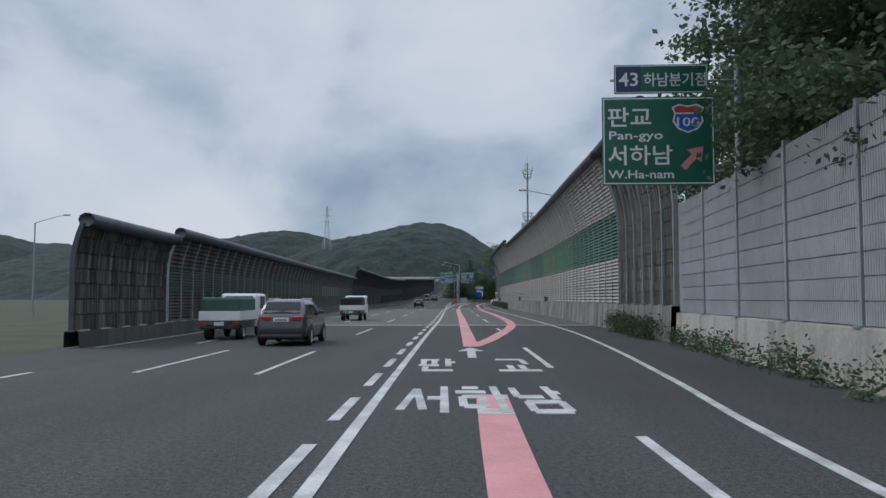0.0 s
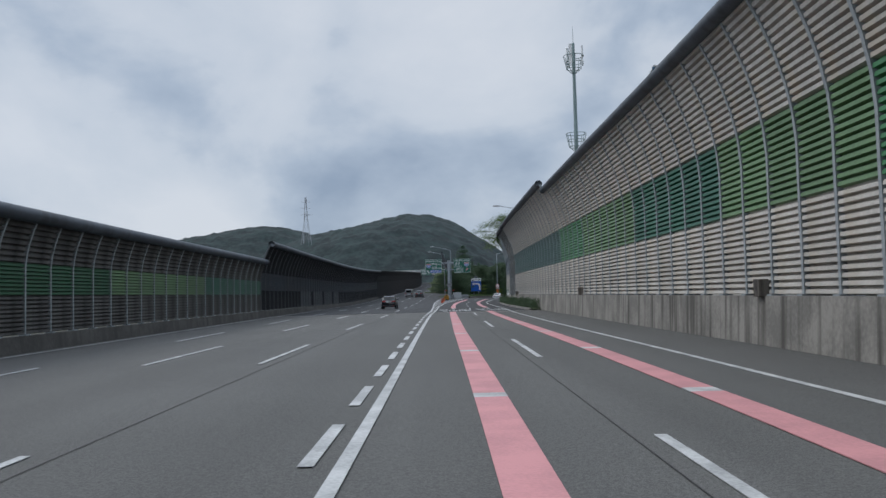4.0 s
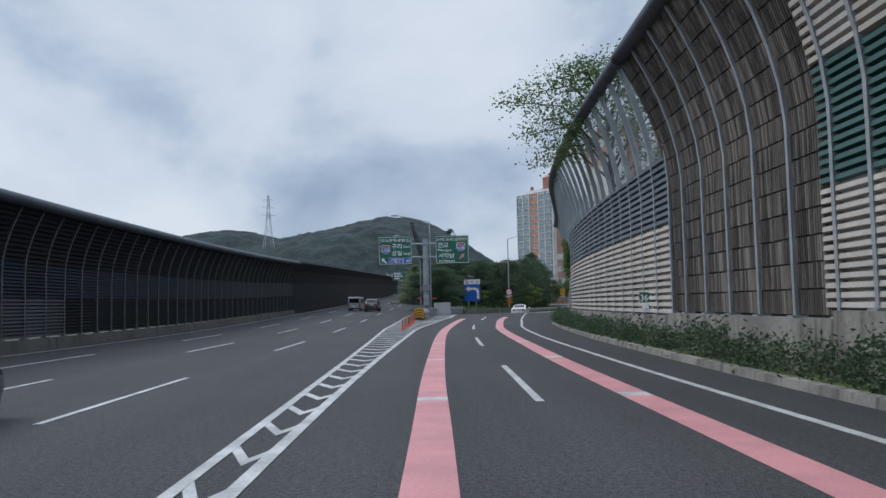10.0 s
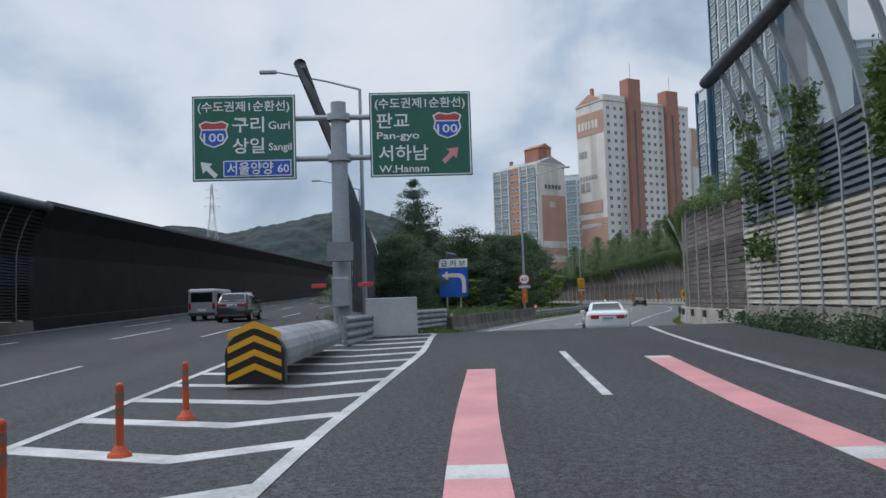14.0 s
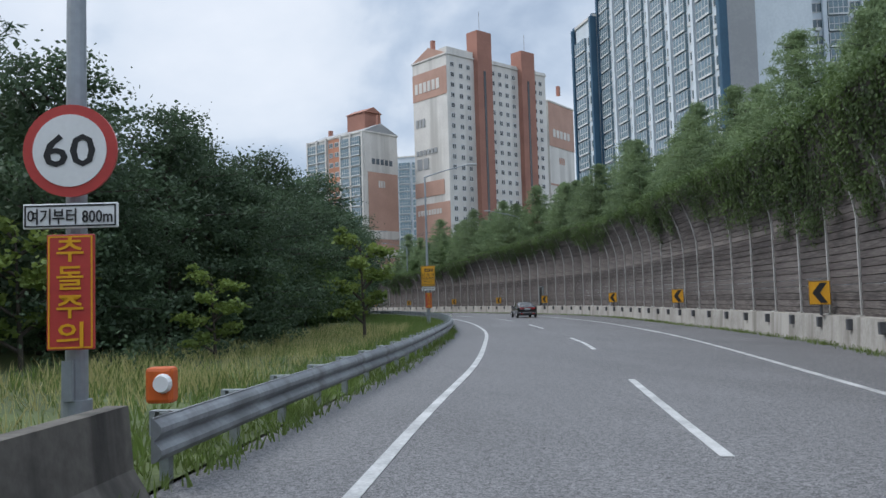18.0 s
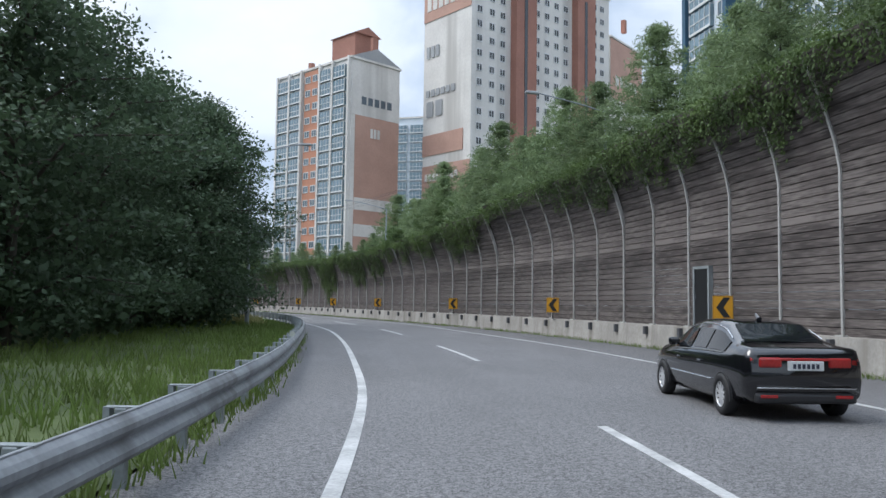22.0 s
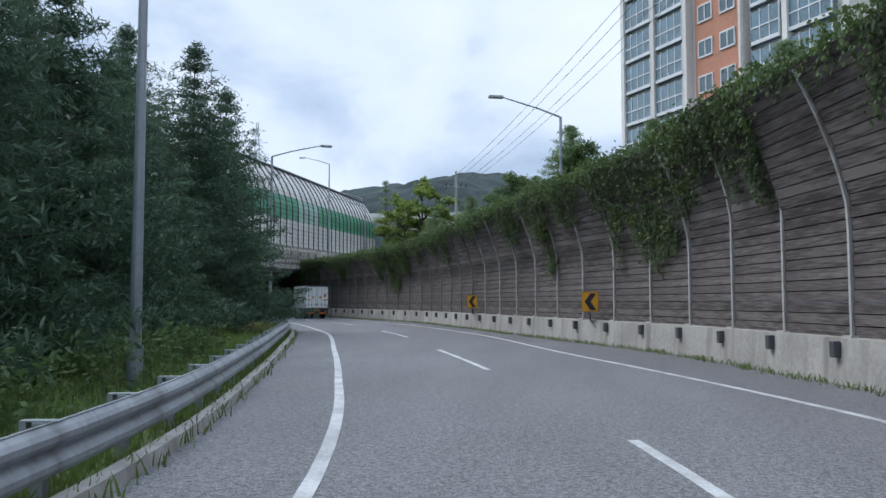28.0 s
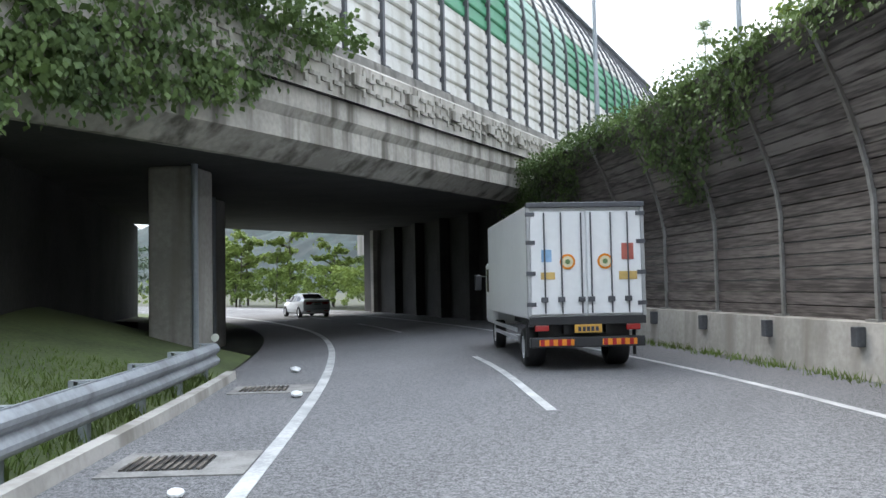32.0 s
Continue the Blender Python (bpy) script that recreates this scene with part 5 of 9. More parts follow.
# the wood beside the first stretch, and trees beyond the bridge
for x, y, sc in ((-38, 520, 0.7), (-46, 528, 0.8), (-30, 512, 0.6), (-55, 540, 0.9), (-64, 533, 0.9), (-75, 545, 1.0)):
    spots["m1"].append((x, y, 1.0, rt.uniform(0, 360), sc))
for x, y, sc in ((-40, 567, 1.5), (-36, 571, 1.8), (-31, 573, 1.6), (-27, 567, 1.3), (-46, 576, 1.9), (-22, 566, 1.4), (-30, 563, 0.9), (-52, 580, 1.9), (-24, 575, 2.0), (-34, 566, 1.2), (-43, 570, 1.6)):
    spots["y"].append((x, y, 0.0, rt.uniform(0, 360), sc))
for x, y, sc in ((-24, 531, 0.7), (-28, 536, 0.8), (-33, 533, 0.9), (-38, 541, 1.0)):
    spots["d2"].append((x, y, 0.3, rt.uniform(0, 360), sc))
for y, off, sc in ((374, -8.1, 1.12), (380, -8.3, 1.15), (386, -9.2, 1.05)):
    spots["d1"].append(verge_spot(y, off, sc))
plant(dark1, spots["d1"], group="bank trees")
plant(dark2, spots["d2"], group="bank trees")
plant(mid1, spots["m1"], group="leafy trees")
plant(young, spots["y"], group="young trees")
plant(pine1, spots["p1"], group="tall pines")
plant(wood, [(x, y, 0, 53 * y, sc) for x, y, sc in ((13.2, 25, 1.0), (14.7, 30, 1.05), (12.0, 20, 0.95), (11.0, 15.5, 0.9), (16, 26, 1.1), (15, 21, 1.1), (14, 16, 1.0), (18, 32, 1.1), (14.8, 36, 1.0), (13.6, 28.5, 0.86), (12.6, 23.5, 0.8), (17, 18, 1.15), (19.5, 24, 1.2), (18.5, 12, 1.2))], group="roadside wood")
airy = pine_tree("thin young pine with open branches above the wall", 9.5, 1.7, NEEDLE_L, 61, 7, 30, 0.34, 0.3)
airy.matrix_world = pose(15.3, 551, 10.5)
plant(pine3, spots["p3"], group="tall pines")
plant(pine2, spots["p2"], group="pines behind the wall")
tall = broad_tree("tall dark broadleaf tree overhanging the meadow by the rail", 16, 4.5, LEAF_D, 41, 0.04, 95, 0.16, 620)
x, y, z, turn, _ = verge_spot(391, -7.5, 1.0, 70)
tall.matrix_world = pose(x, y, z, 0, 0, turn)
# airy willow that leans over the noise barrier
willow = broad_tree("airy thin-leaved willow leaning over the noise barrier", 18.0, 5.0, LEAF_M, 31, 0.74, 110, 0.15, 120)
willow.matrix_world = pose(13.6, 186, -4.4, 0, -4, 40)


def ivy(name, line, s0, s1, top, drop, material, label, off, seed, dens=60, size=0.2, z=z0, crest=0.35, reach=0.12, fill=1.0, lean=None):
    """A curtain of leaves that lie against a wall and hang from its top in uneven tongues."""
    rng = np.random.default_rng(seed)
    flat_c, flat_h, cs = [], [], []
    for s in np.arange(s0, s1, 0.25):
        x, y, h = line.at(s)
        t = top(y) + z(x, y)
        d = drop(s, y)
        k = max(1, int(fill * d / 0.2))
        for j in range(k):
            u = rng.uniform(0, 1)
            if rng.uniform() > 1.05 - 0.5 * u:
                continue
            zz = t - d * u
            xx, yy, _ = line.at(s + rng.uniform(-0.15, 0.15), off - reach * rng.uniform(0.1, 1.6) * (1.3 - 0.6 * u) - (lean(zz, y) if lean else 0.0))
            flat_c.append((xx, yy, zz))
            flat_h.append(h)
        for j in range(3):
            xx, yy, _ = line.at(s, off + rng.uniform(-0.25, 0.9) - (lean(t, y) if lean else 0.0))
            cs.append((xx, yy, t + rng.uniform(-0.15, crest)))
    v, f = leaves(cs, 0.13, dens, size, rng, 0.8, 0.5)
    n = len(flat_c) * dens
    c = np.repeat(np.array(flat_c), dens, axis=0) + rng.normal(0, 1, (n, 3)) * (0.13, 0.13, 0.16)
    hh = np.repeat(np.array(flat_h), dens)
    a = np.stack([0 * hh, 0 * hh, -1 + 0 * hh], 1) + rng.normal(0, 0.38, (n, 3))
    b = np.stack([-np.sin(hh), np.cos(hh), 0 * hh], 1) + rng.normal(0, 0.38, (n, 3))
    a /= np.linalg.norm(a, axis=1)[:, None]
    b /= np.linalg.norm(b, axis=1)[:, None]
    l = size * rng.uniform(0.6, 1.3, (n, 1))
    v2 = np.stack([c - a * l * 0.5, c + b * l * 0.42 - a * l * 0.12, c + a * l * 0.5, c - b * l * 0.42 - a * l * 0.12], 1).reshape(-1, 3)
    f2 = np.arange(4 * n).reshape(-1, 4) + len(v)
    o = new(name, mesh_np(name, np.concatenate([v, v2]), np.concatenate([f, f2]), material))
    return tagged(o, label, "ivy", kind="stuff")


IVY = leafy("ivy_leaf", (0.108, 0.162, 0.050), (0.045, 0.073, 0.027), 0.5, 0.2)


def drop_p(s, y):
    a = noise.noise((s * 0.11, 0.3, 0)) + 0.55 * noise.noise((s * 0.45, 5.3, 0)) + 0.35 * noise.noise((s * 1.3, 9.1, 0))
    base = float(np.interp(y, [239, 258, 264, 276, 290, 308, 316, 323, 350, 372, 390, 420, 440, 465, 500], [0.1, 0.3, 2.6, 2.8, 1.9, 2.0, 3.2, 1.6, 1.3, 1.2, 1.7, 2.6, 3.6, 3.4, 2.4]))
    return max(0.55 if y > 255 else 0.15, base * (0.75 + 1.7 * a))


ivy("ivy", WALL_P, 2, WALL_P.sy(524), lambda y: plank_top(y) + 0.12, drop_p, IVY, "dark ivy hanging in tongues over the timber retaining wall", -0.12, 3, 24, 0.115, crest=0.3, lean=lambda z, y: plank_lean(min(z, plank_top(y)), plank_top(y), y))


def drop_b(s, y):
    a = noise.noise((s * 0.2, 2.3, 0)) + 0.5 * noise.noise((s * 0.7, 5.3, 0))
    return (ivy_top(y) + 1.9 * (1 + 0.3 * a)) * float(np.interp(y, [458, 500, 504, 506.5], [1, 1, 0.7, 0.1]))


def ivy_top(y):
    return float(np.interp(y, [458, 470, 484, 491, 498, 506], [8.8, 8.2, 6.0, 3.4, 1.9, 1.0]))


ivy("ivy", HIGH_R, SH(458), SH(507), ivy_top, drop_b, IVY, "thick ivy covering the end of the bridge parapet", 0.5, 4, 17, 0.17, zh, 0.3, 0.35, 2.0)


# ---- apartment towers ----
CREAM = surf("cream_render", (0.713, 0.69, 0.65), (0.609, 0.586, 0.552), 0.15, 0.85, 0.05, streak=((0.47, 0.45, 0.42), 0.25))
PINKISH = surf("terracotta_render", (0.493, 0.308, 0.241), (0.426, 0.263, 0.207), 0.2, 0.85, 0.05)
ORANGE = surf("orange_render", (0.50, 0.235, 0.15), (0.42, 0.20, 0.125), 0.2, 0.85, 0.05)
REDBROWN = surf("red_brown_render", (0.36, 0.175, 0.13), (0.29, 0.14, 0.105), 0.2, 0.85, 0.05)
PALE_BLUE = surf("pale_blue_render", (0.66, 0.72, 0.768), (0.564, 0.624, 0.672), 0.2, 0.8, 0.05)
DEEP_BLUE = surf("deep_blue_render", (0.045, 0.115, 0.185), (0.035, 0.09, 0.15), 0.2, 0.7, 0.05)
GREY_R = surf("grey_render", (0.36, 0.37, 0.38), (0.31, 0.32, 0.33), 0.2, 0.85, 0.05)
PANE = glassy("window_pane", (0.10, 0.15, 0.18), 0.12)
PANE_L = glassy("pale_balcony_glass", (0.17, 0.26, 0.31), 0.15)
PANE_D = glassy("dark_window", (0.04, 0.045, 0.05), 0.2)
FRAME_W = surf("white_frame", (0.68, 0.69, 0.69), (0.6, 0.61, 0.61), 0.8, 0.5)


def bm_mesh(name, bm):
    me = bpy.data.meshes.new(name)
    bm.to_mesh(me)
    bm.free()
    return me


def lattice(xs, zs, solid, y0, y1):
    """One joined frame: cells of a grid that are solid, with depth from y0 to y1."""
    bm = B()
    vs = {(i, j): bm.verts.new((x, y0, z)) for i, x in enumerate(xs) for j, z in enumerate(zs)}
    cells = [(i, j) for i in range(len(xs) - 1) for j in range(len(zs) - 1) if solid(i, j)]
    fs = [bm.faces.new((vs[i, j], vs[i + 1, j], vs[i + 1, j + 1], vs[i, j + 1])) for i, j in cells]
    r = bmesh.ops.extrude_face_region(bm, geom=fs)
    bmesh.ops.translate(bm, vec=(0, y1 - y0, 0), verts=[g for g in r["geom"] if isinstance(g, bmesh.types.BMVert)])
    bmesh.ops.delete(bm, geom=[v for v in bm.verts if not v.link_faces], context="VERTS")
    bmesh.ops.recalc_face_normals(bm, faces=bm.faces)
    return bm


def window_mesh(w, h, bars=1):
    """A window frame 12 cm deep and its pane; local x along the wall, y out of it."""
    t = 0.045
    xs = [-w / 2 - t, -w / 2 + t]
    for k in range(1, bars + 1):
        x = -w / 2 + w * k / (bars + 1)
        xs += [x - t, x + t]
    xs += [w / 2 - t, w / 2 + t]
    bm = lattice(xs, [-0.09, 0.04, h - 0.04, h + 0.09], lambda i, j: i % 2 == 0 or j != 1, -0.02, 0.10)
    pane = B()
    box(pane, -w / 2, w / 2, 0.0, 0.045, 0, h)
    return bm_mesh("window", bm), bm_mesh("pane", pane)


def balcony_mesh(w, h):
    """A balcony front of slab edge, posts and rail in one frame, and the glazed bay behind it."""
    d = 0.55
    xs = []
    for k in range(5):
        x = -w / 2 + 0.04 + (w - 0.08) * k / 4
        xs += [x - 0.035, x + 0.035]
    bm = lattice(xs, [-0.14, 0.12, 1.0, 1.1, h], lambda i, j: i % 2 == 0 or j in (0, 2), d - 0.1, d)
    pane = B()
    box(pane, -w / 2 + 0.03, w / 2 - 0.03, 0, d - 0.05, -0.12, h - 0.1)
    return bm_mesh("balcony", bm), bm_mesh("glazing", pane)


def two(name, me, frame_mat, pane_mat, parent, m):
    """The frame as a part and its glass as a piece of that part."""
    fr, pn = me
    if not fr.materials:
        fr.materials.append(frame_mat)
        pn.materials.append(pane_mat)
    o = new(name, fr)
    o.parent = parent
    o.matrix_world = m
    g = new("pane" if name == "window" else "glazing", pn)
    g.parent = o
    g.matrix_world = m
    return o


def tower(name, a, b, depth, base, top, label, wall_mat, end_mat=None):
    """A tower block whose long front runs from a to b (seen from outside, left to right); returns it and the frame of that front."""
    a, b = Vector((*a, 0)), Vector((*b, 0))
    d = (b - a).normalized()
    out = Vector((d.y, -d.x, 0))
    L = (b - a).length
    m = Matrix(((d.x, -out.x, 0, a.x), (d.y, -out.y, 0, a.y), (0, 0, 1, 0), (0, 0, 0, 1)))
    th = empty(name, m, label, "apartment block")
    bm = B()
    box(bm, 0, L, 0, depth, base, top)
    part("wall", bm, wall_mat, th)
    bm = B()
    box(bm, -0.25, L + 0.25, -0.25, depth + 0.25, top + 0.02, top + 0.45)
    part("roof_edge", bm, CREAM, th)
    return th, m, L


def gable(th, m, x0, x1, y0, y1, top, rise, material, name="roof"):
    bm = B()
    vs = [bm.verts.new(v) for v in ((x0, y0, top), (x1, y0, top), (x1, y1, top), (x0, y1, top), (x0, (y0 + y1) / 2, top + rise), (x1, (y0 + y1) / 2, top + rise))]
    for f in ((0, 1, 5, 4), (2, 3, 4, 5), (0, 4, 3), (1, 2, 5), (0, 3, 2, 1)):
        bm.faces.new([vs[i] for i in f])
    part(name, bm, material, th)


def slab(th, name, x0, x1, y0, y1, z0_, z1, material, bevel=0.0):
    bm = B()
    box(bm, x0, x1, y0, y1, z0_, z1, bevel=bevel)
    return part(name, bm, material, th)


def letters(th, m, x, y, z, w, h, n, material, axis="x"):
    """Lettering too small or not to be shown: a row of plain bars."""
    for k in range(n):
        u = x + w * (k + 0.15) / n
        v = x + w * (k + 0.85) / n
        if axis == "x":
            slab(th, "sign_bar", u, v, y - 0.06, y, z, z + h, material)
        else:
            slab(th, "sign_bar", y, y + 0.06, u, v, z, z + h, material)


FLOOR = 2.75


def tower_101():
    # long front L->M, end wall M->R
    th, m, L = tower("apartment_tower", (48.6, 499.3), (60.9, 478.8), 12.1, 2, 47.6, "terracotta and cream apartment tower with glazed balconies", CREAM)
    slab(th, "stripe", L * 0.38, L * 0.58, -0.12, 0.02, 2, 47.4, ORANGE)
    bal, win = balcony_mesh(L * 0.15, 2.3), window_mesh(1.5, 1.2)
    for k in range(16):
        z = 3.2 + FLOOR * k
        for u in (0.09, 0.26, 0.68, 0.86):
            two("balcony", bal, FRAME_W, PANE_L, th, m @ pose(L * u, 0, z, 0, 0, 180))
        for u in (0.43, 0.53):
            two("window", win, FRAME_W, PANE, th, m @ pose(L * u, -0.12, z + 0.7, 0, 0, 180))
    for u in (0.0, 0.175, 0.345, 0.6, 0.77, 0.975):
        slab(th, "pier", L * u, L * u + 0.45, -0.7, 0.05, 2, 48, CREAM)
    # end wall, which faces along local +x
    slab(th, "end_panel", L + 0.0, L + 0.1, 1.0, 12.0, 2, 37, PINKISH)
    for z in (9, 14, 19):
        slab(th, "stripe", L + 0.1, L + 0.16, 1.0, 12.0, z, z + 2.3, CREAM)
    slab(th, "end_panel", L + 0.0, L + 0.12, 0.0, 12.1, 37.0, 43.0, CREAM)
    letters(th, m, 2.2, L + 0.12, 39.2, 8.0, 1.5, 5, SLATE, "y")
    letters(th, m, 4.6, L + 0.12, 33.0, 2.6, 1.8, 3, CREAM, "y")
    gable(th, m, -0.2, L + 0.2, -0.2, 12.3, 48.0, 2.6, GREY_R)
    slab(th, "roof_house", L * 0.55, L * 0.85, 3.5, 9.5, 48, 54.2, REDBROWN)
    gable(th, m, L * 0.53, L * 0.87, 3.2, 9.8, 54.2, 1.6, REDBROWN)
    slab(th, "chimney", L * 0.1, L * 0.14, 5.5, 6.5, 49, 52, REDBROWN)
    slab(th, "chimney", L * 0.95, L * 0.98, 5.5, 6.5, 49, 53, REDBROWN)


def tower_102():
    # end wall L->M with painted bands, long back front M->R
    th, m, L = tower("apartment_tower", (81.4, 469.1), (116.8, 485.6), 14.0, 2, 67.0, "tall white apartment tower with red-brown stair shafts", CREAM)
    win = window_mesh(1.25, 1.25)
    for x0 in (0.255, 0.70):
        slab(th, "stair_shaft", L * x0, L * (x0 + 0.14), -1.6, 2.5, 2, 75.0 if x0 < 0.5 else 72.5, REDBROWN)
        slab(th, "shaft_strip", L * (x0 + 0.055), L * (x0 + 0.075), -1.68, -1.6, 4, 64, PANE_D)
    for k in range(23):
        z = 3.4 + FLOOR * k
        for u in (0.05, 0.13, 0.2, 0.44, 0.51, 0.58, 0.65, 0.88, 0.94):
            two("window", win, FRAME_W, PANE_D, th, m @ pose(L * u, 0, z, 0, 0, 180))
    for u0, u1 in ((0, 0.245), (0.40, 0.69), (0.85, 1.0)):
        slab(th, "parapet", L * u0, L * u1, -0.2, 3.0, 67, 68.0 if u0 else 69.0, CREAM)
    # painted end wall at local x = 0
    slab(th, "end_panel", -0.12, 0.0, 0.0, 14.0, 56.5, 64.0, PINKISH)
    slab(th, "end_panel", -0.12, 0.0, 0.0, 14.0, 12.0, 28.0, PINKISH)
    slab(th, "end_panel", -0.14, 0.0, 2.0, 14.0, 30.0, 34.0, PINKISH)
    for z, w, h, n in ((58.5, 10.5, 2.8, 6), (49.2, 4.2, 2.2, 3), (41.5, 9.0, 1.3, 6), (37.5, 5.5, 3.0, 2), (25.0, 10.0, 1.4, 9)):
        for k in range(n):
            u, v = 13.2 - w * (k + 0.85) / n, 13.2 - w * (k + 0.15) / n
            slab(th, "sign_bar", -0.2, -0.12, u, v, z, z + h, CREAM if z in (58.5, 25.0) else GREY_R)
    gable(th, m, -0.2, 6.5, -0.2, 14.2, 67.3, 3.0, PINKISH)
    slab(th, "chimney", 1.0, 2.0, 6.4, 7.4, 69.5, 72.5, REDBROWN)
    slab(th, "aerial", L * 0.32, L * 0.323, 0, 0.1, 75, 81, GREY_R)
    slab(th, "aerial", L * 0.78, L * 0.783, 0, 0.1, 72, 78, GREY_R)


def tower_104():
    th, m, L = tower("apartment_tower", (120.3, 492.0), (133.5, 502.5), 40, 2, 61.5, "white apartment tower with a terracotta gable", CREAM)
    slab(th, "end_panel", 0, L, -0.12, 0, 48, 61.4, PINKISH)
    for z in (12, 18, 24, 30, 36):
        slab(th, "stripe", 0, L, -0.12, 0, z, z + 0.5, PINKISH)
    letters(th, m, 2.0, -0.12, 51, 12, 2.4, 5, CREAM)
    letters(th, m, 6.0, -0.02, 43, 4, 2.0, 3, PINKISH)
    gable(th, m, -0.2, L + 0.2, -0.2, 40, 61.9, 3.5, PINKISH)
    slab(th, "chimney", L * 0.5, L * 0.56, 0.4, 1.4, 65, 68, REDBROWN)


def tower_between():
    th, m, L = tower("apartment_tower", (84, 560), (104, 548), 14, 2, 55, "pale apartment tower with blue glazed balconies", PALE_BLUE)
    bal = balcony_mesh(4.2, 2.3)
    for k in range(18):
        for u in (0.12, 0.34, 0.56, 0.8):
            two("balcony", bal, FRAME_W, PANE_L, th, m @ pose(L * u, 0, 4 + FLOOR * k, 0, 0, 180))


def tower_blue(a, b, base, top, low, label, depth=13.0, blue_end=False):
    th, m, L = tower("apartment_tower", a, b, depth, base, top, label, PALE_BLUE)
    n = int(L / 6.2)
    w = L / n
    bal, win = balcony_mesh(w * 0.52, 2.35), window_mesh(1.7, 1.5)
    ac = B()
    box(ac, -0.42, 0.42, 0, 0.4, 0, 0.6, bevel=0.04)
    acm = bpy.data.meshes.new("air_conditioner")
    ac.to_mesh(acm)
    ac.free()
    floors = int((top - base - 3) / FLOOR)
    for k in range(floors):
        z = base + 2.5 + FLOOR * k
        for j in range(n):
            two("balcony", bal, FRAME_W, PANE_L, th, m @ pose(w * (j + 0.36), 0, z, 0, 0, 180))
            two("window", win, FRAME_W, PANE, th, m @ pose(w * (j + 0.82), 0, z + 0.55, 0, 0, 180))
            if (j + k) % 2 == 0:
                shared("air_conditioner", acm, FRAME_W, th, m @ pose(w * (j + 0.82), -0.15, z + 0.0, 0, 0, 180))
    for j in range(n + 1):
        slab(th, "pier", w * j - 0.35, w * j + 0.35, -0.75, 0.05, base, top, DEEP_BLUE if j in (0, n) else PALE_BLUE)
    if blue_end:
        slab(th, "gable", -0.6, -0.02, 0.52, depth, base, top, DEEP_BLUE)
    slab(th, "end_panel", L, L + 0.15, 0.0, depth * 0.35, base, top, GREY_R)
    slab(th, "stripe", L - 0.4, L + 0.2, -0.3, 0.5, base, top + 0.6, DEEP_BLUE)
    slab(th, "stripe", -0.5, 0.35, -0.3, 0.5, base, top + 0.6, DEEP_BLUE)
    slab(th, "roof_house", L * 0.4, L * 0.6, 3, 9, top, top + 4, DEEP_BLUE)


tower_101()
tower_102()
tower_104()
tower_between()
tower_blue((88.6, 407.3), (88.2, 399.0), 4, 53, True, "lower end of a pale blue apartment tower with dark blue edges")
tower_blue((89.6, 398.8), (85.0, 356.5), 4, 84, True, "tall pale blue apartment tower with glazed balconies and dark blue edges")
tower_blue((113.5, 379), (143, 368), 4, 57, True, "apartment tower with a dark blue gable and glazed balconies", 16, True)
# low block that looks over the first barrier
low_block, lm, _ = tower("apartment_tower", (36, 150), (44, 150), 12, 0, 27, "plain white building that looks over the barrier", CREAM)
slab(low_block, "roof_house", 2, 5, 2, 6, 27, 30, CREAM)


# ---- vehicles ----
def paint_mat(name, c, metal=0.0, rough=0.25):
    m = surf(name, c, tuple(v * 0.92 for v in c), 0.6, rough=rough, metal=metal, spec=0.6)
    m.node_tree.nodes["Principled BSDF"].inputs["Coat Weight"].default_value = 0.6
    m.node_tree.nodes["Principled BSDF"].inputs["Coat Roughness"].default_value = 0.06
    return m


CAR_WHITE = paint_mat("white_car_paint", (0.72, 0.73, 0.74))
CAR_BLACK = paint_mat("black_car_paint", (0.006, 0.006, 0.008), 0.0, 0.1)
CAR_GREY = paint_mat("grey_car_paint", (0.055, 0.059, 0.066), 0.3, 0.2)
CAR_GLASS = surf("dark_car_glass", (0.010, 0.012, 0.014), (0.007, 0.009, 0.011), 1.0, rough=0.04, spec=0.35)
TAIL = surf("red_lamp_glass", (0.38, 0.02, 0.02), (0.28, 0.012, 0.012), 2.0, rough=0.15, spec=0.7)
AMBER = surf("amber_lamp_glass", (0.75, 0.25, 0.03), (0.6, 0.2, 0.02), 2.0, rough=0.25)
PLATE = surf("number_plate", (0.66, 0.67, 0.66), (0.6, 0.61, 0.6), 2.0, rough=0.4)
RIM = surf("alloy_rim", (0.66, 0.67, 0.69), (0.52, 0.53, 0.55), 2.0, rough=0.32, metal=0.35)
CHROME = surf("bright_trim", (0.75, 0.76, 0.78), (0.66, 0.67, 0.69), 2.0, rough=0.15, metal=0.9)
TRIM = surf("black_trim", (0.025, 0.025, 0.027), (0.018, 0.018, 0.02), 2.0, rough=0.5)
INK = surf("dark_ink", (0.03, 0.035, 0.06), (0.025, 0.03, 0.05), 2.0, rough=0.6)


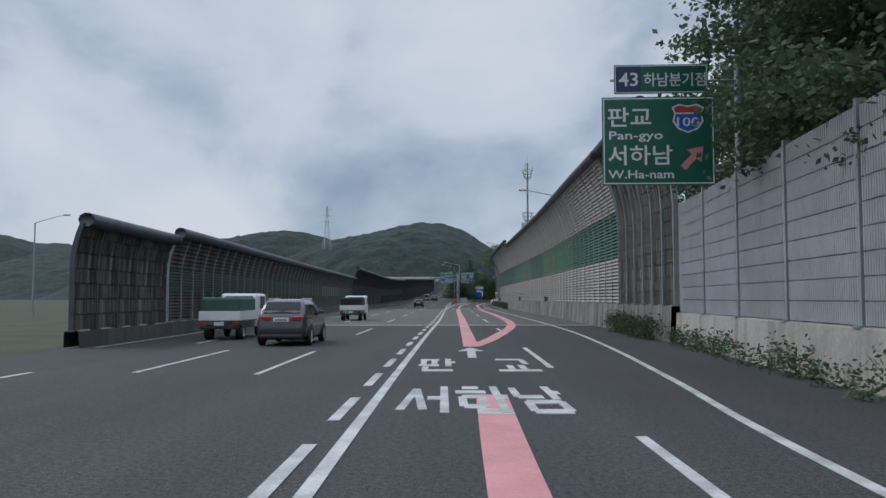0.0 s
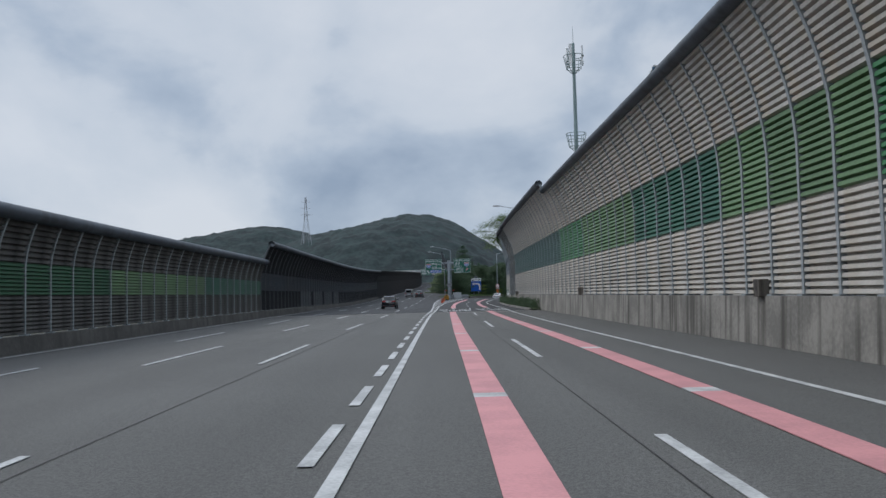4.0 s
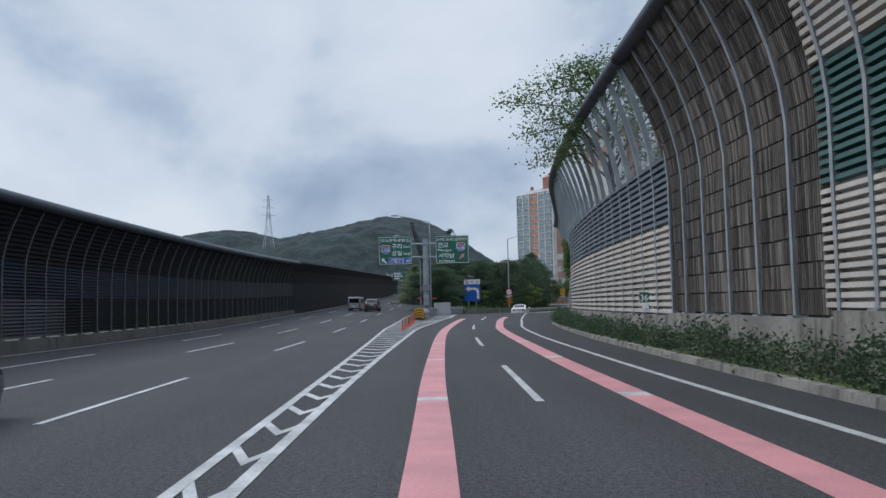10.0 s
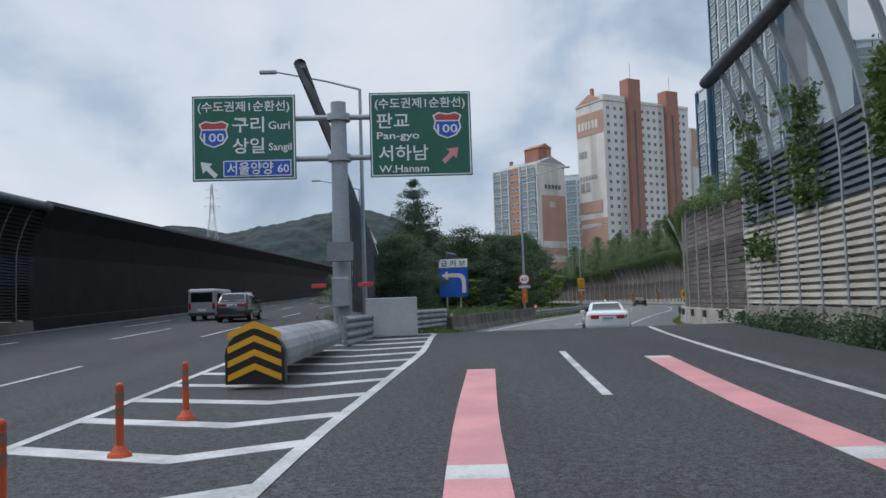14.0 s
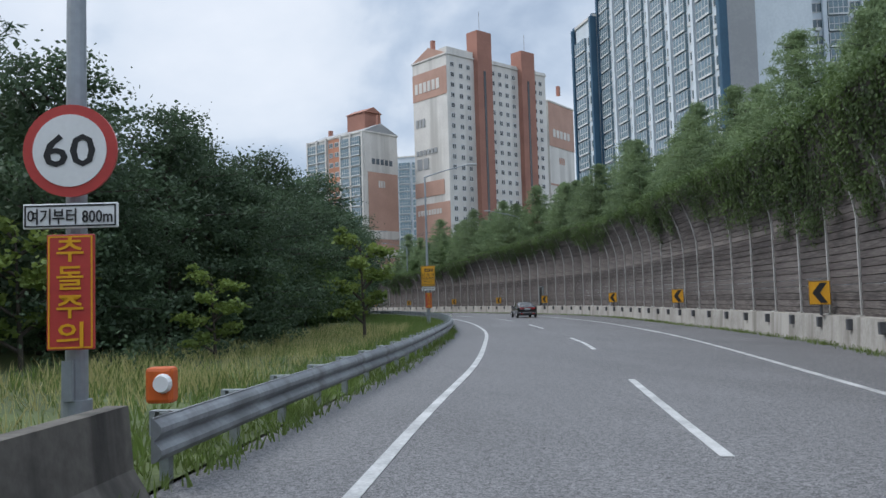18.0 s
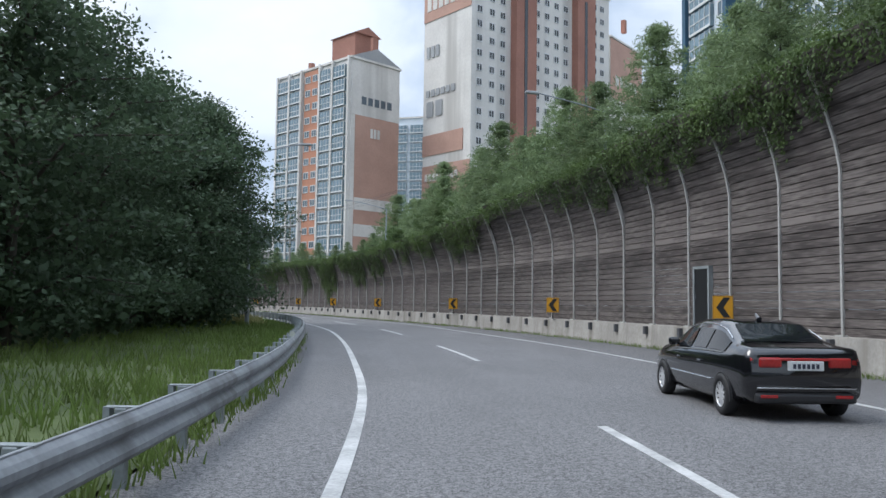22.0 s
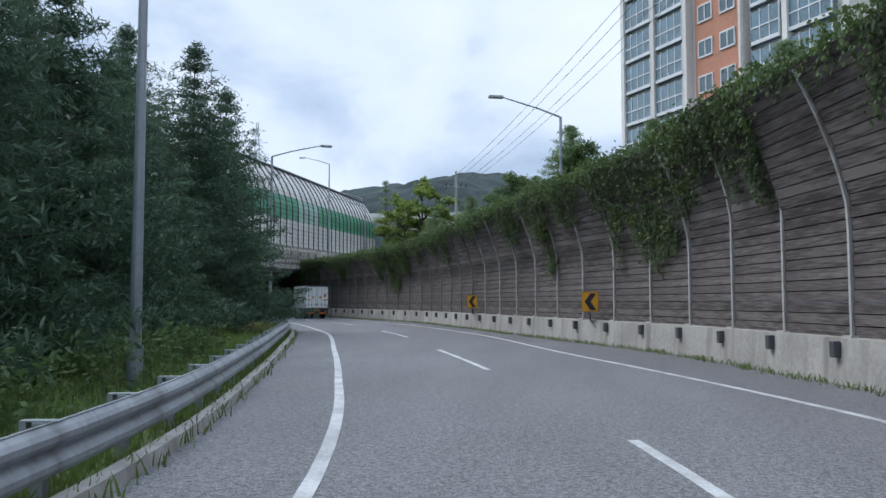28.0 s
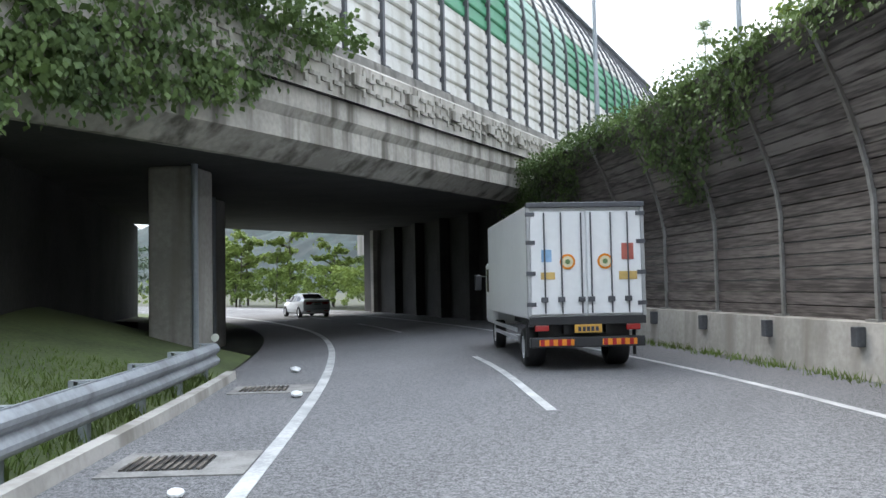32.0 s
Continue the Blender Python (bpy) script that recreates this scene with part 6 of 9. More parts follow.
def wheel(th, x, y, r, w=0.21, spokes=10):
    bm = B()
    prof = [(0.62 * r, -w / 2), (0.9 * r, -w / 2), (r, -w * 0.36), (r, w * 0.36), (0.9 * r, w / 2), (0.62 * r, w / 2)]
    seg = 28
    rings = []
    for k in range(seg):
        a = 2 * math.pi * k / seg
        rings.append([bm.verts.new((o, q * math.cos(a), q * math.sin(a))) for q, o in prof])
    for k in range(seg):
        for j in range(len(prof)):
            p, q = rings[k], rings[(k + 1) % seg]
            bm.faces.new((p[j], p[(j + 1) % 6], q[(j + 1) % 6], q[j]))
    wh = part("wheel", bm, BLACK, th, smooth=True)
    wh.location = (x, y, r)
    sx = 1 if x > 0 else -1
    bm = B()
    cyl(bm, (sx * w * 0.18, 0, 0), (sx * w * 0.25, 0, 0), 0.63 * r, 0.63 * r, 24)
    part("brake", bm, TRIM, wh)
    bm = B()
    for k in range(spokes):
        a = 2 * math.pi * k / spokes
        box(bm, sx * w * 0.25, sx * w * 0.42, -0.022, 0.022, 0.05, 0.6 * r, Matrix.Rotation(a, 4, "X"))
    cyl(bm, (sx * w * 0.25, 0, 0), (sx * w * 0.45, 0, 0), 0.2 * r, 0.17 * r, 14)
    part("rim", bm, RIM, wh)
    bm = B()
    rr = []
    for k in range(24):
        a = 2 * math.pi * k / 24
        rr.append([bm.verts.new((sx * o, q * r * math.cos(a), q * r * math.sin(a))) for q, o in ((0.58, w * 0.2), (0.66, w * 0.2), (0.66, w * 0.47), (0.58, w * 0.44))])
    for k in range(24):
        p, q = rr[k], rr[(k + 1) % 24]
        for j in range(4):
            bm.faces.new((p[j], p[(j + 1) % 4], q[(j + 1) % 4], q[j]))
    part("rim_ring", bm, RIM, wh, smooth=True)


def car(name, m, label, body, kind="sedan", L=4.55, W=1.78, H=1.44, category="car"):
    """A car that faces local +y, with its rear at y = 0 and its wheels on z = 0."""
    th = empty(name, m, label, category)
    hw = W / 2
    if kind == "sedan":
        # y, waist half width, waist height, roof half width, roof height
        st = [(0.0, 0.90, 0.84, 0.82, 0.95), (0.05, 0.95, 0.89, 0.85, 1.04), (0.16, 0.975, 0.92, 0.86, 1.065), (0.50, 0.99, 0.94, 0.82, 1.085), (0.78, 1.0, 0.93, 0.74, 1.16), (1.22, 1.0, 0.93, 0.67, 1.375), (1.65, 1.0, 0.92, 0.66, 1.43), (2.2, 1.0, 0.91, 0.66, 1.435), (2.65, 1.0, 0.90, 0.66, 1.39), (3.15, 1.0, 0.89, 0.74, 1.13), (3.45, 0.99, 0.87, 0.84, 0.965), (3.9, 0.97, 0.82, 0.84, 0.90), (4.3, 0.90, 0.72, 0.78, 0.80), (4.5, 0.78, 0.58, 0.70, 0.66), (4.55, 0.70, 0.50, 0.62, 0.56)]
        win = [(0.78, 1.55), (1.55, 2.2), (2.25, 3.05)]
    else:
        st = [(0.0, 0.84, 0.85, 0.78, 1.0), (0.06, 0.93, 0.95, 0.82, 1.08), (0.16, 0.96, 1.02, 0.82, 1.25), (0.45, 0.985, 1.04, 0.76, 1.56), (0.62, 0.99, 1.04, 0.74, 1.63), (1.2, 1.0, 1.04, 0.74, 1.67), (1.9, 1.0, 1.03, 0.74, 1.67), (2.5, 1.0, 1.01, 0.73, 1.63), (2.85, 1.0, 1.0, 0.76, 1.52), (3.4, 1.0, 0.98, 0.84, 1.12), (3.6, 0.99, 0.97, 0.86, 1.06), (4.1, 0.97, 0.93, 0.86, 1.0), (4.4, 0.90, 0.82, 0.80, 0.88), (4.55, 0.78, 0.62, 0.70, 0.70)]
        win = [(0.45, 1.15), (1.2, 2.0), (2.05, 3.0)]
    sy, sz = L / 4.55, H / (1.435 if kind == "sedan" else 1.67)
    st = [(y * sy, a * hw, b * sz, c * hw, d * sz) for y, a, b, c, d in st]

    def ring(s):
        y, a, b, c, d = s
        lo = 0.21 if y > 0.2 and y < L - 0.3 else 0.30
        half = [(0.0, lo), (a * 0.86, lo), (a * 0.965, lo + 0.1), (a, b * 0.68), (a * 0.985, b * 0.9), (a * 0.955, b), (c + (a - c) * 0.12, b + (d - b) * 0.86), (c * 0.93, d * 0.992), (c * 0.6, d), (0.0, d)]
        return [(x, y, z) for x, z in half] + [(-x, y, z) for x, z in half[-2:0:-1]]

    bm = B()
    rings = [[bm.verts.new(v) for v in ring(s)] for s in st]
    n = len(rings[0])
    for p, q in zip(rings, rings[1:]):
        for j in range(n):
            bm.faces.new((p[j], q[j], q[(j + 1) % n], p[(j + 1) % n]))
    bm.faces.new(rings[0])
    bm.faces.new(rings[-1][::-1])
    bmesh.ops.recalc_face_normals(bm, faces=bm.faces)
    part("body", bm, body, th, smooth=True)

    def sect(y):
        for p, q in zip(st, st[1:]):
            if p[0] <= y <= q[0]:
                u = (y - p[0]) / (q[0] - p[0])
                return [a + (b - a) * u for a, b in zip(p, q)]
        return st[-1]

    # side windows, just proud of the body
    for y0, y1 in win:
        for sx in (1, -1):
            bm = B()
            grid = []
            ys = np.linspace(y0 * sy + 0.03, y1 * sy - 0.03, 5)
            for y in ys:
                _, a, b, c, d = sect(y)
                col = []
                for u in (0.1, 0.45, 0.82):
                    xa, za = a * 0.955, b
                    xb, zb = c + (a - c) * 0.12, b + (d - b) * 0.86
                    col.append(bm.verts.new((sx * (xa + (xb - xa) * u + 0.012), y, za + (zb - za) * u + 0.004)))
                grid.append(col)
            for g, h in zip(grid, grid[1:]):
                for j in range(2):
                    f = (g[j], h[j], h[j + 1], g[j + 1])
                    bm.faces.new(f if sx > 0 else f[::-1])
            part("side_window", bm, CAR_GLASS, th, smooth=True)

    def screen(nm, ya, yb):
        bm = B()
        grid = []
        for y in np.linspace(ya, yb, 5):
            _, a, b, c, d = sect(y)
            grid.append([bm.verts.new((c * u * 0.86, y, d + 0.012 - 0.01 * abs(u))) for u in (-1, -0.6, 0, 0.6, 1)])
        for g, h in zip(grid, grid[1:]):
            for j in range(4):
                bm.faces.new((g[j], g[j + 1], h[j + 1], h[j]))
        part(nm, bm, CAR_GLASS, th, smooth=True)

    if kind == "sedan":
        screen("rear_window", 0.60 * sy, 1.20 * sy)
        screen("windscreen", 2.72 * sy, 3.35 * sy)
        tl = (0.86 * sz, 0.1)
    else:
        screen("rear_window", 0.10 * sy, 0.46 * sy)
        screen("windscreen", 2.88 * sy, 3.45 * sy)
        tl = (1.0 * sz, 0.1)
    for sx in (1, -1):
        bm = B()
        box(bm, sx * hw * 0.56 - 0.17, sx * hw * 0.56 + 0.17, -0.035, 0.06, tl[0] - 0.09, tl[0] + 0.06, bevel=0.03)
        box(bm, sx * hw * 0.80 - 0.07, sx * hw * 0.80 + 0.07, 0.0, 0.22, tl[0] - 0.07, tl[0] + 0.06, bevel=0.03)
        part("tail_light", bm, TAIL, th)
        bm = B()
        box(bm, sx * (hw + 0.02) - 0.1, sx * (hw + 0.02) + 0.1, L * 0.635, L * 0.635 + 0.11, H * 0.66, H * 0.66 + 0.14, bevel=0.04)
        part("mirror", bm, body, th)
        for fy in (0.175, 0.8):
            wheel(th, sx * (hw - 0.075), L * fy, 0.325 if kind == "sedan" else 0.36)
            # black disc on the body stands for the shaded hollow behind the wheel
            bm = B()
            r0 = 0.36 if kind == "sedan" else 0.41
            pts = [(L * fy + r0 * math.cos(a), (0.315 if kind == "sedan" else 0.36) + r0 * math.sin(a)) for a in np.linspace(-0.35, math.pi + 0.35, 15)]
            v1 = [bm.verts.new((sx * (hw - 0.04), y, max(0.24, z))) for y, z in pts]
            v2 = [bm.verts.new((sx * (hw + 0.004), y, max(0.24, z))) for y, z in pts]
            for j in range(14):
                bm.faces.new((v1[j], v1[j + 1], v2[j + 1], v2[j]))
            bm.faces.new(v2 if sx > 0 else v2[::-1])
            part("wheel_arch", bm, TRIM, th)
        for yy in (0.36, 0.58):
            bm = B()
            box(bm, sx * hw * 1.0 - 0.02, sx * hw * 1.0 + 0.02, L * yy, L * yy + 0.19, H * 0.52, H * 0.52 + 0.03, bevel=0.008)
            part("door_handle", bm, body, th)
    bm = B()
    box(bm, -0.27, 0.27, -0.045, -0.0, tl[0] - 0.13, tl[0] + 0.01, bevel=0.008)
    pl = part("number_plate", bm, PLATE, th)
    for k in range(6):
        bm = B()
        box(bm, -0.2 + 0.07 * k, -0.155 + 0.07 * k, -0.052, -0.044, tl[0] - 0.1, tl[0] - 0.03)
        part("plate_bar", bm, INK, pl)
    bm = B()
    box(bm, -hw * 0.82, hw * 0.82, -0.05, 0.12, 0.28, 0.44, bevel=0.05)
    part("bumper", bm, TRIM if kind != "sedan" or body is CAR_BLACK else body, th)
    for sx in (1, -1):
        bm = B()
        box(bm, sx * hw * 0.6 - 0.13, sx * hw * 0.6 + 0.13, -0.06, -0.03, 0.36, 0.41, bevel=0.01)
        part("reflector", bm, TAIL, th)
    if kind == "sedan":
        bm = B()
        box(bm, -hw * 0.50, hw * 0.50, -0.03, 0.03, tl[0] + 0.015, tl[0] + 0.055, bevel=0.01)
        part("lamp_strip", bm, TAIL, th, "thin red lamp strip across the boot lid")
        bm = B()
        box(bm, -hw * 0.80, hw * 0.80, -0.058, -0.02, 0.50, 0.52, bevel=0.006)
        part("bumper_trim", bm, CHROME, th, "thin bright strip along the bumper")
        bm = B()
        cyl(bm, (0, 1.5 * sy, H), (0, 1.62 * sy, H + 0.09), 0.05, 0.02, 8)
        part("aerial", bm, body, th)
        for sx in (1, -1):
            bm = B()
            ys = np.linspace(0.85 * sy, 3.0 * sy, 8)
            for y0, y1 in zip(ys, ys[1:]):
                _, a0, b0, c0, d0 = sect(y0)
                _, a1, b1, c1, d1 = sect(y1)
                cyl(bm, (sx * a0 * 0.962, y0, b0 + 0.012), (sx * a1 * 0.962, y1, b1 + 0.012), 0.011, 0.011, 6)
                cyl(bm, (sx * (c0 + (a0 - c0) * 0.14), y0, b0 + (d0 - b0) * 0.84), (sx * (c1 + (a1 - c1) * 0.14), y1, b1 + (d1 - b1) * 0.84), 0.010, 0.010, 6)
            part("window_trim", bm, CHROME, th, "bright metal trim round the side windows")
            bm = B()
            box(bm, sx * hw - 0.012, sx * hw + 0.012, L * 0.27, L * 0.70, H * 0.345, H * 0.345 + 0.022, bevel=0.006)
            part("side_moulding", bm, CHROME, th)
    if kind == "suv":
        for sx in (1, -1):
            bm = B()
            box(bm, sx * hw * 0.66 - 0.02, sx * hw * 0.66 + 0.02, 0.7 * sy, 2.6 * sy, H - 0.045, H + 0.03, bevel=0.012)
            part("roof_rail", bm, RIM, th)
    return th


def box_truck(m):
    th = empty("box_truck", m, "white box truck with closed rear doors and stickers", "truck")
    W, L, z0_, z1 = 2.3, 6.3, 1.02, 3.24
    hw = W / 2
    bm = B()
    box(bm, -hw, hw, 0.05, L, z0_, z1, bevel=0.03)
    part("cargo_box", bm, WHITE, th, "white ribbed cargo body")
    for x0, x1 in ((-hw + 0.06, -0.02), (0.02, hw - 0.06)):
        bm = B()
        box(bm, x0, x1, -0.01, 0.06, z0_ + 0.08, z1 - 0.14, bevel=0.012)
        d = part("door", bm, WHITE, th)
        for q in (0.25, 0.56, 0.93) if x0 < 0 else (0.07, 0.44, 0.75):
            bm = B()
            x = x0 + (x1 - x0) * q
            cyl(bm, (x, -0.045, z0_ + 0.1), (x, -0.045, z1 - 0.16), 0.016, 0.016, 8)
            part("lock_bar", bm, POST_DARK, d)
            bm = B()
            box(bm, x - 0.08, x + 0.05, -0.08, -0.02, z0_ + 0.32, z0_ + 0.42, bevel=0.01)
            part("handle", bm, POST_DARK, d)
        for z in (1.3, 1.9, 2.5, 3.05):
            bm = B()
            xx = x0 if x0 < -0.5 else x1
            box(bm, xx - 0.09, xx + 0.09, -0.03, 0.0, z - 0.04, z + 0.04)
            part("hinge", bm, POST_DARK, d)
    for x in (-0.37, 0.37):
        for r, mt, dy in ((0.15, AMBER, 0.0), (0.11, surf("sticker_cream", (0.66, 0.6, 0.4), rough=0.5), 0.006), (0.05, surf("sticker_green", (0.12, 0.2, 0.08), rough=0.5), 0.012)):
            bm = B()
            cyl(bm, (x, -0.016 - dy, 2.12), (x, -0.03 - dy, 2.12), r, r, 24)
            part("sticker", bm, mt, th)
    sb, sr, so = surf("sticker_blue", (0.25, 0.42, 0.62), rough=0.5), surf("sticker_red", (0.42, 0.12, 0.09), rough=0.5), surf("sticker_tan", (0.55, 0.38, 0.13), rough=0.5)
    for x, z, w, h, mt in ((-0.78, 2.12, 0.2, 0.24, sb), (-0.76, 1.78, 0.28, 0.14, so), (0.82, 2.15, 0.24, 0.32, sr), (0.82, 1.76, 0.36, 0.16, so)):
        bm = B()
        box(bm, x - w / 2, x + w / 2, -0.024, -0.012, z, z + h, bevel=0.005)
        part("sticker", bm, mt, th)
    for x in (-hw + 0.02, hw - 0.02):
        bm = B()
        box(bm, x - 0.035, x + 0.035, -0.02, 0.07, z0_, z1, bevel=0.01)
        part("corner_post", bm, surf("aluminium_trim", (0.5, 0.51, 0.52), rough=0.4, metal=0.6), th)
    bm = B()
    box(bm, -hw - 0.02, hw + 0.02, -0.05, 0.08, z1 - 0.06, z1 + 0.04, bevel=0.015)
    part("top_rail", bm, POST_DARK, th)
    bm = B()
    box(bm, -hw, hw, -0.04, 0.1, z0_ - 0.12, z0_ + 0.04, bevel=0.01)
    part("sill", bm, TRIM, th)
    bm = B()
    for x in (-0.45, 0.38):
        box(bm, x, x + 0.09, 0.1, L + 1.4, 0.72, 0.95)
    box(bm, -0.9, 0.9, 0.3, 0.42, 0.6, 0.95)
    part("chassis", bm, TRIM, th)
    bm = B()
    box(bm, -hw + 0.02, hw - 0.02, -0.02, 0.12, 0.46, 0.66, bevel=0.02)
    part("rear_bumper", bm, TRIM, th, "dark rear underrun bar")
    for x in (-0.62, 0.62):
        bm = B()
        box(bm, x - 0.34, x + 0.34, -0.035, -0.02, 0.5, 0.62)
        b = part("reflector", bm, AMBER, th, "orange and red striped reflector")
        for k in range(4):
            bm = B()
            box(bm, x - 0.32 + 0.17 * k, x - 0.24 + 0.17 * k, -0.042, -0.034, 0.5, 0.62)
            part("stripe", bm, TAIL, b)
        bm = B()
        box(bm, x * 1.45 - 0.14, x * 1.45 + 0.14, -0.03, 0.05, 0.78, 0.9, bevel=0.02)
        part("tail_light", bm, TAIL, th)
    bm = B()
    box(bm, -0.27, 0.27, -0.05, -0.03, 0.74, 0.9, bevel=0.01)
    pl = part("number_plate", bm, surf("amber_plate", (0.6, 0.34, 0.06), rough=0.4), th)
    for k in range(5):
        bm = B()
        box(bm, -0.2 + 0.085 * k, -0.14 + 0.085 * k, -0.056, -0.049, 0.77, 0.86)
        part("plate_bar", bm, INK, pl)
    for x in (-hw + 0.28, hw - 0.28):
        wheel(th, x, 1.25, 0.40, 0.42, 6)
        wheel(th, x * 0.97, 5.6 + 1.0, 0.40, 0.26, 6)
    for x in (-hw + 0.06, hw - 0.06):
        bm = B()
        box(bm, x - 0.015, x + 0.015, 1.9, 5.6, 0.5, 0.58)
        box(bm, x - 0.015, x + 0.015, 1.9, 5.6, 0.68, 0.76)
        part("side_guard", bm, RIM, th)
        bm = B()
        box(bm, x - 0.02, x + 0.02, 0.55, 0.65, 0.25, 0.95)
        part("mudflap", bm, BLACK, th)
    bm = B()
    box(bm, -1.02, 1.02, L + 0.12, L + 1.85, 0.62, 2.35, bevel=0.12)
    cab = part("cab", bm, WHITE, th)
    for sx in (1, -1):
        bm = B()
        box(bm, sx * 1.02 - 0.01, sx * 1.02 + 0.01, L + 0.65, L + 1.5, 1.5, 2.15, bevel=0.005)
        part("side_window", bm, CAR_GLASS, cab)
        bm = B()
        box(bm, sx * 1.27 - 0.1, sx * 1.27 + 0.1, L + 1.5, L + 1.6, 1.55, 2.0, bevel=0.03)
        part("mirror", bm, TRIM, cab)
        bm = B()
        cyl(bm, (sx * 1.0, L + 1.6, 1.95), (sx * 1.27, L + 1.58, 1.95), 0.02, 0.02, 8)
        part("mirror_arm", bm, TRIM, cab)
    return th


def small_truck(m, label, cover, mat):
    th = empty("small_truck", m, label, "truck")
    bm = B()
    box(bm, -0.82, 0.82, 0.0, 3.0, 0.78, 0.86)
    part("bed", bm, TRIM, th)
    for x0, x1, y0, y1 in ((-0.84, -0.80, 0, 3.0), (0.80, 0.84, 0, 3.0), (-0.84, 0.84, -0.03, 0.02), (-0.84, 0.84, 2.98, 3.02)):
        bm = B()
        box(bm, x0, x1, y0, y1, 0.8, 1.18, bevel=0.012)
        part("side_board", bm, WHITE, th)
    bm = B()
    box(bm, -0.78, 0.78, 0.1, 2.9, 0.87, 1.75 if cover else 1.25, bevel=0.1)
    part("load", bm, mat, th, "dark covered load")
    bm = B()
    box(bm, -0.84, 0.84, 3.08, 4.75, 0.45, 1.92, bevel=0.14)
    cab = part("cab", bm, WHITE, th)
    bm = B()
    box(bm, -0.62, 0.62, 3.065, 3.085, 1.35, 1.8, bevel=0.01)
    part("rear_window", bm, CAR_GLASS, cab)
    for sx in (1, -1):
        bm = B()
        box(bm, sx * 0.84 - 0.008, sx * 0.84 + 0.008, 3.5, 4.4, 1.25, 1.8)
        part("side_window", bm, CAR_GLASS, cab)
        wheel(th, sx * 0.66, 0.85, 0.30, 0.3, 6)
        wheel(th, sx * 0.70, 3.75, 0.31, 0.2, 6)
        bm = B()
        box(bm, sx * 0.68 - 0.12, sx * 0.68 + 0.12, -0.06, -0.02, 0.6, 0.74, bevel=0.01)
        part("tail_light", bm, TAIL, th)
    bm = B()
    box(bm, -0.8, 0.8, -0.04, 0.1, 0.45, 0.56, bevel=0.02)
    part("rear_bumper", bm, TRIM, th)
    bm = B()
    box(bm, -0.2, 0.2, -0.07, -0.03, 0.6, 0.74)
    part("number_plate", bm, PLATE, th)
    return th


def van(name, m, label, mat, L=4.6, W=1.7, H=1.95, category="van", rows=1):
    th = empty(name, m, label, category)
    bm = B()
    box(bm, -W / 2, W / 2, 0, L, 0.3, H, bevel=0.16)
    part("body", bm, mat, th, smooth=False)
    bm = B()
    box(bm, -W * 0.38, W * 0.38, -0.012, 0.02, H * 0.58, H * 0.88, bevel=0.006)
    part("rear_window", bm, CAR_GLASS, th)
    for sx in (1, -1):
        for k in range(3):
            bm = B()
            y0 = L * (0.08 + 0.28 * k)
            box(bm, sx * W / 2 - 0.012, sx * W / 2 + 0.012, y0, y0 + L * 0.24, H * 0.58, H * 0.86, bevel=0.005)
            part("side_window", bm, CAR_GLASS, th)
        bm = B()
        box(bm, sx * W * 0.42 - 0.07, sx * W * 0.42 + 0.07, -0.03, 0.02, H * 0.36, H * 0.55, bevel=0.01)
        part("tail_light", bm, TAIL, th)
        for fy in (0.2, 0.8):
            wheel(th, sx * (W / 2 - 0.12), L * fy, 0.32 if L < 6 else 0.48, 0.22, 6)
    bm = B()
    box(bm, -W * 0.45, W * 0.45, -0.06, 0.08, 0.32, 0.5, bevel=0.02)
    part("bumper", bm, TRIM, th)
    bm = B()
    box(bm, -0.25, 0.25, -0.035, 0.0, H * 0.3, H * 0.38)
    part("number_plate", bm, PLATE, th)
    return th


box_truck(pose(18.55, 505.6, 0.01, 0, 0, 29))
car("sedan", pose(48.6, 338.4, 0.01, 0, 0, -12.5), "black four-door saloon in the outer lane", CAR_BLACK, "sedan", 4.9, 1.88, 1.5)
car("sedan", pose(-4.6, 530.6, 0.01, 0, 0, 52), "white four-door saloon in the shade beyond the bridge", CAR_WHITE)
car("sedan", pose(14.75, 238.9, 0.01, 0, 0, -13), "white saloon with alloy wheels in the outer lane", CAR_WHITE, "sedan", 4.8, 1.84, 1.46)
car("suv", pose(-5.75, 29.2, 0, 0, 0, -0.8), "grey metallic sport utility car on the motorway", CAR_GREY, "suv", 4.6, 1.86, 1.68)
car("suv", pose(-4.65, 155.6, 0, 0, 0, -1), "small black crossover with a white roof edge", CAR_BLACK, "suv", 4.15, 1.77, 1.57)
car("suv", pose(-2.7, 253, high(253), 0, 0, -2), "dark grey sport utility car on the carriageway", CAR_GREY, "suv", 4.6, 1.86, 1.68)
van("van", pose(-5.2, 257, high(257), 0, 0, -2), "silver grey minibus on the carriageway", surf("silver_paint", (0.32, 0.33, 0.34), rough=0.35, metal=0.4))
small_truck(pose(-9.15, 33.6, 0, 0, 0, -0.8), "small white pickup truck with a green covered load", True, surf("green_tarpaulin", (0.06, 0.12, 0.10), rough=0.8))
small_truck(pose(-7.05, 62.7, 0, 0, 0, -0.8), "small dark pickup truck with a black load", True, BLACK)
van("bus", pose(4.2, 405, high(405), 0, 0, -1), "red coach far along the carriageway", surf("red_coach_paint", (0.42, 0.05, 0.045), rough=0.35), 11.0, 2.5, 3.3, "bus")


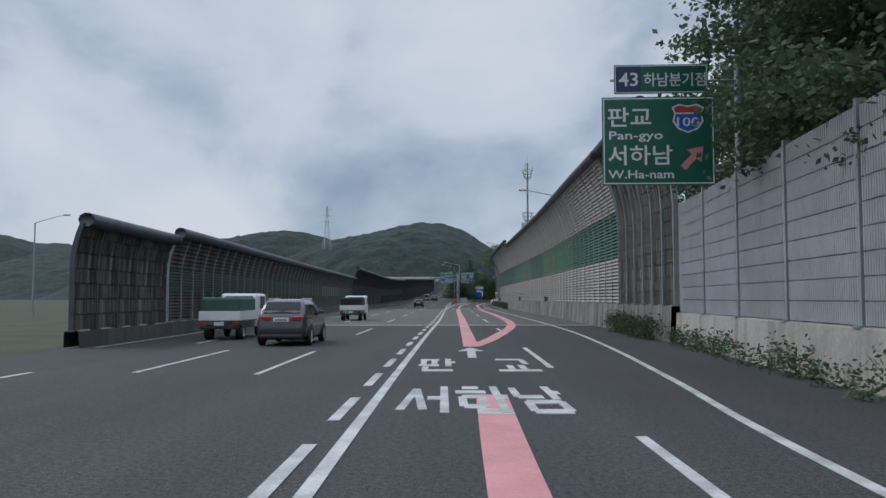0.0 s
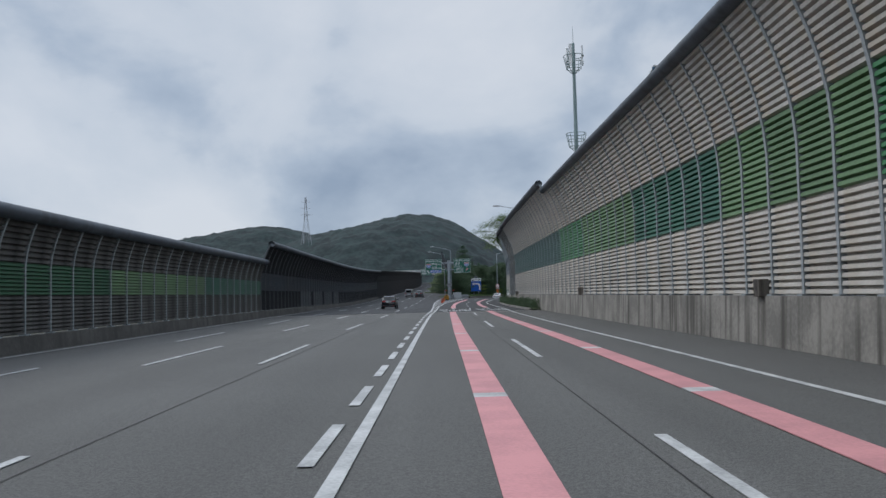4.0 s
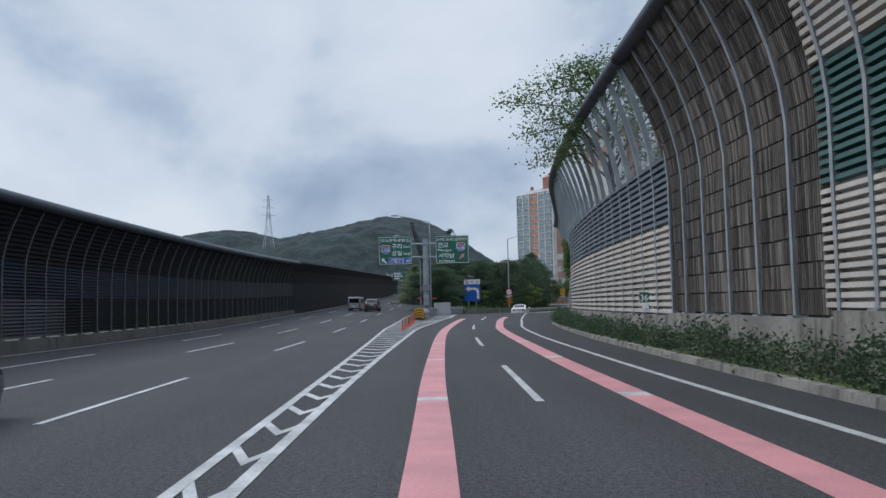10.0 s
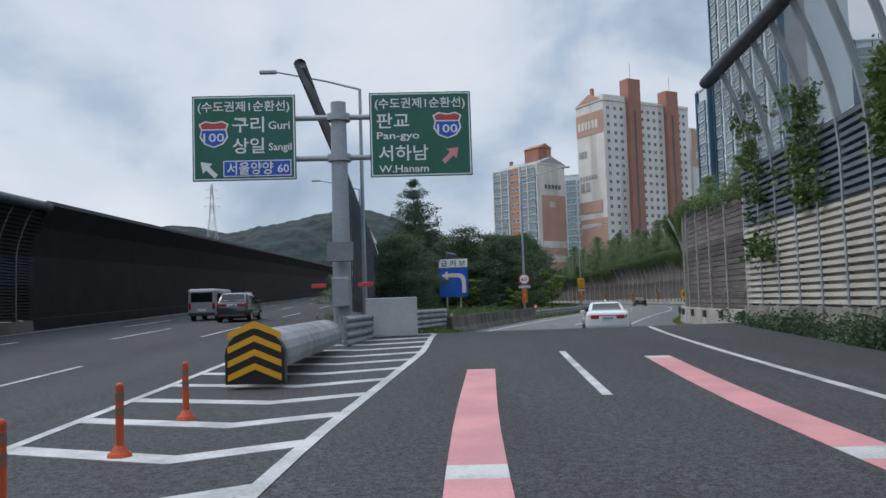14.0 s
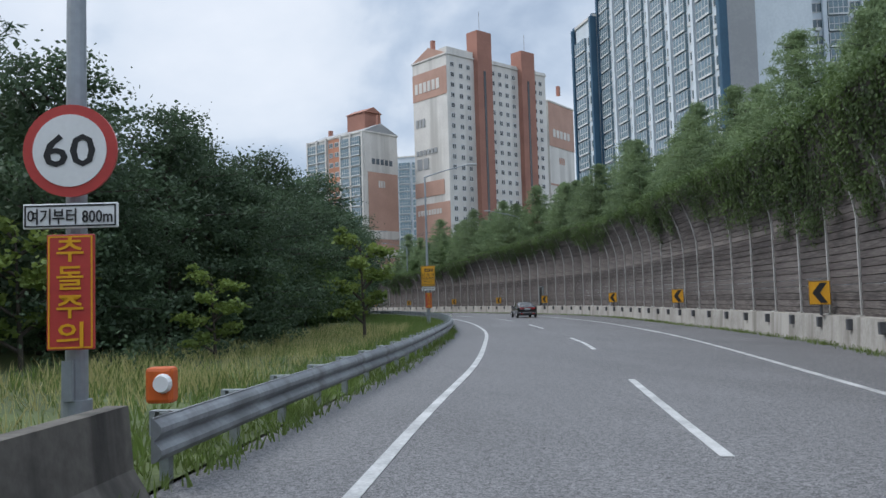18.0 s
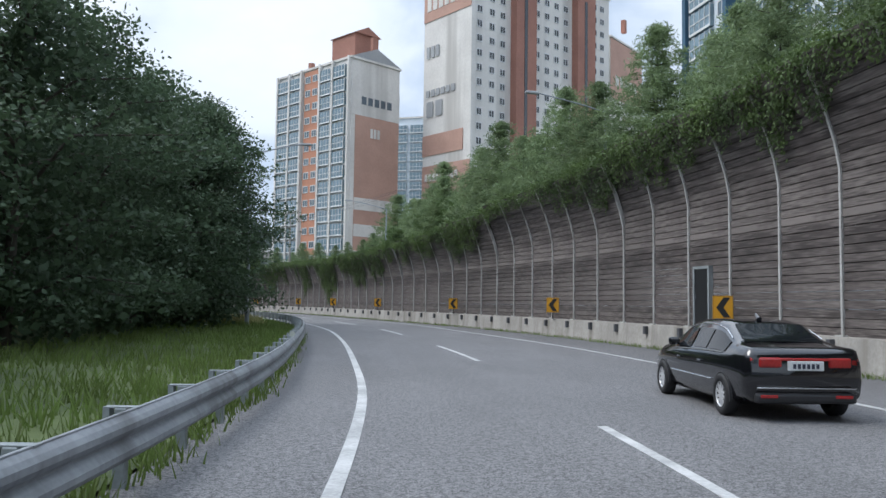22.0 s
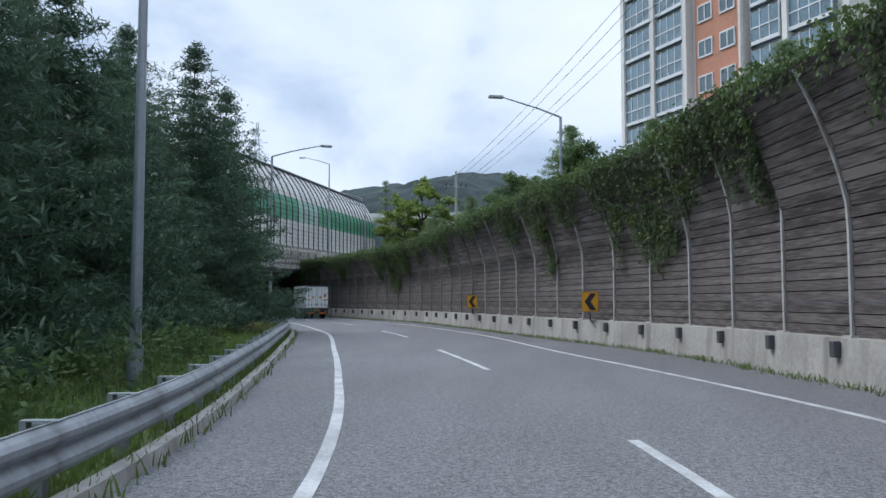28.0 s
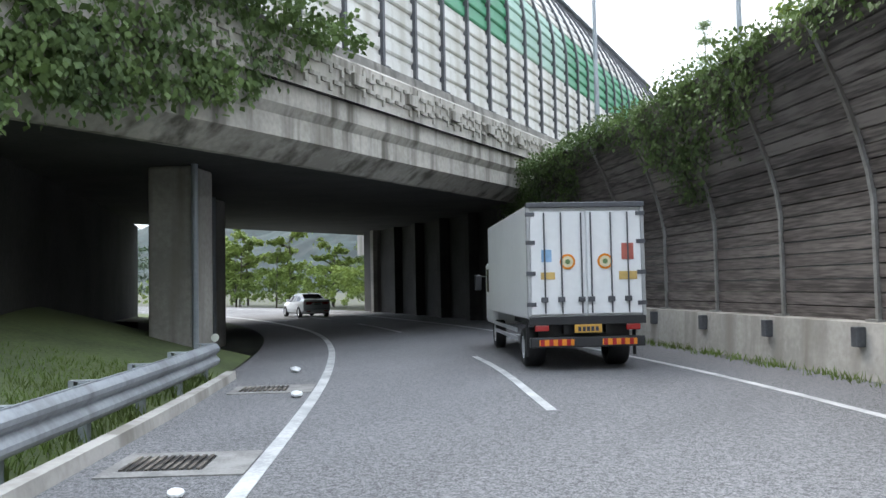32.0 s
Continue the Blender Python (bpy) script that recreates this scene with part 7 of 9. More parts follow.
# ---- signs ----
SIGN_GREEN = surf("green_sign_sheet", (0.012, 0.115, 0.075), (0.010, 0.10, 0.065), 1.0, 0.4)
SIGN_NAVY = surf("navy_sign_sheet", (0.02, 0.04, 0.10), (0.018, 0.036, 0.09), 1.0, 0.4)
SIGN_BLUE = surf("blue_sign_sheet", (0.015, 0.10, 0.46), (0.013, 0.085, 0.40), 1.0, 0.4)
SIGN_WHITE = surf("white_sign_sheet", (0.74, 0.75, 0.75), (0.68, 0.69, 0.69), 1.0, 0.4)
SIGN_RED = surf("red_sign_sheet", (0.48, 0.055, 0.045), (0.42, 0.045, 0.04), 1.0, 0.4)
SIGN_YELLOW = surf("yellow_sign_sheet", (0.72, 0.36, 0.012), (0.66, 0.32, 0.01), 1.0, 0.4)
SIGN_PINK = surf("pink_sign_sheet", (0.66, 0.26, 0.28), (0.6, 0.23, 0.25), 1.0, 0.4)
SIGN_BLACK = surf("black_sign_sheet", (0.015, 0.015, 0.016), (0.012, 0.012, 0.013), 1.0, 0.4)
SIGN_BACK = surf("sign_back", (0.32, 0.33, 0.34), (0.27, 0.28, 0.29), 1.0, 0.5, metal=0.3)


def text_mesh(body, size, bold=0.0):
    c = bpy.data.curves.new("lettering", "FONT")
    c.body, c.size, c.align_x, c.align_y = body, size, "LEFT", "BOTTOM_BASELINE"
    c.extrude = 0.004
    c.offset = bold
    c.resolution_u = 2
    o = bpy.data.objects.new("lettering", c)
    scene.collection.objects.link(o)
    me = bpy.data.meshes.new_from_object(o.evaluated_get(bpy.context.evaluated_depsgraph_get()))
    bpy.data.objects.remove(o)
    bpy.data.curves.remove(c)
    me.name = "lettering"
    return me


def word(board, body, x, z, size, material, y=-0.012, width=None, bold=None):
    """Letters on a board that faces local -y; x, z is the lower left corner of the line."""
    me = text_mesh(body, size, size * 0.012 if bold is None else bold)
    xs = [v.co.x for v in me.vertices] or [0, 1]
    k = width / (max(xs) - min(xs)) if width else 1.0
    me.transform(Matrix.Translation((x, y, z)) @ Matrix.Rotation(math.pi / 2, 4, "X") @ Matrix.Diagonal((k, 1, 1, 1)) @ Matrix.Translation((-min(xs), 0, 0)))
    return put("lettering", me, material, board)


def plate(th, x0, x1, z0_, z1, material, y=0.0, border=None, name="board", label=""):
    bm = B()
    box(bm, x0, x1, y, y + 0.05, z0_, z1, bevel=0.012)
    p = part(name, bm, material, th, label)
    if border:
        w, mt, ins = border
        bm = B()
        for a, b, c, d in ((x0 + ins, x1 - ins, z0_ + ins, z0_ + ins + w), (x0 + ins, x1 - ins, z1 - ins - w, z1 - ins), (x0 + ins, x0 + ins + w, z0_ + ins + w, z1 - ins - w), (x1 - ins - w, x1 - ins, z0_ + ins + w, z1 - ins - w)):
            box(bm, a, b, y - 0.006, y + 0.002, c, d)
        part("border", bm, mt, p)
    return p


def flat(board, pts, material, y=-0.01, name="symbol"):
    """A flat shape of the sign sheet, from points x, z."""
    bm = B()
    vs = [bm.verts.new((x, y, z)) for x, z in pts]
    f = bm.faces.new(vs)
    r = bmesh.ops.extrude_face_region(bm, geom=[f])
    bmesh.ops.translate(bm, verts=[v for v in r["geom"] if isinstance(v, bmesh.types.BMVert)], vec=(0, 0.006, 0))
    bmesh.ops.recalc_face_normals(bm, faces=bm.faces)
    return part(name, bm, material, board)


def shield(board, x, z, s, number="100"):
    """A route shield: white edge, blue field, red head."""
    out = [(0, 0.02), (0.32, 0.14), (0.5, 0.4), (0.44, 0.66), (0.52, 0.86), (0.3, 0.98), (0, 0.92), (-0.3, 0.98), (-0.52, 0.86), (-0.44, 0.66), (-0.5, 0.4), (-0.32, 0.14)]
    flat(board, [(x + a * s, z + b * s) for a, b in out], SIGN_WHITE, -0.010)
    inn = [(0, 0.07), (0.28, 0.18), (0.44, 0.42), (0.4, 0.64), (-0.4, 0.64), (-0.44, 0.42), (-0.28, 0.18)]
    flat(board, [(x + a * s, z + b * s) for a, b in inn], SIGN_BLUE, -0.016)
    hd = [(-0.4, 0.69), (0.4, 0.69), (0.46, 0.84), (0.28, 0.93), (0, 0.87), (-0.28, 0.93), (-0.46, 0.84)]
    flat(board, [(x + a * s, z + b * s) for a, b in hd], SIGN_RED, -0.016)
    word(board, number, x - 0.36 * s, z + 0.24 * s, 0.42 * s, SIGN_WHITE, -0.021, 0.72 * s)


def arrow_shape(board, x, z, s, ang, material):
    pts = [(-0.11, -0.5), (0.11, -0.5), (0.11, 0.05), (0.32, 0.05), (0, 0.5), (-0.32, 0.05), (-0.11, 0.05)]
    c, q = math.cos(ang), math.sin(ang)
    flat(board, [(x + s * (a * c - b * q), z + s * (a * q + b * c)) for a, b in pts], material, -0.012, "arrow")


def sign_43():
    th = empty("direction_sign", pose(4.72, 24.0, 0.56, 0, 0, -3), "large green motorway exit sign with a route shield", "road sign")
    b = plate(th, 0, 4.9, 6.68, 10.6, SIGN_GREEN, 0, (0.05, SIGN_WHITE, 0.05))
    word(b, "판교", 0.25, 9.35, 0.95, SIGN_WHITE, -0.012, 1.9)
    word(b, "Pan-gyo", 0.3, 8.72, 0.52, SIGN_WHITE, -0.012, 2.35)
    word(b, "서하남", 0.25, 7.65, 0.95, SIGN_WHITE, -0.012, 2.8)
    word(b, "W.Ha-nam", 0.25, 6.98, 0.52, SIGN_WHITE, -0.012, 2.85)
    shield(b, 3.75, 8.95, 1.35)
    arrow_shape(b, 3.95, 7.9, 1.3, -0.75, SIGN_PINK)
    c = plate(th, 0.55, 4.65, 10.75, 12.05, SIGN_GREEN, 0.0, (0.04, SIGN_WHITE, 0.04))
    flat(c, [(0.62, 10.82), (1.72, 10.82), (1.72, 11.98), (0.62, 11.98)], SIGN_NAVY, -0.008)
    word(c, "43", 0.75, 11.1, 0.85, SIGN_WHITE, -0.018, 0.85)
    word(c, "하남분기점", 1.85, 11.12, 0.66, SIGN_WHITE, -0.012, 2.7)
    bm = B()
    cyl(bm, (6.1, 0.5, -1.2), (6.1, 0.5, 12.0), 0.2, 0.16, 14)
    part("pole", bm, POLE, th)
    for z in (7.6, 9.7, 11.4):
        bm = B()
        cyl(bm, (0.4, 0.15, z), (6.1, 0.45, z), 0.06, 0.06, 10)
        part("arm", bm, POLE, th)
    th.scale = (0.67, 0.67, 0.67)


def sign_gore():
    th = empty("gantry_sign", pose(4.25, 235.2, high(235), 0, 0, -2), "grey pole with two green direction signs at the fork", "road sign")
    bm = B()
    cyl(bm, (0, 0, -0.3), (0, 0, 8.35), 0.34, 0.27, 20)
    pole = part("pole", bm, POLE, th, smooth=False)
    for z in (6.35, 7.8):
        bm = B()
        cyl(bm, (-3.0, -0.05, z), (3.2, -0.05, z), 0.1, 0.1, 12)
        part("arm", bm, POLE, th)
        bm = B()
        cyl(bm, (0, 0, z - 0.12), (0, 0, z + 0.12), 0.42, 0.42, 20)
        part("collar", bm, POLE, th)
    b = plate(th, -4.75, -1.15, 5.2, 8.22, SIGN_GREEN, -0.25, (0.04, SIGN_WHITE, 0.04))
    for p, x0 in ((b, -4.75),):
        word(p, "(수도권제1순환선)", x0 + 0.2, 7.68, 0.4, SIGN_WHITE, -0.262, 3.2)
        word(p, "구리", x0 + 1.4, 6.95, 0.6, SIGN_WHITE, -0.262, 1.1)
        word(p, "Guri", x0 + 2.65, 7.0, 0.4, SIGN_WHITE, -0.262, 0.75)
        word(p, "상일", x0 + 1.4, 6.2, 0.6, SIGN_WHITE, -0.262, 1.1)
        word(p, "Sangil", x0 + 2.65, 6.25, 0.36, SIGN_WHITE, -0.262, 0.8)
    g = Matrix.Translation((0, -0.25, 0))
    sb = plate(th, -3.7, -1.3, 5.32, 5.92, SIGN_BLUE, -0.27, (0.03, SIGN_WHITE, 0.02))
    word(sb, "서울양양", -3.55, 5.44, 0.48, SIGN_WHITE, -0.285, 1.6)
    word(sb, "60", -1.8, 5.46, 0.4, SIGN_WHITE, -0.285, 0.4)
    c = plate(th, 1.45, 5.05, 5.2, 8.22, SIGN_GREEN, -0.25, (0.04, SIGN_WHITE, 0.04))
    word(c, "(수도권제1순환선)", 1.65, 7.68, 0.4, SIGN_WHITE, -0.262, 3.2)
    word(c, "판교", 1.7, 6.98, 0.6, SIGN_WHITE, -0.262, 1.15)
    word(c, "Pan-gyo", 1.7, 6.55, 0.36, SIGN_WHITE, -0.262, 1.5)
    word(c, "서하남", 1.75, 5.82, 0.6, SIGN_WHITE, -0.262, 1.75)
    word(c, "W.Hanam", 1.75, 5.36, 0.36, SIGN_WHITE, -0.262, 1.75)
    for bd, x, z in ((b, -4.0, 6.35), (c, 4.2, 6.5)):
        o = empty("route_shield", Matrix.Identity(4), "", "")
        o.parent = bd
        o.location = (0, -0.25, 0)
        shield(o, x, z, 1.0)
        arrow_shape(o, -4.2 if x < 0 else 4.3, 5.62 if x < 0 else 5.95, 0.75, 0.8 if x < 0 else -0.8, SIGN_WHITE if x < 0 else SIGN_PINK)
    for o in (b, sb, c):
        o.location.x -= 0.34
        o.location.z += 0.4
    # control box, solar panel and warning boards at the pole's foot
    bm = B()
    box(bm, -0.3, 0.3, -0.75, -0.35, 1.1, 2.1, bevel=0.03)
    part("control_box", bm, POLE, th)
    bm = B()
    box(bm, -0.45, 0.45, -0.95, -0.9, 0, 0.75, pose(0, 0, 2.25, 0, 0, 0) @ pose(0, 0, 0, -25, 0, 0))
    part("solar_panel", bm, POST_DARK, th)
    for x in (-0.75, 0.85):
        bm = B()
        box(bm, x - 0.25, x + 0.25, -0.7, -0.6, 1.75, 1.9, bevel=0.02)
        part("warning_lamp", bm, SIGN_RED, th)
    bm = B()
    box(bm, 0.8, 2.6, -0.3, 0.9, 0.0, 1.35, bevel=0.03)
    part("cabinet", bm, surf("cabinet_grey", (0.45, 0.46, 0.47), rough=0.5), th)


def round_dot(board, x, z, r, mt, y=-0.02):
    bm = B()
    cyl(bm, (x, y, z), (x, y - 0.02, z), r, r * 0.7, 10)
    return part("lamp", bm, mt, board)


def curve_sign():
    th = empty("curve_sign", pose(11.35, 284.3, 0, 0, 0, -14), "blue sharp-curve sign with a lit white arrow on two posts", "road sign")
    b = plate(th, 0, 2.75, 2.15, 4.9, SIGN_BLUE)
    w = plate(th, 0, 2.75, 4.95, 5.75, SIGN_WHITE)
    word(w, "급 커 브", 0.2, 5.1, 0.62, SIGN_BLACK, -0.012, 2.35)
    flat(b, [(0.2, 4.2), (0.85, 4.65), (0.85, 4.38), (1.85, 4.38), (2.15, 4.32), (2.42, 4.1), (2.55, 3.75), (2.58, 2.45), (2.18, 2.45), (2.16, 3.65), (2.05, 3.88), (1.85, 4.0), (0.85, 4.0), (0.85, 3.7)], SIGN_WHITE, -0.01, "arrow")
    for x, z in [(0.35, 4.2), (0.6, 4.36), (0.6, 4.04), (0.78, 4.5), (0.78, 3.85)] + [(0.95 + 0.25 * k, z) for k in range(4) for z in (4.28, 4.1)] + [(2.02, 4.2), (2.2, 4.02), (2.4, 3.95)] + [(x, 3.6 - 0.26 * k) for k in range(5) for x in (2.27, 2.47)]:
        round_dot(b, x, z, 0.055, AMBER)
    for x in (0.7, 2.0):
        bm = B()
        cyl(bm, (x, 0.12, -0.3), (x, 0.12, 5.7), 0.09, 0.09, 12)
        part("post", bm, POLE, th)
    bm = B()
    box(bm, 0.75, 1.75, -0.5, 0.5, 0, 0.05, pose(0, 0.1, 6.3, -28, 12, 0))
    part("solar_panel", bm, surf("solar_panel", (0.30, 0.33, 0.38), rough=0.2), th)
    bm = B()
    cyl(bm, (1.25, 0.12, 5.7), (1.25, 0.12, 6.3), 0.04, 0.04, 8)
    part("bracket", bm, POLE, th)


def lamp_post(x, y, z, h, arm, heading, label="tall grey street lamp with one long arm", lean=0.9):
    """A pole with a rising arm towards local +x."""
    th = empty("street_lamp", pose(x, y, z, 0, 0, heading), label, "street lamp", "street lamps")
    bm = B()
    cyl(bm, (0, 0, -0.3), (0, 0, h), 0.115, 0.07, 14)
    part("pole", bm, POLE, th, smooth=False)
    bm = B()
    cyl(bm, (0, 0, 0), (0, 0, 0.9), 0.15, 0.15, 14)
    box(bm, -0.06, 0.06, -0.17, -0.14, 0.9, 1.3)
    part("base", bm, POLE, th)
    bm = tube([(0, 0, h - 0.1), (0.05, 0, h), (arm * 0.4, 0, h + lean * 0.45), (arm, 0, h + lean)], [0.06, 0.055, 0.045, 0.035], 8)
    part("arm", bm, POLE, th, smooth=True)
    bm = B()
    box(bm, arm - 0.05, arm + 0.75, -0.14, 0.14, h + lean - 0.08, h + lean + 0.08, pose(0, 0, 0, 0, 0, 0), bevel=0.05)
    part("lamp_head", bm, surf("lamp_head_grey", (0.42, 0.43, 0.44), rough=0.4), th)
    return th


def speed_pole():
    lp = lamp_post(17.92, 275.3, 0, 11.8, 3.6, -25, "tall street lamp carrying a round speed limit sign")
    th = empty("speed_sign", pose(17.9, 275.08, 0.75, 0, 0, -15), "round red-edged speed limit sign with boards below", "road sign")
    bm = B()
    cyl(bm, (0, -0.04, 3.4), (0, 0, 3.4), 0.6, 0.6, 36)
    b = part("board", bm, SIGN_RED, th)
    bm = B()
    cyl(bm, (0, -0.055, 3.4), (0, -0.03, 3.4), 0.47, 0.47, 36)
    part("face", bm, SIGN_WHITE, b)
    word(b, "60", -0.33, 3.2, 0.58, SIGN_BLACK, -0.06, 0.66)
    c = plate(th, -0.6, 0.6, 2.4, 2.72, SIGN_WHITE, -0.03, (0.02, SIGN_BLACK, 0.02))
    word(c, "여기부터 800m", -0.54, 2.47, 0.22, SIGN_BLACK, -0.042, 1.08)
    d = plate(th, -0.3, 0.3, 0.85, 2.32, SIGN_RED, -0.03, (0.02, SIGN_YELLOW, 0.02))
    for k, ch in enumerate("추돌주의"):
        word(d, ch, -0.17, 2.0 - 0.36 * k, 0.34, SIGN_YELLOW, -0.042, 0.34)
    th.scale = (0.78, 0.78, 0.78)
    # orange lantern on the rail's end
    t2 = empty("warning_lantern", pose(18.75, 275.0, 0.85, 0, 0, -20), "orange warning lantern on the end of the guard rail", "lantern")
    bm = B()
    box(bm, -0.14, 0.14, -0.1, 0.1, 0, 0.36, bevel=0.04)
    part("case", bm, surf("orange_plastic", (0.62, 0.12, 0.02), rough=0.5), t2)
    bm = B()
    cyl(bm, (0.05, -0.1, 0.2), (0.05, -0.16, 0.2), 0.1, 0.08, 14)
    part("lens", bm, SIGN_WHITE, t2)


def photo_pole():
    lamp_post(36.02, 327.9, 0, 11.6, 3.4, -15, "tall street lamp carrying yellow camera warning boards")
    th = empty("camera_sign", pose(36.0, 327.68, 0.5, 0, 0, -17), "yellow speed camera warning sign with white and red boards", "road sign")
    b = plate(th, -0.62, 0.62, 2.92, 4.75, SIGN_YELLOW, -0.03, (0.025, SIGN_BLACK, 0.025))
    flat(b, [(-0.3, 4.22), (0.2, 4.22), (0.2, 4.5), (-0.3, 4.5)], SIGN_BLACK, -0.04)
    flat(b, [(-0.2, 4.29), (-0.08, 4.29), (-0.08, 4.43), (-0.2, 4.43)], SIGN_YELLOW, -0.046)
    flat(b, [(-0.02, 4.29), (0.1, 4.29), (0.1, 4.43), (-0.02, 4.43)], SIGN_YELLOW, -0.046)
    for k in range(3):
        flat(b, [(0.24 + 0.08 * k, 4.25 - 0.02 * k), (0.29 + 0.08 * k, 4.25 - 0.02 * k), (0.29 + 0.08 * k, 4.47 + 0.02 * k), (0.24 + 0.08 * k, 4.47 + 0.02 * k)], SIGN_BLACK, -0.04)
    word(b, "이 동 식", -0.52, 3.83, 0.33, SIGN_BLACK, -0.042, 1.05)
    word(b, "단속구간", -0.54, 3.48, 0.33, SIGN_BLACK, -0.042, 1.08)
    word(b, "Photo", -0.36, 3.26, 0.24, SIGN_BLACK, -0.042, 0.72)
    word(b, "enforcement", -0.53, 3.03, 0.2, SIGN_BLACK, -0.042, 1.06)
    c = plate(th, -0.62, 0.62, 2.48, 2.86, SIGN_WHITE, -0.03, (0.02, SIGN_BLACK, 0.02))
    word(c, "안전운전", -0.54, 2.54, 0.3, SIGN_BLACK, -0.042, 1.08)
    d = plate(th, -0.28, 0.28, 0.95, 2.32, SIGN_RED, -0.03, (0.02, SIGN_YELLOW, 0.02))
    for k, ch in enumerate("절대감속"):
        word(d, ch, -0.16, 2.01 - 0.33 * k, 0.32, SIGN_YELLOW, -0.042, 0.32)
    th.scale = (0.86, 0.86, 0.86)


def chevron(y, z=1.3, size=0.8):
    s = WALL_P.sy(y)
    x, yy, h = WALL_P.at(s, -0.55)
    th = empty("chevron_sign", pose(x, yy, 0, 0, 0, math.degrees(h) - 22), "yellow board with a black chevron on the retaining wall", "road sign", "chevron signs")
    w = size * 0.42
    b = plate(th, -w, w, z, z + size, SIGN_YELLOW, 0, (0.012, SIGN_BLACK, 0.008))
    q = size
    flat(b, [(-0.28 * q, z + 0.5 * q), (0.02 * q, z + 0.92 * q), (0.3 * q, z + 0.92 * q), (0.02 * q, z + 0.5 * q), (0.3 * q, z + 0.08 * q), (0.02 * q, z + 0.08 * q)], SIGN_BLACK, -0.012, "chevron")
    bm = B()
    box(bm, -0.03, 0.03, 0.05, 0.5, z - 0.35, z + 0.1)
    box(bm, -0.03, 0.03, 0.05, 0.1, z, z + size * 0.8)
    part("bracket", bm, POST_DARK, th)


sign_43()
sign_gore()
curve_sign()
speed_pole()
photo_pole()
for y in (270.5, 288.8, 308.9, 328.9, 352.3, 369.4, 387.2, 406.9, 424.5, 442.0, 460.6, 477.4):
    chevron(y)

# street lamps: behind the right barrier, in the fork, on the bank and above the retaining wall
for x, y, z, h, arm, hd in ((12.2, 25.5, 0, 11.0, 3.6, 172), (12.0, 78.7, 0, 11.3, 3.9, 176), (13.1, 158.8, 0, 11.6, 3.9, 176), (15.6, 187, 0, 11.8, 3.9, 172), (4.9, 243.2, 0.5, 11.0, 3.8, 176), (4.0, 281.6, 1.5, 10.8, 3.6, 178), (-46, 92, 0, 10.2, 3.2, 0),
                            (41.3, 383.3, 0, 11.4, 3.2, 0), (35.24, 441.1, 0, 11.0, 3.2, 14), (24.35, 477.15, 0.1, 11.0, 3.2, 30), (42.9, 470.3, 6.5, 5.0, 3.2, 200), (57.2, 420, 6.5, 5.9, 4.0, 170), (61.5, 372, 8.0, 5.2, 4.2, 176), (13.7, 525.8, 7.0, 12.0, 3.2, 178), (20.53, 517.3, 5.9, 6.5, 3.9, 216), (9.2, 560, 8.0, 11.0, 3.0, 178)):
    lamp_post(x, y, z, h, arm, hd)


def mast():
    th = empty("telecom_mast", pose(13.0, 125, 0), "slim green-grey telecom mast with two ringed platforms", "mast")
    MG = surf("mast_green", (0.24, 0.31, 0.31), (0.18, 0.24, 0.24), 1.0, 0.5, metal=0.2)
    bm = B()
    cyl(bm, (0, 0, -0.3), (0, 0, 22.5), 0.24, 0.12, 14)
    part("pole", bm, MG, th)
    for z in (13.7, 20.3):
        bm = B()
        for hz in (0, 0.55, 1.1):
            rr = 0.6 + 0.22 * hz
            ring = [Vector((rr * math.cos(a), rr * math.sin(a), z + hz)) for a in np.linspace(0, 2 * math.pi, 17)]
            for p, q in zip(ring, ring[1:]):
                cyl(bm, p, q, 0.03, 0.03, 6)
        for a in np.linspace(0, 2 * math.pi, 9)[:-1]:
            cyl(bm, (0.6 * math.cos(a), 0.6 * math.sin(a), z), (0.84 * math.cos(a), 0.84 * math.sin(a), z + 1.1), 0.025, 0.025, 6)
            cyl(bm, (0, 0, z - 0.5), (0.6 * math.cos(a), 0.6 * math.sin(a), z), 0.025, 0.025, 6)
        part("platform", bm, MG, th)
    for a in (0, 2.1, 4.2):
        bm = B()
        box(bm, -0.13, 0.13, -0.06, 0.06, 20.6, 22.3, pose(0.75 * math.cos(a), 0.75 * math.sin(a), 0, 0, 0, math.degrees(a) + 90), bevel=0.02)
        part("antenna", bm, SIGN_WHITE, th)
    bm = B()
    cyl(bm, (0, 0, 22.5), (0, 0, 24), 0.025, 0.01, 6)
    part("lightning_rod", bm, MG, th)


mast()


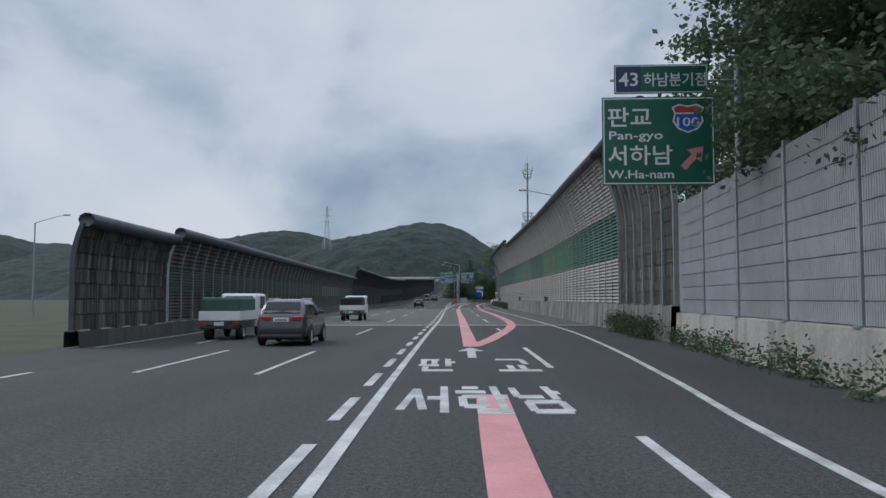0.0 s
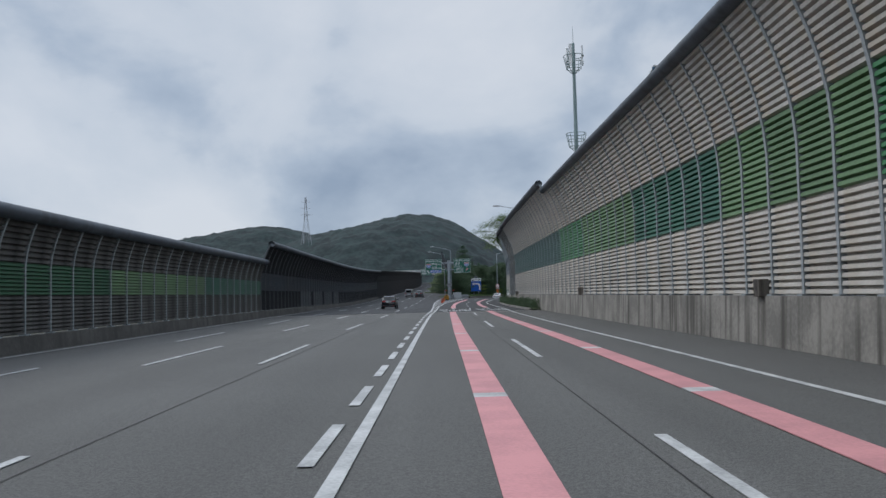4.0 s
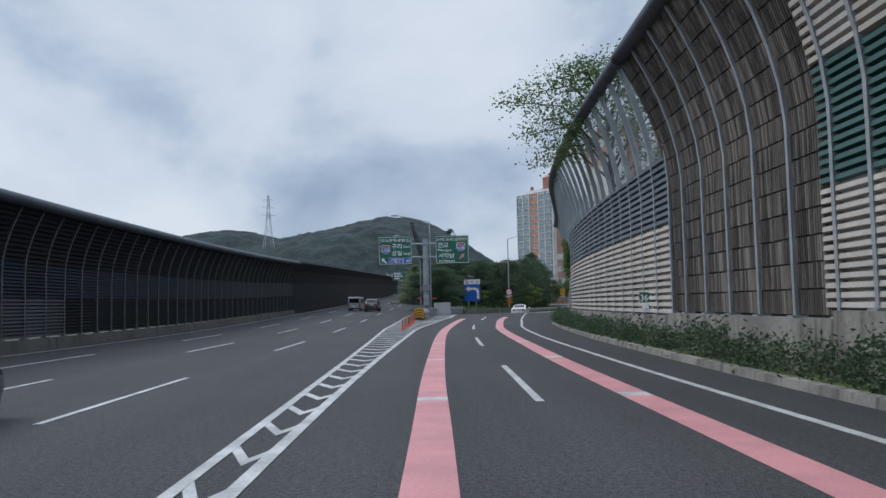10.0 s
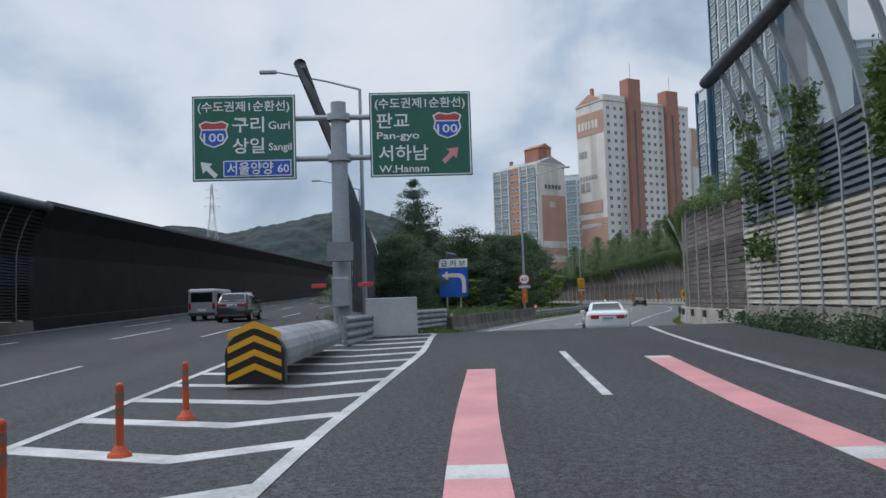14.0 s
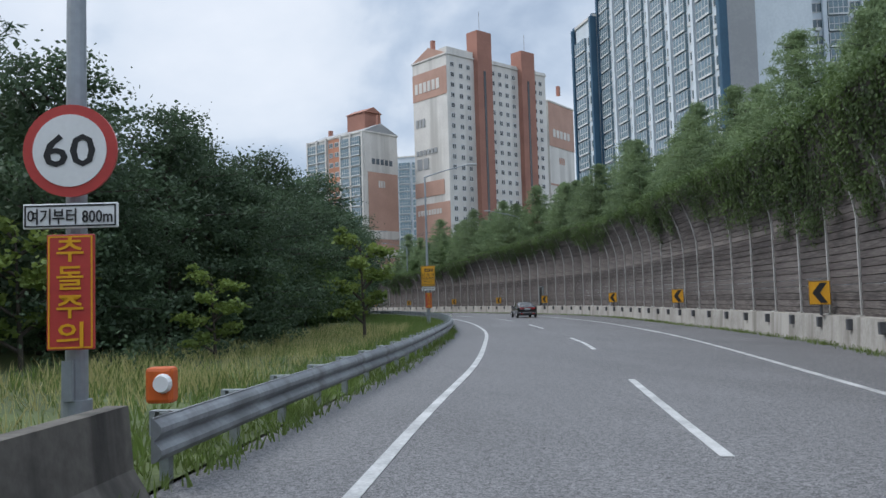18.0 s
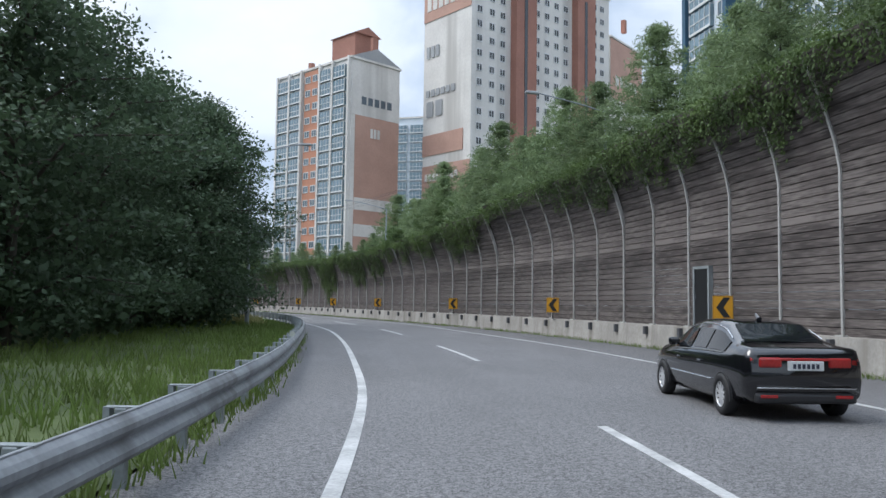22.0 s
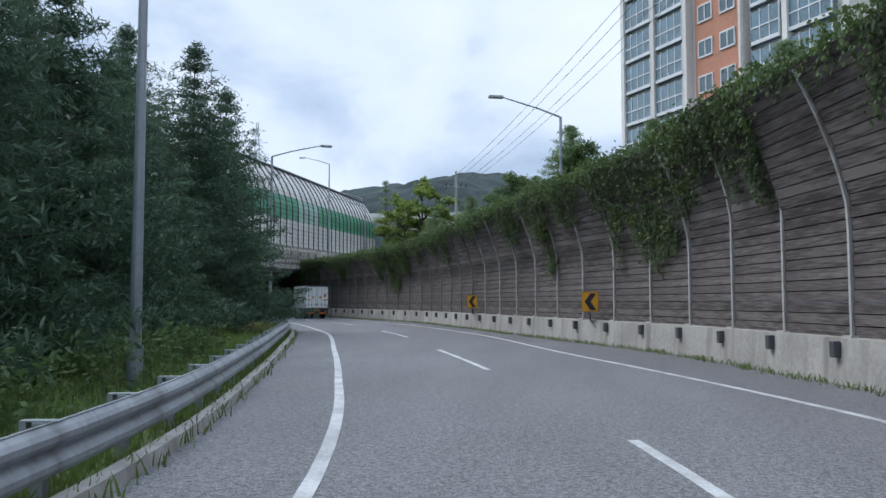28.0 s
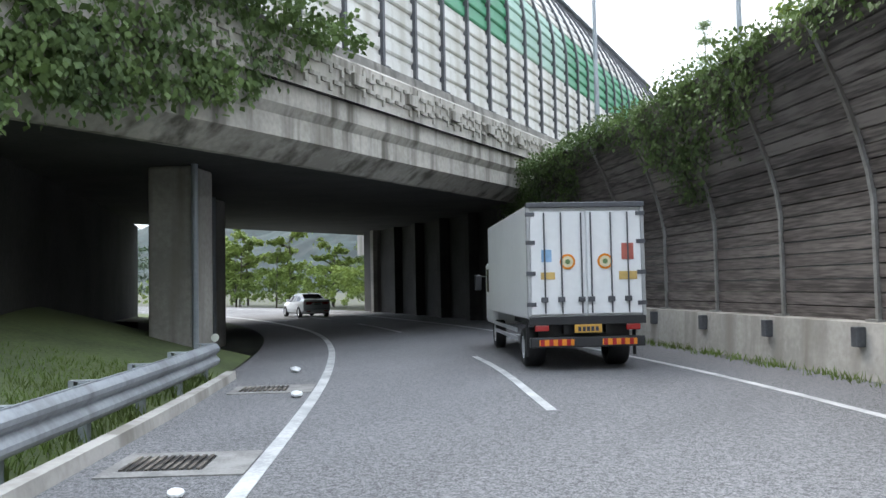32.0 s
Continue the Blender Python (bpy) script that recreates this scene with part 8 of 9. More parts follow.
def pylon(x, y, z, h):
    th = empty("pylon", pose(x, y, z, 0, 0, 25), "grey lattice power pylon on the hill", "pylon")
    PG = surf("pylon_grey", (0.42, 0.44, 0.47), (0.36, 0.38, 0.41), 1.0, 0.6)
    bm = B()
    lv = [(0, 4.0), (h * 0.45, 1.8), (h * 0.7, 1.1), (h, 0.5)]
    for (za, a), (zb, b) in zip(lv, lv[1:]):
        c1 = [(a, a), (a, -a), (-a, -a), (-a, a)]
        c2 = [(b, b), (b, -b), (-b, -b), (-b, b)]
        for k in range(4):
            cyl(bm, (*c1[k], za), (*c2[k], zb), 0.16, 0.14, 5)
            cyl(bm, (*c1[k], za), (*c2[(k + 1) % 4], zb), 0.09, 0.09, 5)
            cyl(bm, (*c1[(k + 1) % 4], za), (*c2[k], zb), 0.09, 0.09, 5)
    part("tower", bm, PG, th)
    for q, l in ((0.62, 6.5), (0.76, 5.5), (0.9, 4.5)):
        bm = B()
        for sx in (1, -1):
            cyl(bm, (0, 0, h * q + 1.0), (sx * l, 0, h * q), 0.12, 0.08, 5)
            cyl(bm, (0, 0, h * q - 0.6), (sx * l, 0, h * q), 0.12, 0.08, 5)
        part("cross_arm", bm, PG, th)


pylon(-119, 838, 52, 45)


def utility_pole(x, y, z, h, hd, label="concrete power pole with a crossarm and insulators"):
    th = empty("utility_pole", pose(x, y, z, 0, 0, hd), label, "utility pole")
    bm = B()
    cyl(bm, (0, 0, -0.5), (0, 0, h), 0.17, 0.1, 12)
    part("pole", bm, PALE_CONC, th)
    bm = B()
    box(bm, -1.1, 1.1, -0.05, 0.05, h - 1.5, h - 1.38)
    part("crossarm", bm, POST, th)
    for xx in (-1.0, -0.45, 0.45, 1.0):
        bm = B()
        cyl(bm, (xx, 0, h - 1.38), (xx, 0, h - 1.12), 0.06, 0.05, 8)
        part("insulator", bm, SIGN_BLACK, th)


utility_pole(33.4, 499.2, 6.4, 7.0, 35)
utility_pole(48.5, 452, 8.0, 7.0, 25)


def wire(a, b, sag, parent):
    pts = [Vector(a).lerp(Vector(b), u) - Vector((0, 0, sag * 4 * u * (1 - u))) for u in np.linspace(0, 1, 15)]
    part("wire", tube([tuple(p) for p in pts], [0.014] * 15, 4), SIGN_BLACK, parent)


wires = empty("power_line", pose(0, 0, 0), "thin sagging power wires above the retaining wall", "power line")
for o in (-1.0, -0.45, 0.45, 1.0):
    c, q = math.cos(radians(30)), math.sin(radians(30))
    wire((48.5 + o * c, 452 + o * q, 13.85), (33.4 + o * c, 499.2 + o * q, 12.25), 0.6, wires)
    wire((33.4 + o * c, 499.2 + o * q, 12.25), (5 + o * c, 590 + o * q, 15), 1.2, wires)
    wire((48.5 + o * c, 452 + o * q, 13.85), (75 + o * c, 380 + o * q, 19), 1.2, wires)


# ---- fork: bollards, crash cushion, barriers ----
ORANGE_P = surf("orange_bollard_plastic", (0.55, 0.085, 0.02), (0.40, 0.06, 0.018), 2.0, 0.55, 0.1)
REFL = surf("grey_reflective_band", (0.22, 0.12, 0.10), (0.16, 0.09, 0.08), 2.0, 0.4)


def bollard(x, y, tilt):
    th = empty("delineator_post", pose(x, y, high(y), tilt, tilt * 0.6, 0), "orange flexible post with dull reflective bands", "bollard", "orange posts in the fork")
    bm = B()
    cyl(bm, (0, 0, 0), (0, 0, 0.05), 0.13, 0.11, 14)
    cyl(bm, (0, 0, 0.05), (0, 0, 0.12), 0.09, 0.05, 14)
    part("base", bm, ORANGE_P, th)
    bm = B()
    cyl(bm, (0, 0, 0.1), (0, 0, 0.72), 0.043, 0.04, 12)
    bmesh.ops.create_uvsphere(bm, u_segments=12, v_segments=6, radius=0.04, matrix=Matrix.Translation((0, 0, 0.72)))
    part("post", bm, ORANGE_P, th)
    for z in (0.42, 0.57):
        bm = B()
        cyl(bm, (0, 0, z), (0, 0, z + 0.09), 0.046, 0.045, 12)
        part("band", bm, REFL, th)


for k, (x, y) in enumerate(((2.13, 199.7), (2.23, 201.9), (2.34, 204.0), (2.44, 206.2), (2.53, 208.4), (2.62, 210.5), (2.72, 212.5), (2.83, 214.9), (2.92, 217.4))):
    bollard(x, y, (0, 1.5, -1, 2, -2, 1, 0, 1, -1)[k])


def crash_cushion():
    th = empty("crash_cushion", pose(3.35, 220.6, high(220), 0, 0, -4), "black and yellow striped crash cushion at the fork", "crash cushion")
    bm = B()
    pts = [(0.52 * math.cos(a), 0.55 + 0.5 * math.sin(a)) for a in np.linspace(-0.2, math.pi + 0.2, 15)]
    pts = [(pts[0][0], 0.1)] + pts + [(pts[-1][0], 0.1)]
    v1 = [bm.verts.new((x, 0, z)) for x, z in pts]
    v2 = [bm.verts.new((x, 0.25, z)) for x, z in pts]
    bm.faces.new(v1)
    for j in range(len(pts)):
        k = (j + 1) % len(pts)
        bm.faces.new((v1[j], v2[j], v2[k], v1[k]))
    part("nose", bm, SIGN_BLACK, th)
    for k in range(4):
        z = 0.15 + 0.24 * k
        w = 0.46
        o = flat(th, [(-w, z), (0, z + 0.2), (w, z), (w, z + 0.11), (0, z + 0.31), (-w, z + 0.11)], SIGN_YELLOW, -0.02, "stripe")
    for k in range(5):
        bm = B()
        y0 = 0.3 + 1.7 * k
        ring = [(0.5 * math.cos(a), 0.55 + 0.47 * math.sin(a)) for a in np.linspace(-0.4, math.pi + 0.4, 13)]
        a1 = [bm.verts.new((x, y0, max(0.05, z))) for x, z in ring]
        a2 = [bm.verts.new((x * 1.05, y0 + 1.62, max(0.05, z))) for x, z in ring]
        for j in range(12):
            bm.faces.new((a1[j], a1[j + 1], a2[j + 1], a2[j]))
        part("bay", bm, RAIL, th)


crash_cushion()
FORK = Line([(4.6, 230.5), (6.0, 238.5), (7.3, 243.5), (9.0, 248.0)], 1.0)
guard_rail("guard_rail", FORK, 0, FORK.length, -0.1, "double galvanised guard rail at the fork", z0, (0.44, 0.92), 2.0, tbeam, 0.42)
BARR = Line([(9.15, 247.8), (11.6, 255.4), (14.6, 264), (18.5, 274.3)], 1.0)
SOOTY = surf("sooty_concrete", (0.13, 0.12, 0.105), (0.07, 0.064, 0.057), 0.6, 0.9, 0.4, streak=((0.03, 0.028, 0.025), 1.6))
barrier = empty("concrete_barrier", pose(0, 0, 0), "dark stained concrete barrier along the slip road", "barrier")
for k in range(7):
    sa, sb = BARR.length * k / 7, BARR.length * (k + 1) / 7 - 0.025
    sweep("barrier_length", BARR, sa, sb, [(0.22, 0), (0.2, 0.1), (0.05, 0.35), (0.0, 0.92), (-0.2, 0.92), (-0.25, 0.35), (-0.4, 0.1), (-0.42, 0)], SOOTY, 1.2, z0, parent=barrier, caps=True)
sweep("foot_strip", BARR, 0, BARR.length, [(0.23, 0), (0.24, 0.05), (0.5, 0.045), (0.52, 0)], PLINTH_D, 1.5, z0, parent=barrier, label="low grimy concrete foot")
bm = B()
cyl(bm, (0, 0, 0), (0, 0, 0.05), 0.075, 0.075, 16)
rd = bpy.data.meshes.new("reflector")
bm.to_mesh(rd)
bm.free()
for ln, s, off, z in ((BARR, 0.2, 0.0, 1.02), (RAIL_L, RAIL_L.sy(319.0), 0.0, 0.82), (RAIL_L, RAIL_L.sy(350.5), 0.0, 0.82), (RAIL_L, RAIL_L.sy(398), 0.0, 0.82), (RAIL_L, RAIL_L.sy(431.5), 0.0, 0.82), (RAIL_L, RAIL_L.sy(502.6), 0.0, 0.82)):
    x, y, h = ln.at(s, off)
    o = shared("round_reflector", rd, surf("pale_reflector", (0.55, 0.57, 0.5), rough=0.4), None, pose(x, y, z, 90, 0, math.degrees(h)))
    tagged(o, "small round pale reflector on the guard rail", "reflector", "rail reflectors")

# kerbs
sweep("kerb", KERB_R, 0, KERB_R.length, [(-0.1, 0), (-0.08, 0.17), (0.12, 0.18), (0.12, 0)], PLINTH, 1.5, z0, label="low pale concrete kerb", kind="structure")
sweep("kerb", EDGE_L, SE(428), SE(503.5), [(-1.72, 0), (-1.74, 0.15), (-1.9, 0.16), (-1.9, 0)], PALE_CONC, 1.5, z0, label="low pale concrete kerb below the guard rail", kind="structure")
strip("ground_strip", KERB_R, Line([(*WALL_R.at(s)[:2],) for s in np.linspace(WALL_R.sy(132), WALL_R.length, 40)]), lambda x, y: 0.13, GRASS_SOIL, 40, "narrow planted strip between kerb and barrier")

# parapet and mesh fence of the first stretch
sweep("parapet_wall", FENCE_R, 0, FENCE_R.length + 0, [(-0.1, 0), (-0.05, 1.15), (0.35, 1.2), (0.35, 0)], PALE_CONC, 1.5, z0, label="stained pale concrete parapet with weeds at its foot", kind="structure")
FENCE_M = surf("ribbed_grey_metal", (0.46, 0.47, 0.485), (0.38, 0.39, 0.405), 0.9, 0.5, 0.1, vary=0.06)
FENCE_D = surf("perforated_dark_metal", (0.20, 0.205, 0.215), (0.15, 0.155, 0.162), 0.9, 0.6, 0.1)
fence = empty("mesh_fence", pose(0, 0, 0), "tall grey fence of folded perforated metal panels", "fence", kind="structure")
FP = 4.15


def fence_panel():
    vs, fs = [], []
    rows = 9
    for i in range(rows):
        z_a, z_b = 1.2 + 4.2 * i / rows, 1.2 + 4.2 * (i + 0.93) / rows
        cols = []
        for k in range(36):
            u = 0.06 + (FP - 0.12) * k / 36
            w = (FP - 0.12) / 36
            cols += [(u, 0.0), (u + 0.12 * w, 0.06), (u + 0.45 * w, 0.06), (u + 0.57 * w, 0.0)]
        n = len(vs)
        for z in (z_a, z_b):
            vs += [(u, d, z) for u, d in cols]
        k = len(cols)
        fs += [(n + j, n + j + 1, n + k + j + 1, n + k + j)[::-1] for j in range(k - 1)]
        vs += [(0.06, -0.02, z_b), (FP - 0.06, -0.02, z_b), (0.06, -0.02, z_b + 0.04), (FP - 0.06, -0.02, z_b + 0.04)]
        m = len(vs) - 4
        fs.append((m, m + 1, m + 3, m + 2))
    me = bpy.data.meshes.new("panel")
    me.from_pydata(vs, [], fs)
    me.update()
    me.materials.append(FENCE_M)
    me.materials.append(FENCE_D)
    per = 36 * 4
    for i, p in enumerate(me.polygons):
        k = i % per
        p.material_index = 1 if k < per - 1 and k % 4 == 3 else 0
    return me


fpm, fpo = fence_panel(), post_mesh(1.15, 5.5, lambda z: 0.0, 1, 0.12, 0.1)
s = FENCE_R.length - FP * 7 - 0.1
while s < FENCE_R.length - 1:
    x, y, h = FENCE_R.at(s, 0.12)
    x2, y2, _ = FENCE_R.at(min(FENCE_R.length, s + FP), 0.12)
    ang = math.degrees(math.atan2(y2 - y, x2 - x))
    shared("panel", fpm, FENCE_M, fence, pose(x, y, 0, 0, 0, ang))
    shared("post", fpo, POST, fence, pose(x, y, 0, 0, 0, ang))
    s += FP


# ---- small things by the road ----
def wall_box(line, y, z, w, h, label, mt, off=-0.25):
    x, yy, hd = line.at(line.sy(y), off)
    bm = B()
    box(bm, -0.15, 0.15, -w / 2, w / 2, 0, h, bevel=0.02)
    o = obj("control_box", bm, mt, None, label, category="box")
    o.matrix_world = pose(x, yy, z, 0, 0, math.degrees(hd))


wall_box(WALL_R, 80.7, 1.4, 0.42, 0.5, "small weathered metal box on the plinth", BROWN)
wall_box(WALL_R, 111, 1.4, 0.42, 0.5, "small weathered metal box on the plinth", BROWN)
wall_box(WALL_R, 157.4, 1.25, 0.5, 0.5, "small weathered metal box on the plinth", BROWN)


def km_sign(y, z, label):
    x, yy, hd = WALL_R.at(WALL_R.sy(y), -0.2)
    th = empty("distance_sign", pose(x, yy, 0, 0, 0, math.degrees(hd) - 40), label, "road sign")
    b = plate(th, -0.32, 0.32, z, z + 0.42, SIGN_GREEN, 0, (0.015, SIGN_WHITE, 0.012))
    word(b, "364", -0.24, z + 0.08, 0.32, SIGN_WHITE, -0.012, 0.48)
    c = plate(th, -0.2, 0.28, z - 0.28, z - 0.02, SIGN_WHITE)
    word(c, ".1", -0.05, z - 0.24, 0.24, SIGN_BLACK, -0.012, 0.2)


km_sign(176.5, 1.6, "small green kilometre sign on the barrier")


def wall_door(line, y, label, z0_, off, wood):
    x, yy, hd = line.at(line.sy(y), off)
    th = empty("service_door", pose(x, yy, z0_, 0, 0, math.degrees(hd) + 90), label, "door", kind="structure")
    bm = B()
    box(bm, -0.5, 0.5, -0.06, 0.06, 0, 2.1, bevel=0.01)
    part("leaf", bm, wood, th)
    for a, b, c, d in ((-0.6, -0.5, 0, 2.2), (0.5, 0.6, 0, 2.2), (-0.5, 0.5, 2.1, 2.2)):
        bm = B()
        box(bm, a, b, -0.09, 0.09, c, d)
        part("frame", bm, POST, th)
    bm = B()
    box(bm, 0.36, 0.42, 0.06, 0.1, 1.0, 1.15)
    part("handle", bm, POST_DARK, th)


wall_door(WALL_R, 214.7, "dark narrow service door in the barrier", 0.6, -0.18, SIGN_BLACK)
wall_door(WALL_P, 354.5, "dark service door in the timber wall", 1.0, -0.12, SIGN_BLACK)


DRAIN_CONC = surf("dirty_drain_concrete", (0.27, 0.262, 0.25), (0.16, 0.155, 0.148), 2.5, 0.9, 0.2)


def drain(y, off=-0.85):
    x, yy, hd = EDGE_L.at(SE(y), off)
    th = empty("drain_grate", pose(x, yy, 0.008, 0, 0, math.degrees(hd)), "rusty steel drain grate in a pale concrete frame", "drain")
    bm = B()
    box(bm, -0.62, 0.75, -0.55, 0.55, 0.0, 0.012)
    part("frame", bm, DRAIN_CONC, th)
    # thin black plate in place of the shade inside the pit
    bm = B()
    box(bm, -0.48, 0.32, -0.32, 0.32, 0.012, 0.016)
    part("pit", bm, SIGN_BLACK, th)
    for k in range(10):
        bm = B()
        x0 = -0.46 + 0.08 * k
        box(bm, x0, x0 + 0.035, -0.32, 0.32, 0.016, 0.03)
        part("grate_bar", bm, BROWN, th)


drain(496.6)
drain(501.8)
for x, y, r in ((15.2, 500.7, 0.09), (17.9, 495.2, 0.07), (12.9, 503.9, 0.1)):
    bm = B()
    bmesh.ops.create_icosphere(bm, subdivisions=2, radius=r)
    for v in bm.verts:
        v.co *= 1 + 0.35 * noise.noise(v.co * 14)
        v.co.z *= 0.6
    o = obj("litter", bm, SIGN_WHITE, None, "crumpled white scrap of litter by the kerb", category="litter")
    o.matrix_world = pose(x, y, r * 0.55 + 0.01)


# far overhead signs and the road bridge over the carriageway
def far_gantry():
    y = 430
    x0 = 1.0
    th = empty("overhead_gantry", pose(x0, y, high(y)), "far overhead gantry with green direction signs", "road sign")
    for x in (-7.5, 8.8):
        bm = B()
        cyl(bm, (x, 0, -0.3), (x, 0, 8), 0.25, 0.22, 12)
        part("pole", bm, POLE, th)
    bm = B()
    box(bm, -7.5, 8.8, -0.2, 0.2, 7.0, 7.5)
    part("beam", bm, POLE, th)
    for a, b in ((-5.5, -0.5), (0.5, 6.5)):
        p = plate(th, a, b, 5.3, 8.2, SIGN_GREEN, -0.35, (0.06, SIGN_WHITE, 0.05))
        for k, w in ((0, 0.6), (1, 0.75), (2, 0.5)):
            flat(p, [(a + 0.5, 7.4 - 0.8 * k), (a + 0.5 + (b - a - 1) * w, 7.4 - 0.8 * k), (a + 0.5 + (b - a - 1) * w, 7.75 - 0.8 * k), (a + 0.5, 7.75 - 0.8 * k)], SIGN_WHITE, -0.36, "sign_bar")
    br = empty("overbridge", pose(0, 520, high(520), 0, 0, 0), "pale concrete bridge crossing the carriageway far ahead", "bridge", kind="structure")
    bm = B()
    box(bm, -60, 60, 40, 52, 6.5, 8.2, bevel=0.1)
    part("deck", bm, PALE_CONC, br)
    bm = B()
    box(bm, -60, 60, 39.8, 40.0, 8.2, 9.4)
    part("parapet", bm, PALE, br)
    for x in (-20, 18):
        bm = B()
        box(bm, x - 0.8, x + 0.8, 42, 50, -2, 6.5)
        part("pier", bm, PALE_CONC, br)


far_gantry()


# ---- grass, weeds and shrubs ----
def blades(name, spots, height, material, label, seed, width=0.02, per=5):
    """Tufts of narrow blades."""
    rng = np.random.default_rng(seed)
    p = np.repeat(np.array(spots, float), per, axis=0)
    n = len(p)
    p[:, :2] += rng.normal(0, 0.12, (n, 2))
    h = height * rng.uniform(0.5, 1.25, n)
    a = rng.uniform(0, 2 * math.pi, n)
    w = np.stack([np.cos(a), np.sin(a), 0 * a], 1) * (width * rng.uniform(0.7, 1.4, n))[:, None]
    lean = np.stack([rng.normal(0, 0.35, n) * h, rng.normal(0, 0.35, n) * h, h], 1)
    v = np.stack([p - w, p + w, p + w * 0.6 + lean * (0.5, 0.5, 0.6), p - w * 0.6 + lean * (0.5, 0.5, 0.6), p + lean], 1).reshape(-1, 3)
    k = np.arange(n)[:, None] * 5
    f4 = (k + [0, 1, 2, 3]).tolist()
    f3 = (k + [3, 2, 4]).tolist()
    me = bpy.data.meshes.new(name)
    me.from_pydata(v.tolist(), [], f4 + f3)
    me.update()
    me.materials.append(material)
    return tagged(new(name, me), label, "grass", kind="stuff")


rg = np.random.default_rng(8)


def along(line, sa, sb, o0, o1, n, zf):
    out = []
    for s, o in zip(rg.uniform(sa, sb, n), rg.uniform(o0, o1, n)):
        x, y, _ = line.at(s, o)
        out.append((x, y, zf(x, y)))
    return out


bz = lambda x, y: max(0.0, bank_z(x, y))  # noqa: E731
blades("grass", along(EDGE_L, SE(262), SE(493), -3.3, -1.75, 9000, bz), 0.22, BLADE, "fresh green verge grass under the guard rail", 1, 0.014, 5)
blades("grass", along(EDGE_L, SE(270), SE(430), -9.5, -2.6, 9000, bz), 0.4, BLADE, "long meadow grass on the bank", 2, 0.018, 4)
blades("grass", along(EDGE_L, SE(276), SE(318), -9.5, -4.5, 2200, bz), 0.5, DRY, "straw-coloured dry grass on the bank", 3, 0.012, 4)
blades("grass", along(EDGE_L, SE(384), SE(424), -11, -3.6, 7000, bz), 0.6, DRY, "straw-coloured dry grass on the bank", 4, 0.012, 4)
blades("grass", along(EDGE_L, SE(466), SE(494), -12, -3.0, 5000, bz), 0.4, DRY, "yellowed grass on the slope by the bridge", 11, 0.014, 4)
blades("grass", along(EDGE_L, SE(430), SE(494), -13, -2.2, 13000, bz), 0.34, BLADE, "green grass on the slope by the bridge", 5, 0.018, 4)
blades("grass", along(WALL_P, 4, WALL_P.sy(520), -0.75, -0.45, 2600, z0), 0.16, BLADE, "weeds along the foot of the retaining wall", 6, 0.012, 5)
blades("grass", along(FORK, 1, FORK.length, -1.6, 0.7, 2600, lambda x, y: 0.0), 0.3, BLADE, "tufts of grass below the guard rail at the fork", 10, 0.016, 5)
blades("grass", along(EDGE_L, SE(482), SE(501), -17, -7, 4000, bz), 0.32, BLADE, "rough grass at the top of the slope by the bridge", 12, 0.018, 5)
blades("grass", along(BARR, 0, BARR.length, -9, -0.5, 3000, lambda x, y: 0.05), 0.5, BLADE, "tall weeds behind the concrete barrier", 7, 0.02, 4)


def mound_z(x, y):
    return max(0.0, 0.2 * ((EDGE_L.at(SE(y))[0] - x) * 0.85 - 2.1))


blades("grass", along(EDGE_L, SE(493), SE(503), -6.5, -2.15, 2600, mound_z), 0.2, BLADE, "short green grass on the mound by the pillar", 9, 0.014, 5)


def shrub_row(name, line, sa, sb, o0, o1, n, h, material, label, seed, size=0.13, per=34, foot=z0):
    rng = np.random.default_rng(seed)
    cs = []
    for s in rng.uniform(sa, sb, n):
        x, y, _ = line.at(s, rng.uniform(o0, o1))
        k = 0.5 + 0.5 * noise.noise((s * 0.35, seed, 0)) + 0.35
        cs.append((x, y, foot(x, y) + rng.uniform(0.1, 1.0) * h * k))
    v, f = leaves(cs, 0.16, per, size, rng, 0.45, -0.3)
    return tagged(new(name, mesh_np(name, v, f, material)), label, "shrub", kind="stuff")


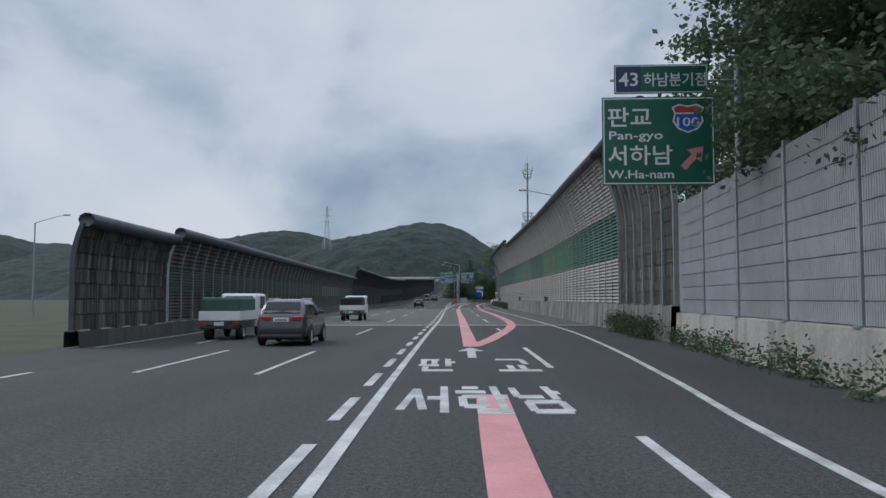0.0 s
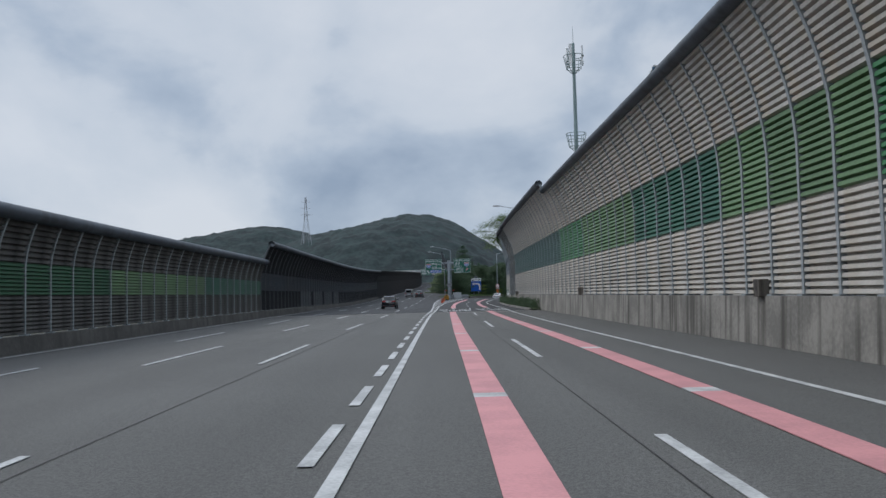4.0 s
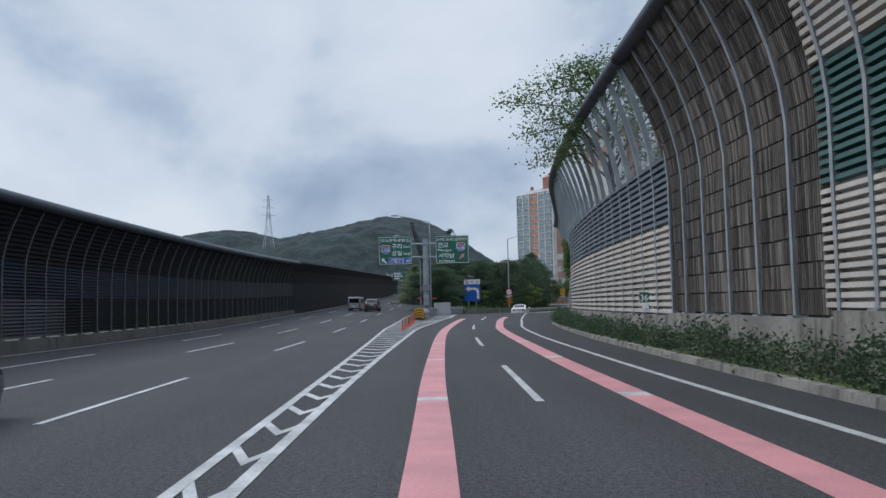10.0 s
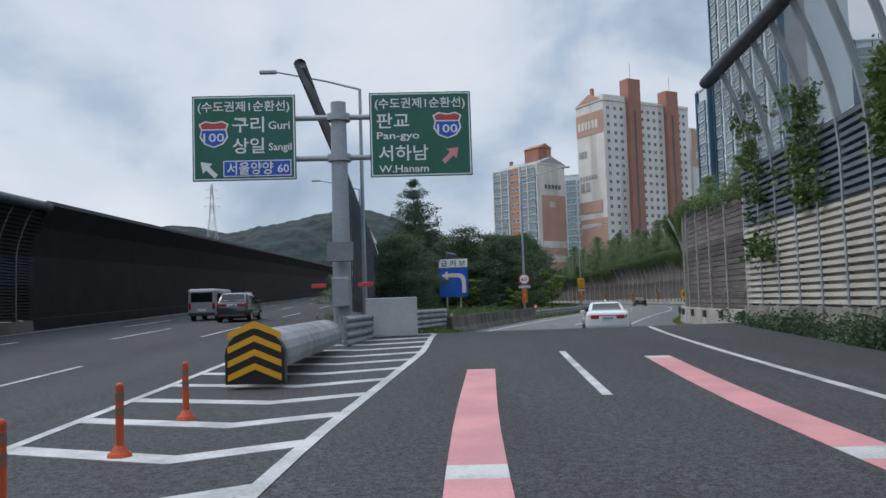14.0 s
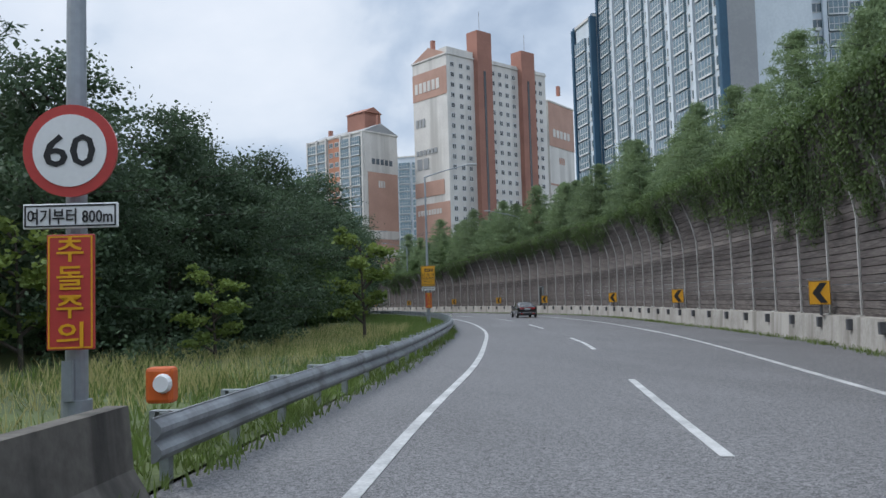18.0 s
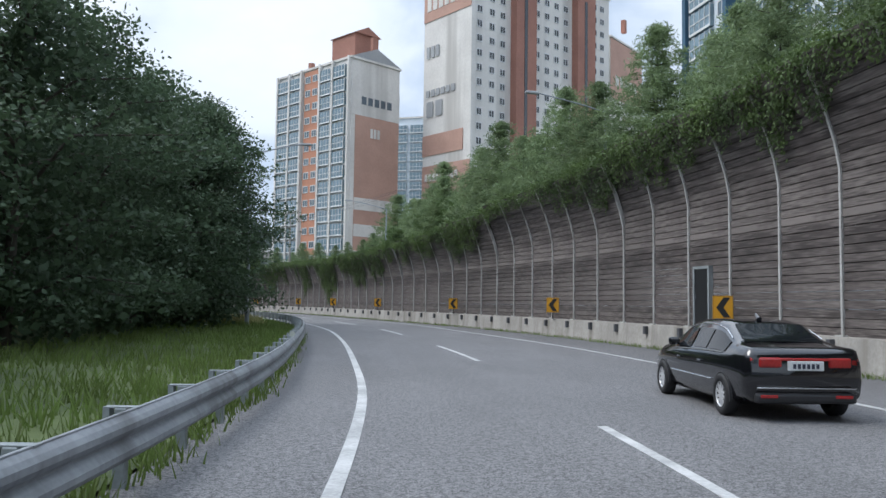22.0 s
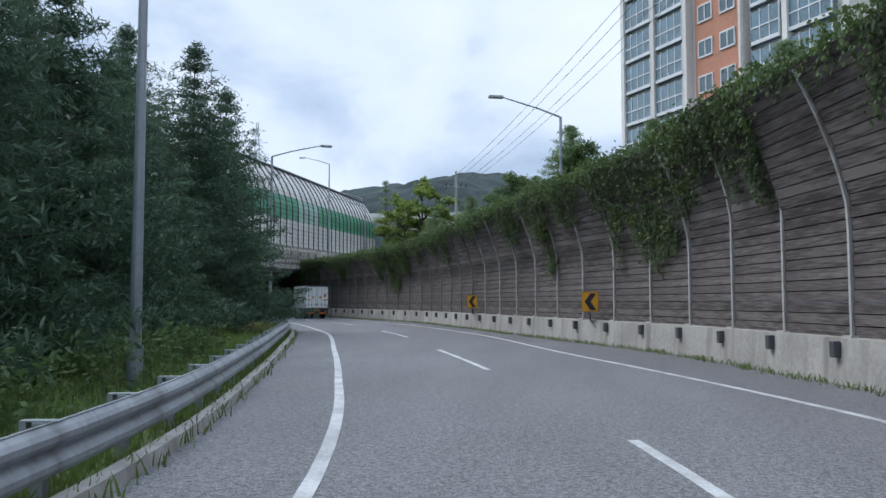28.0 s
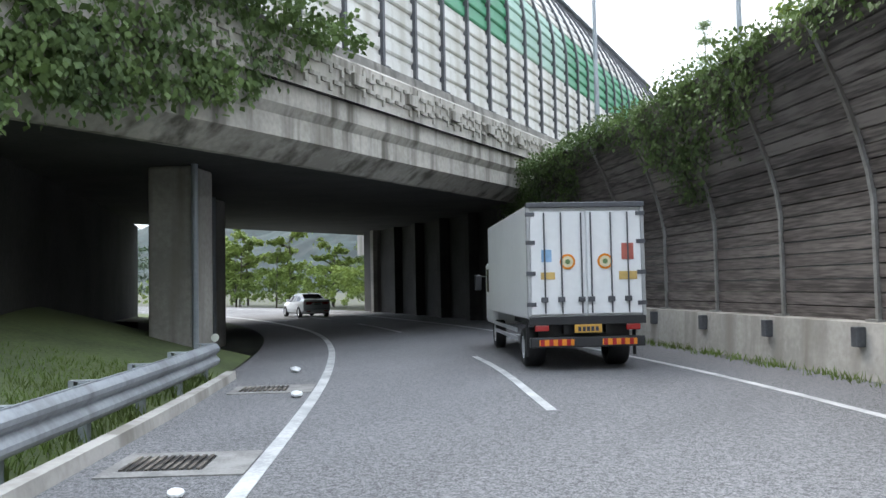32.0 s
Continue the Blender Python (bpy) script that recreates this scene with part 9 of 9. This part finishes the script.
shrub_row("shrubs", KERB_R, 1, KERB_R.length - 1, 0.15, 1.2, 1500, 0.95, LEAF_D, "low weedy shrubs between kerb and barrier", 3)
shrub_row("shrubs", WALL_R, 1, WALL_R.sy(43), -1.0, -0.3, 150, 0.9, LEAF_D, "weeds at the foot of the barrier", 4)
shrub_row("shrubs", FENCE_R, FENCE_R.length - 24, FENCE_R.length, -0.6, -0.15, 90, 0.6, LEAF_D, "weeds at the foot of the parapet", 5)
shrub_row("shrubs", BARR, 0, BARR.length + 0, -9, -0.6, 900, 1.15, LEAF_M, "leafy creepers behind the concrete barrier", 6, 0.16)
shrub_row("shrubs", EDGE_L, SE(432), SE(452), -6, -3.2, 150, 1.3, LEAF_M, "leafy shrubs by the guard rail", 7, 0.16)
shrub_row("shrubs", EDGE_L, SE(284), SE(300), -12, -7.5, 90, 1.0, LEAF_D, "dark shrubs at the edge of the trees", 8, 0.16)
shrub_row("shrubs", WALL_P, 10, WALL_P.sy(515), 0.4, 3.0, 1300, 0.9, LEAF_M, "mixed shrubs along the top of the retaining wall", 9, 0.16, 30, lambda x, y: plank_top(y) - 0.2)


def drop_w(s, y):
    return max(0.2, 2.2 + 3.0 * noise.noise((s * 0.5, 1.1, 0)))


def blob_ivy(line, y, z, r, h, seed):
    rng = np.random.default_rng(seed)
    cs = []
    for k in range(60):
        x, yy, _ = line.at(line.sy(y) + rng.normal(0, r * 0.6), -0.2 - abs(rng.normal(0, 0.16)))
        cs.append((x, yy, z - h * rng.uniform(0, 1)))
    v, f = leaves(cs, 0.15, 24, 0.18, rng, 0.8, 0.5)
    tagged(new("ivy", mesh_np("ivy", v, f, IVY)), "clump of ivy hanging on the barrier", "ivy", kind="stuff")


for k, (y, z, r, h) in enumerate(((236, 9.5, 1.6, 6.5), (231, 8.5, 1.2, 4.5), (225, 7.5, 0.6, 2.5))):
    blob_ivy(WALL_R, y, z, r, h, 40 + k)

FAR_EDGE = Line([(-15, 552), (-24, 557), (-40, 563), (-60, 570)])
shrub_row("shrubs", FAR_EDGE, 0, FAR_EDGE.length, 0.0, 9.0, 800, 4.5, LEAF_L, "sunlit light green shrubs beyond the bridge", 12, 0.32, 26)
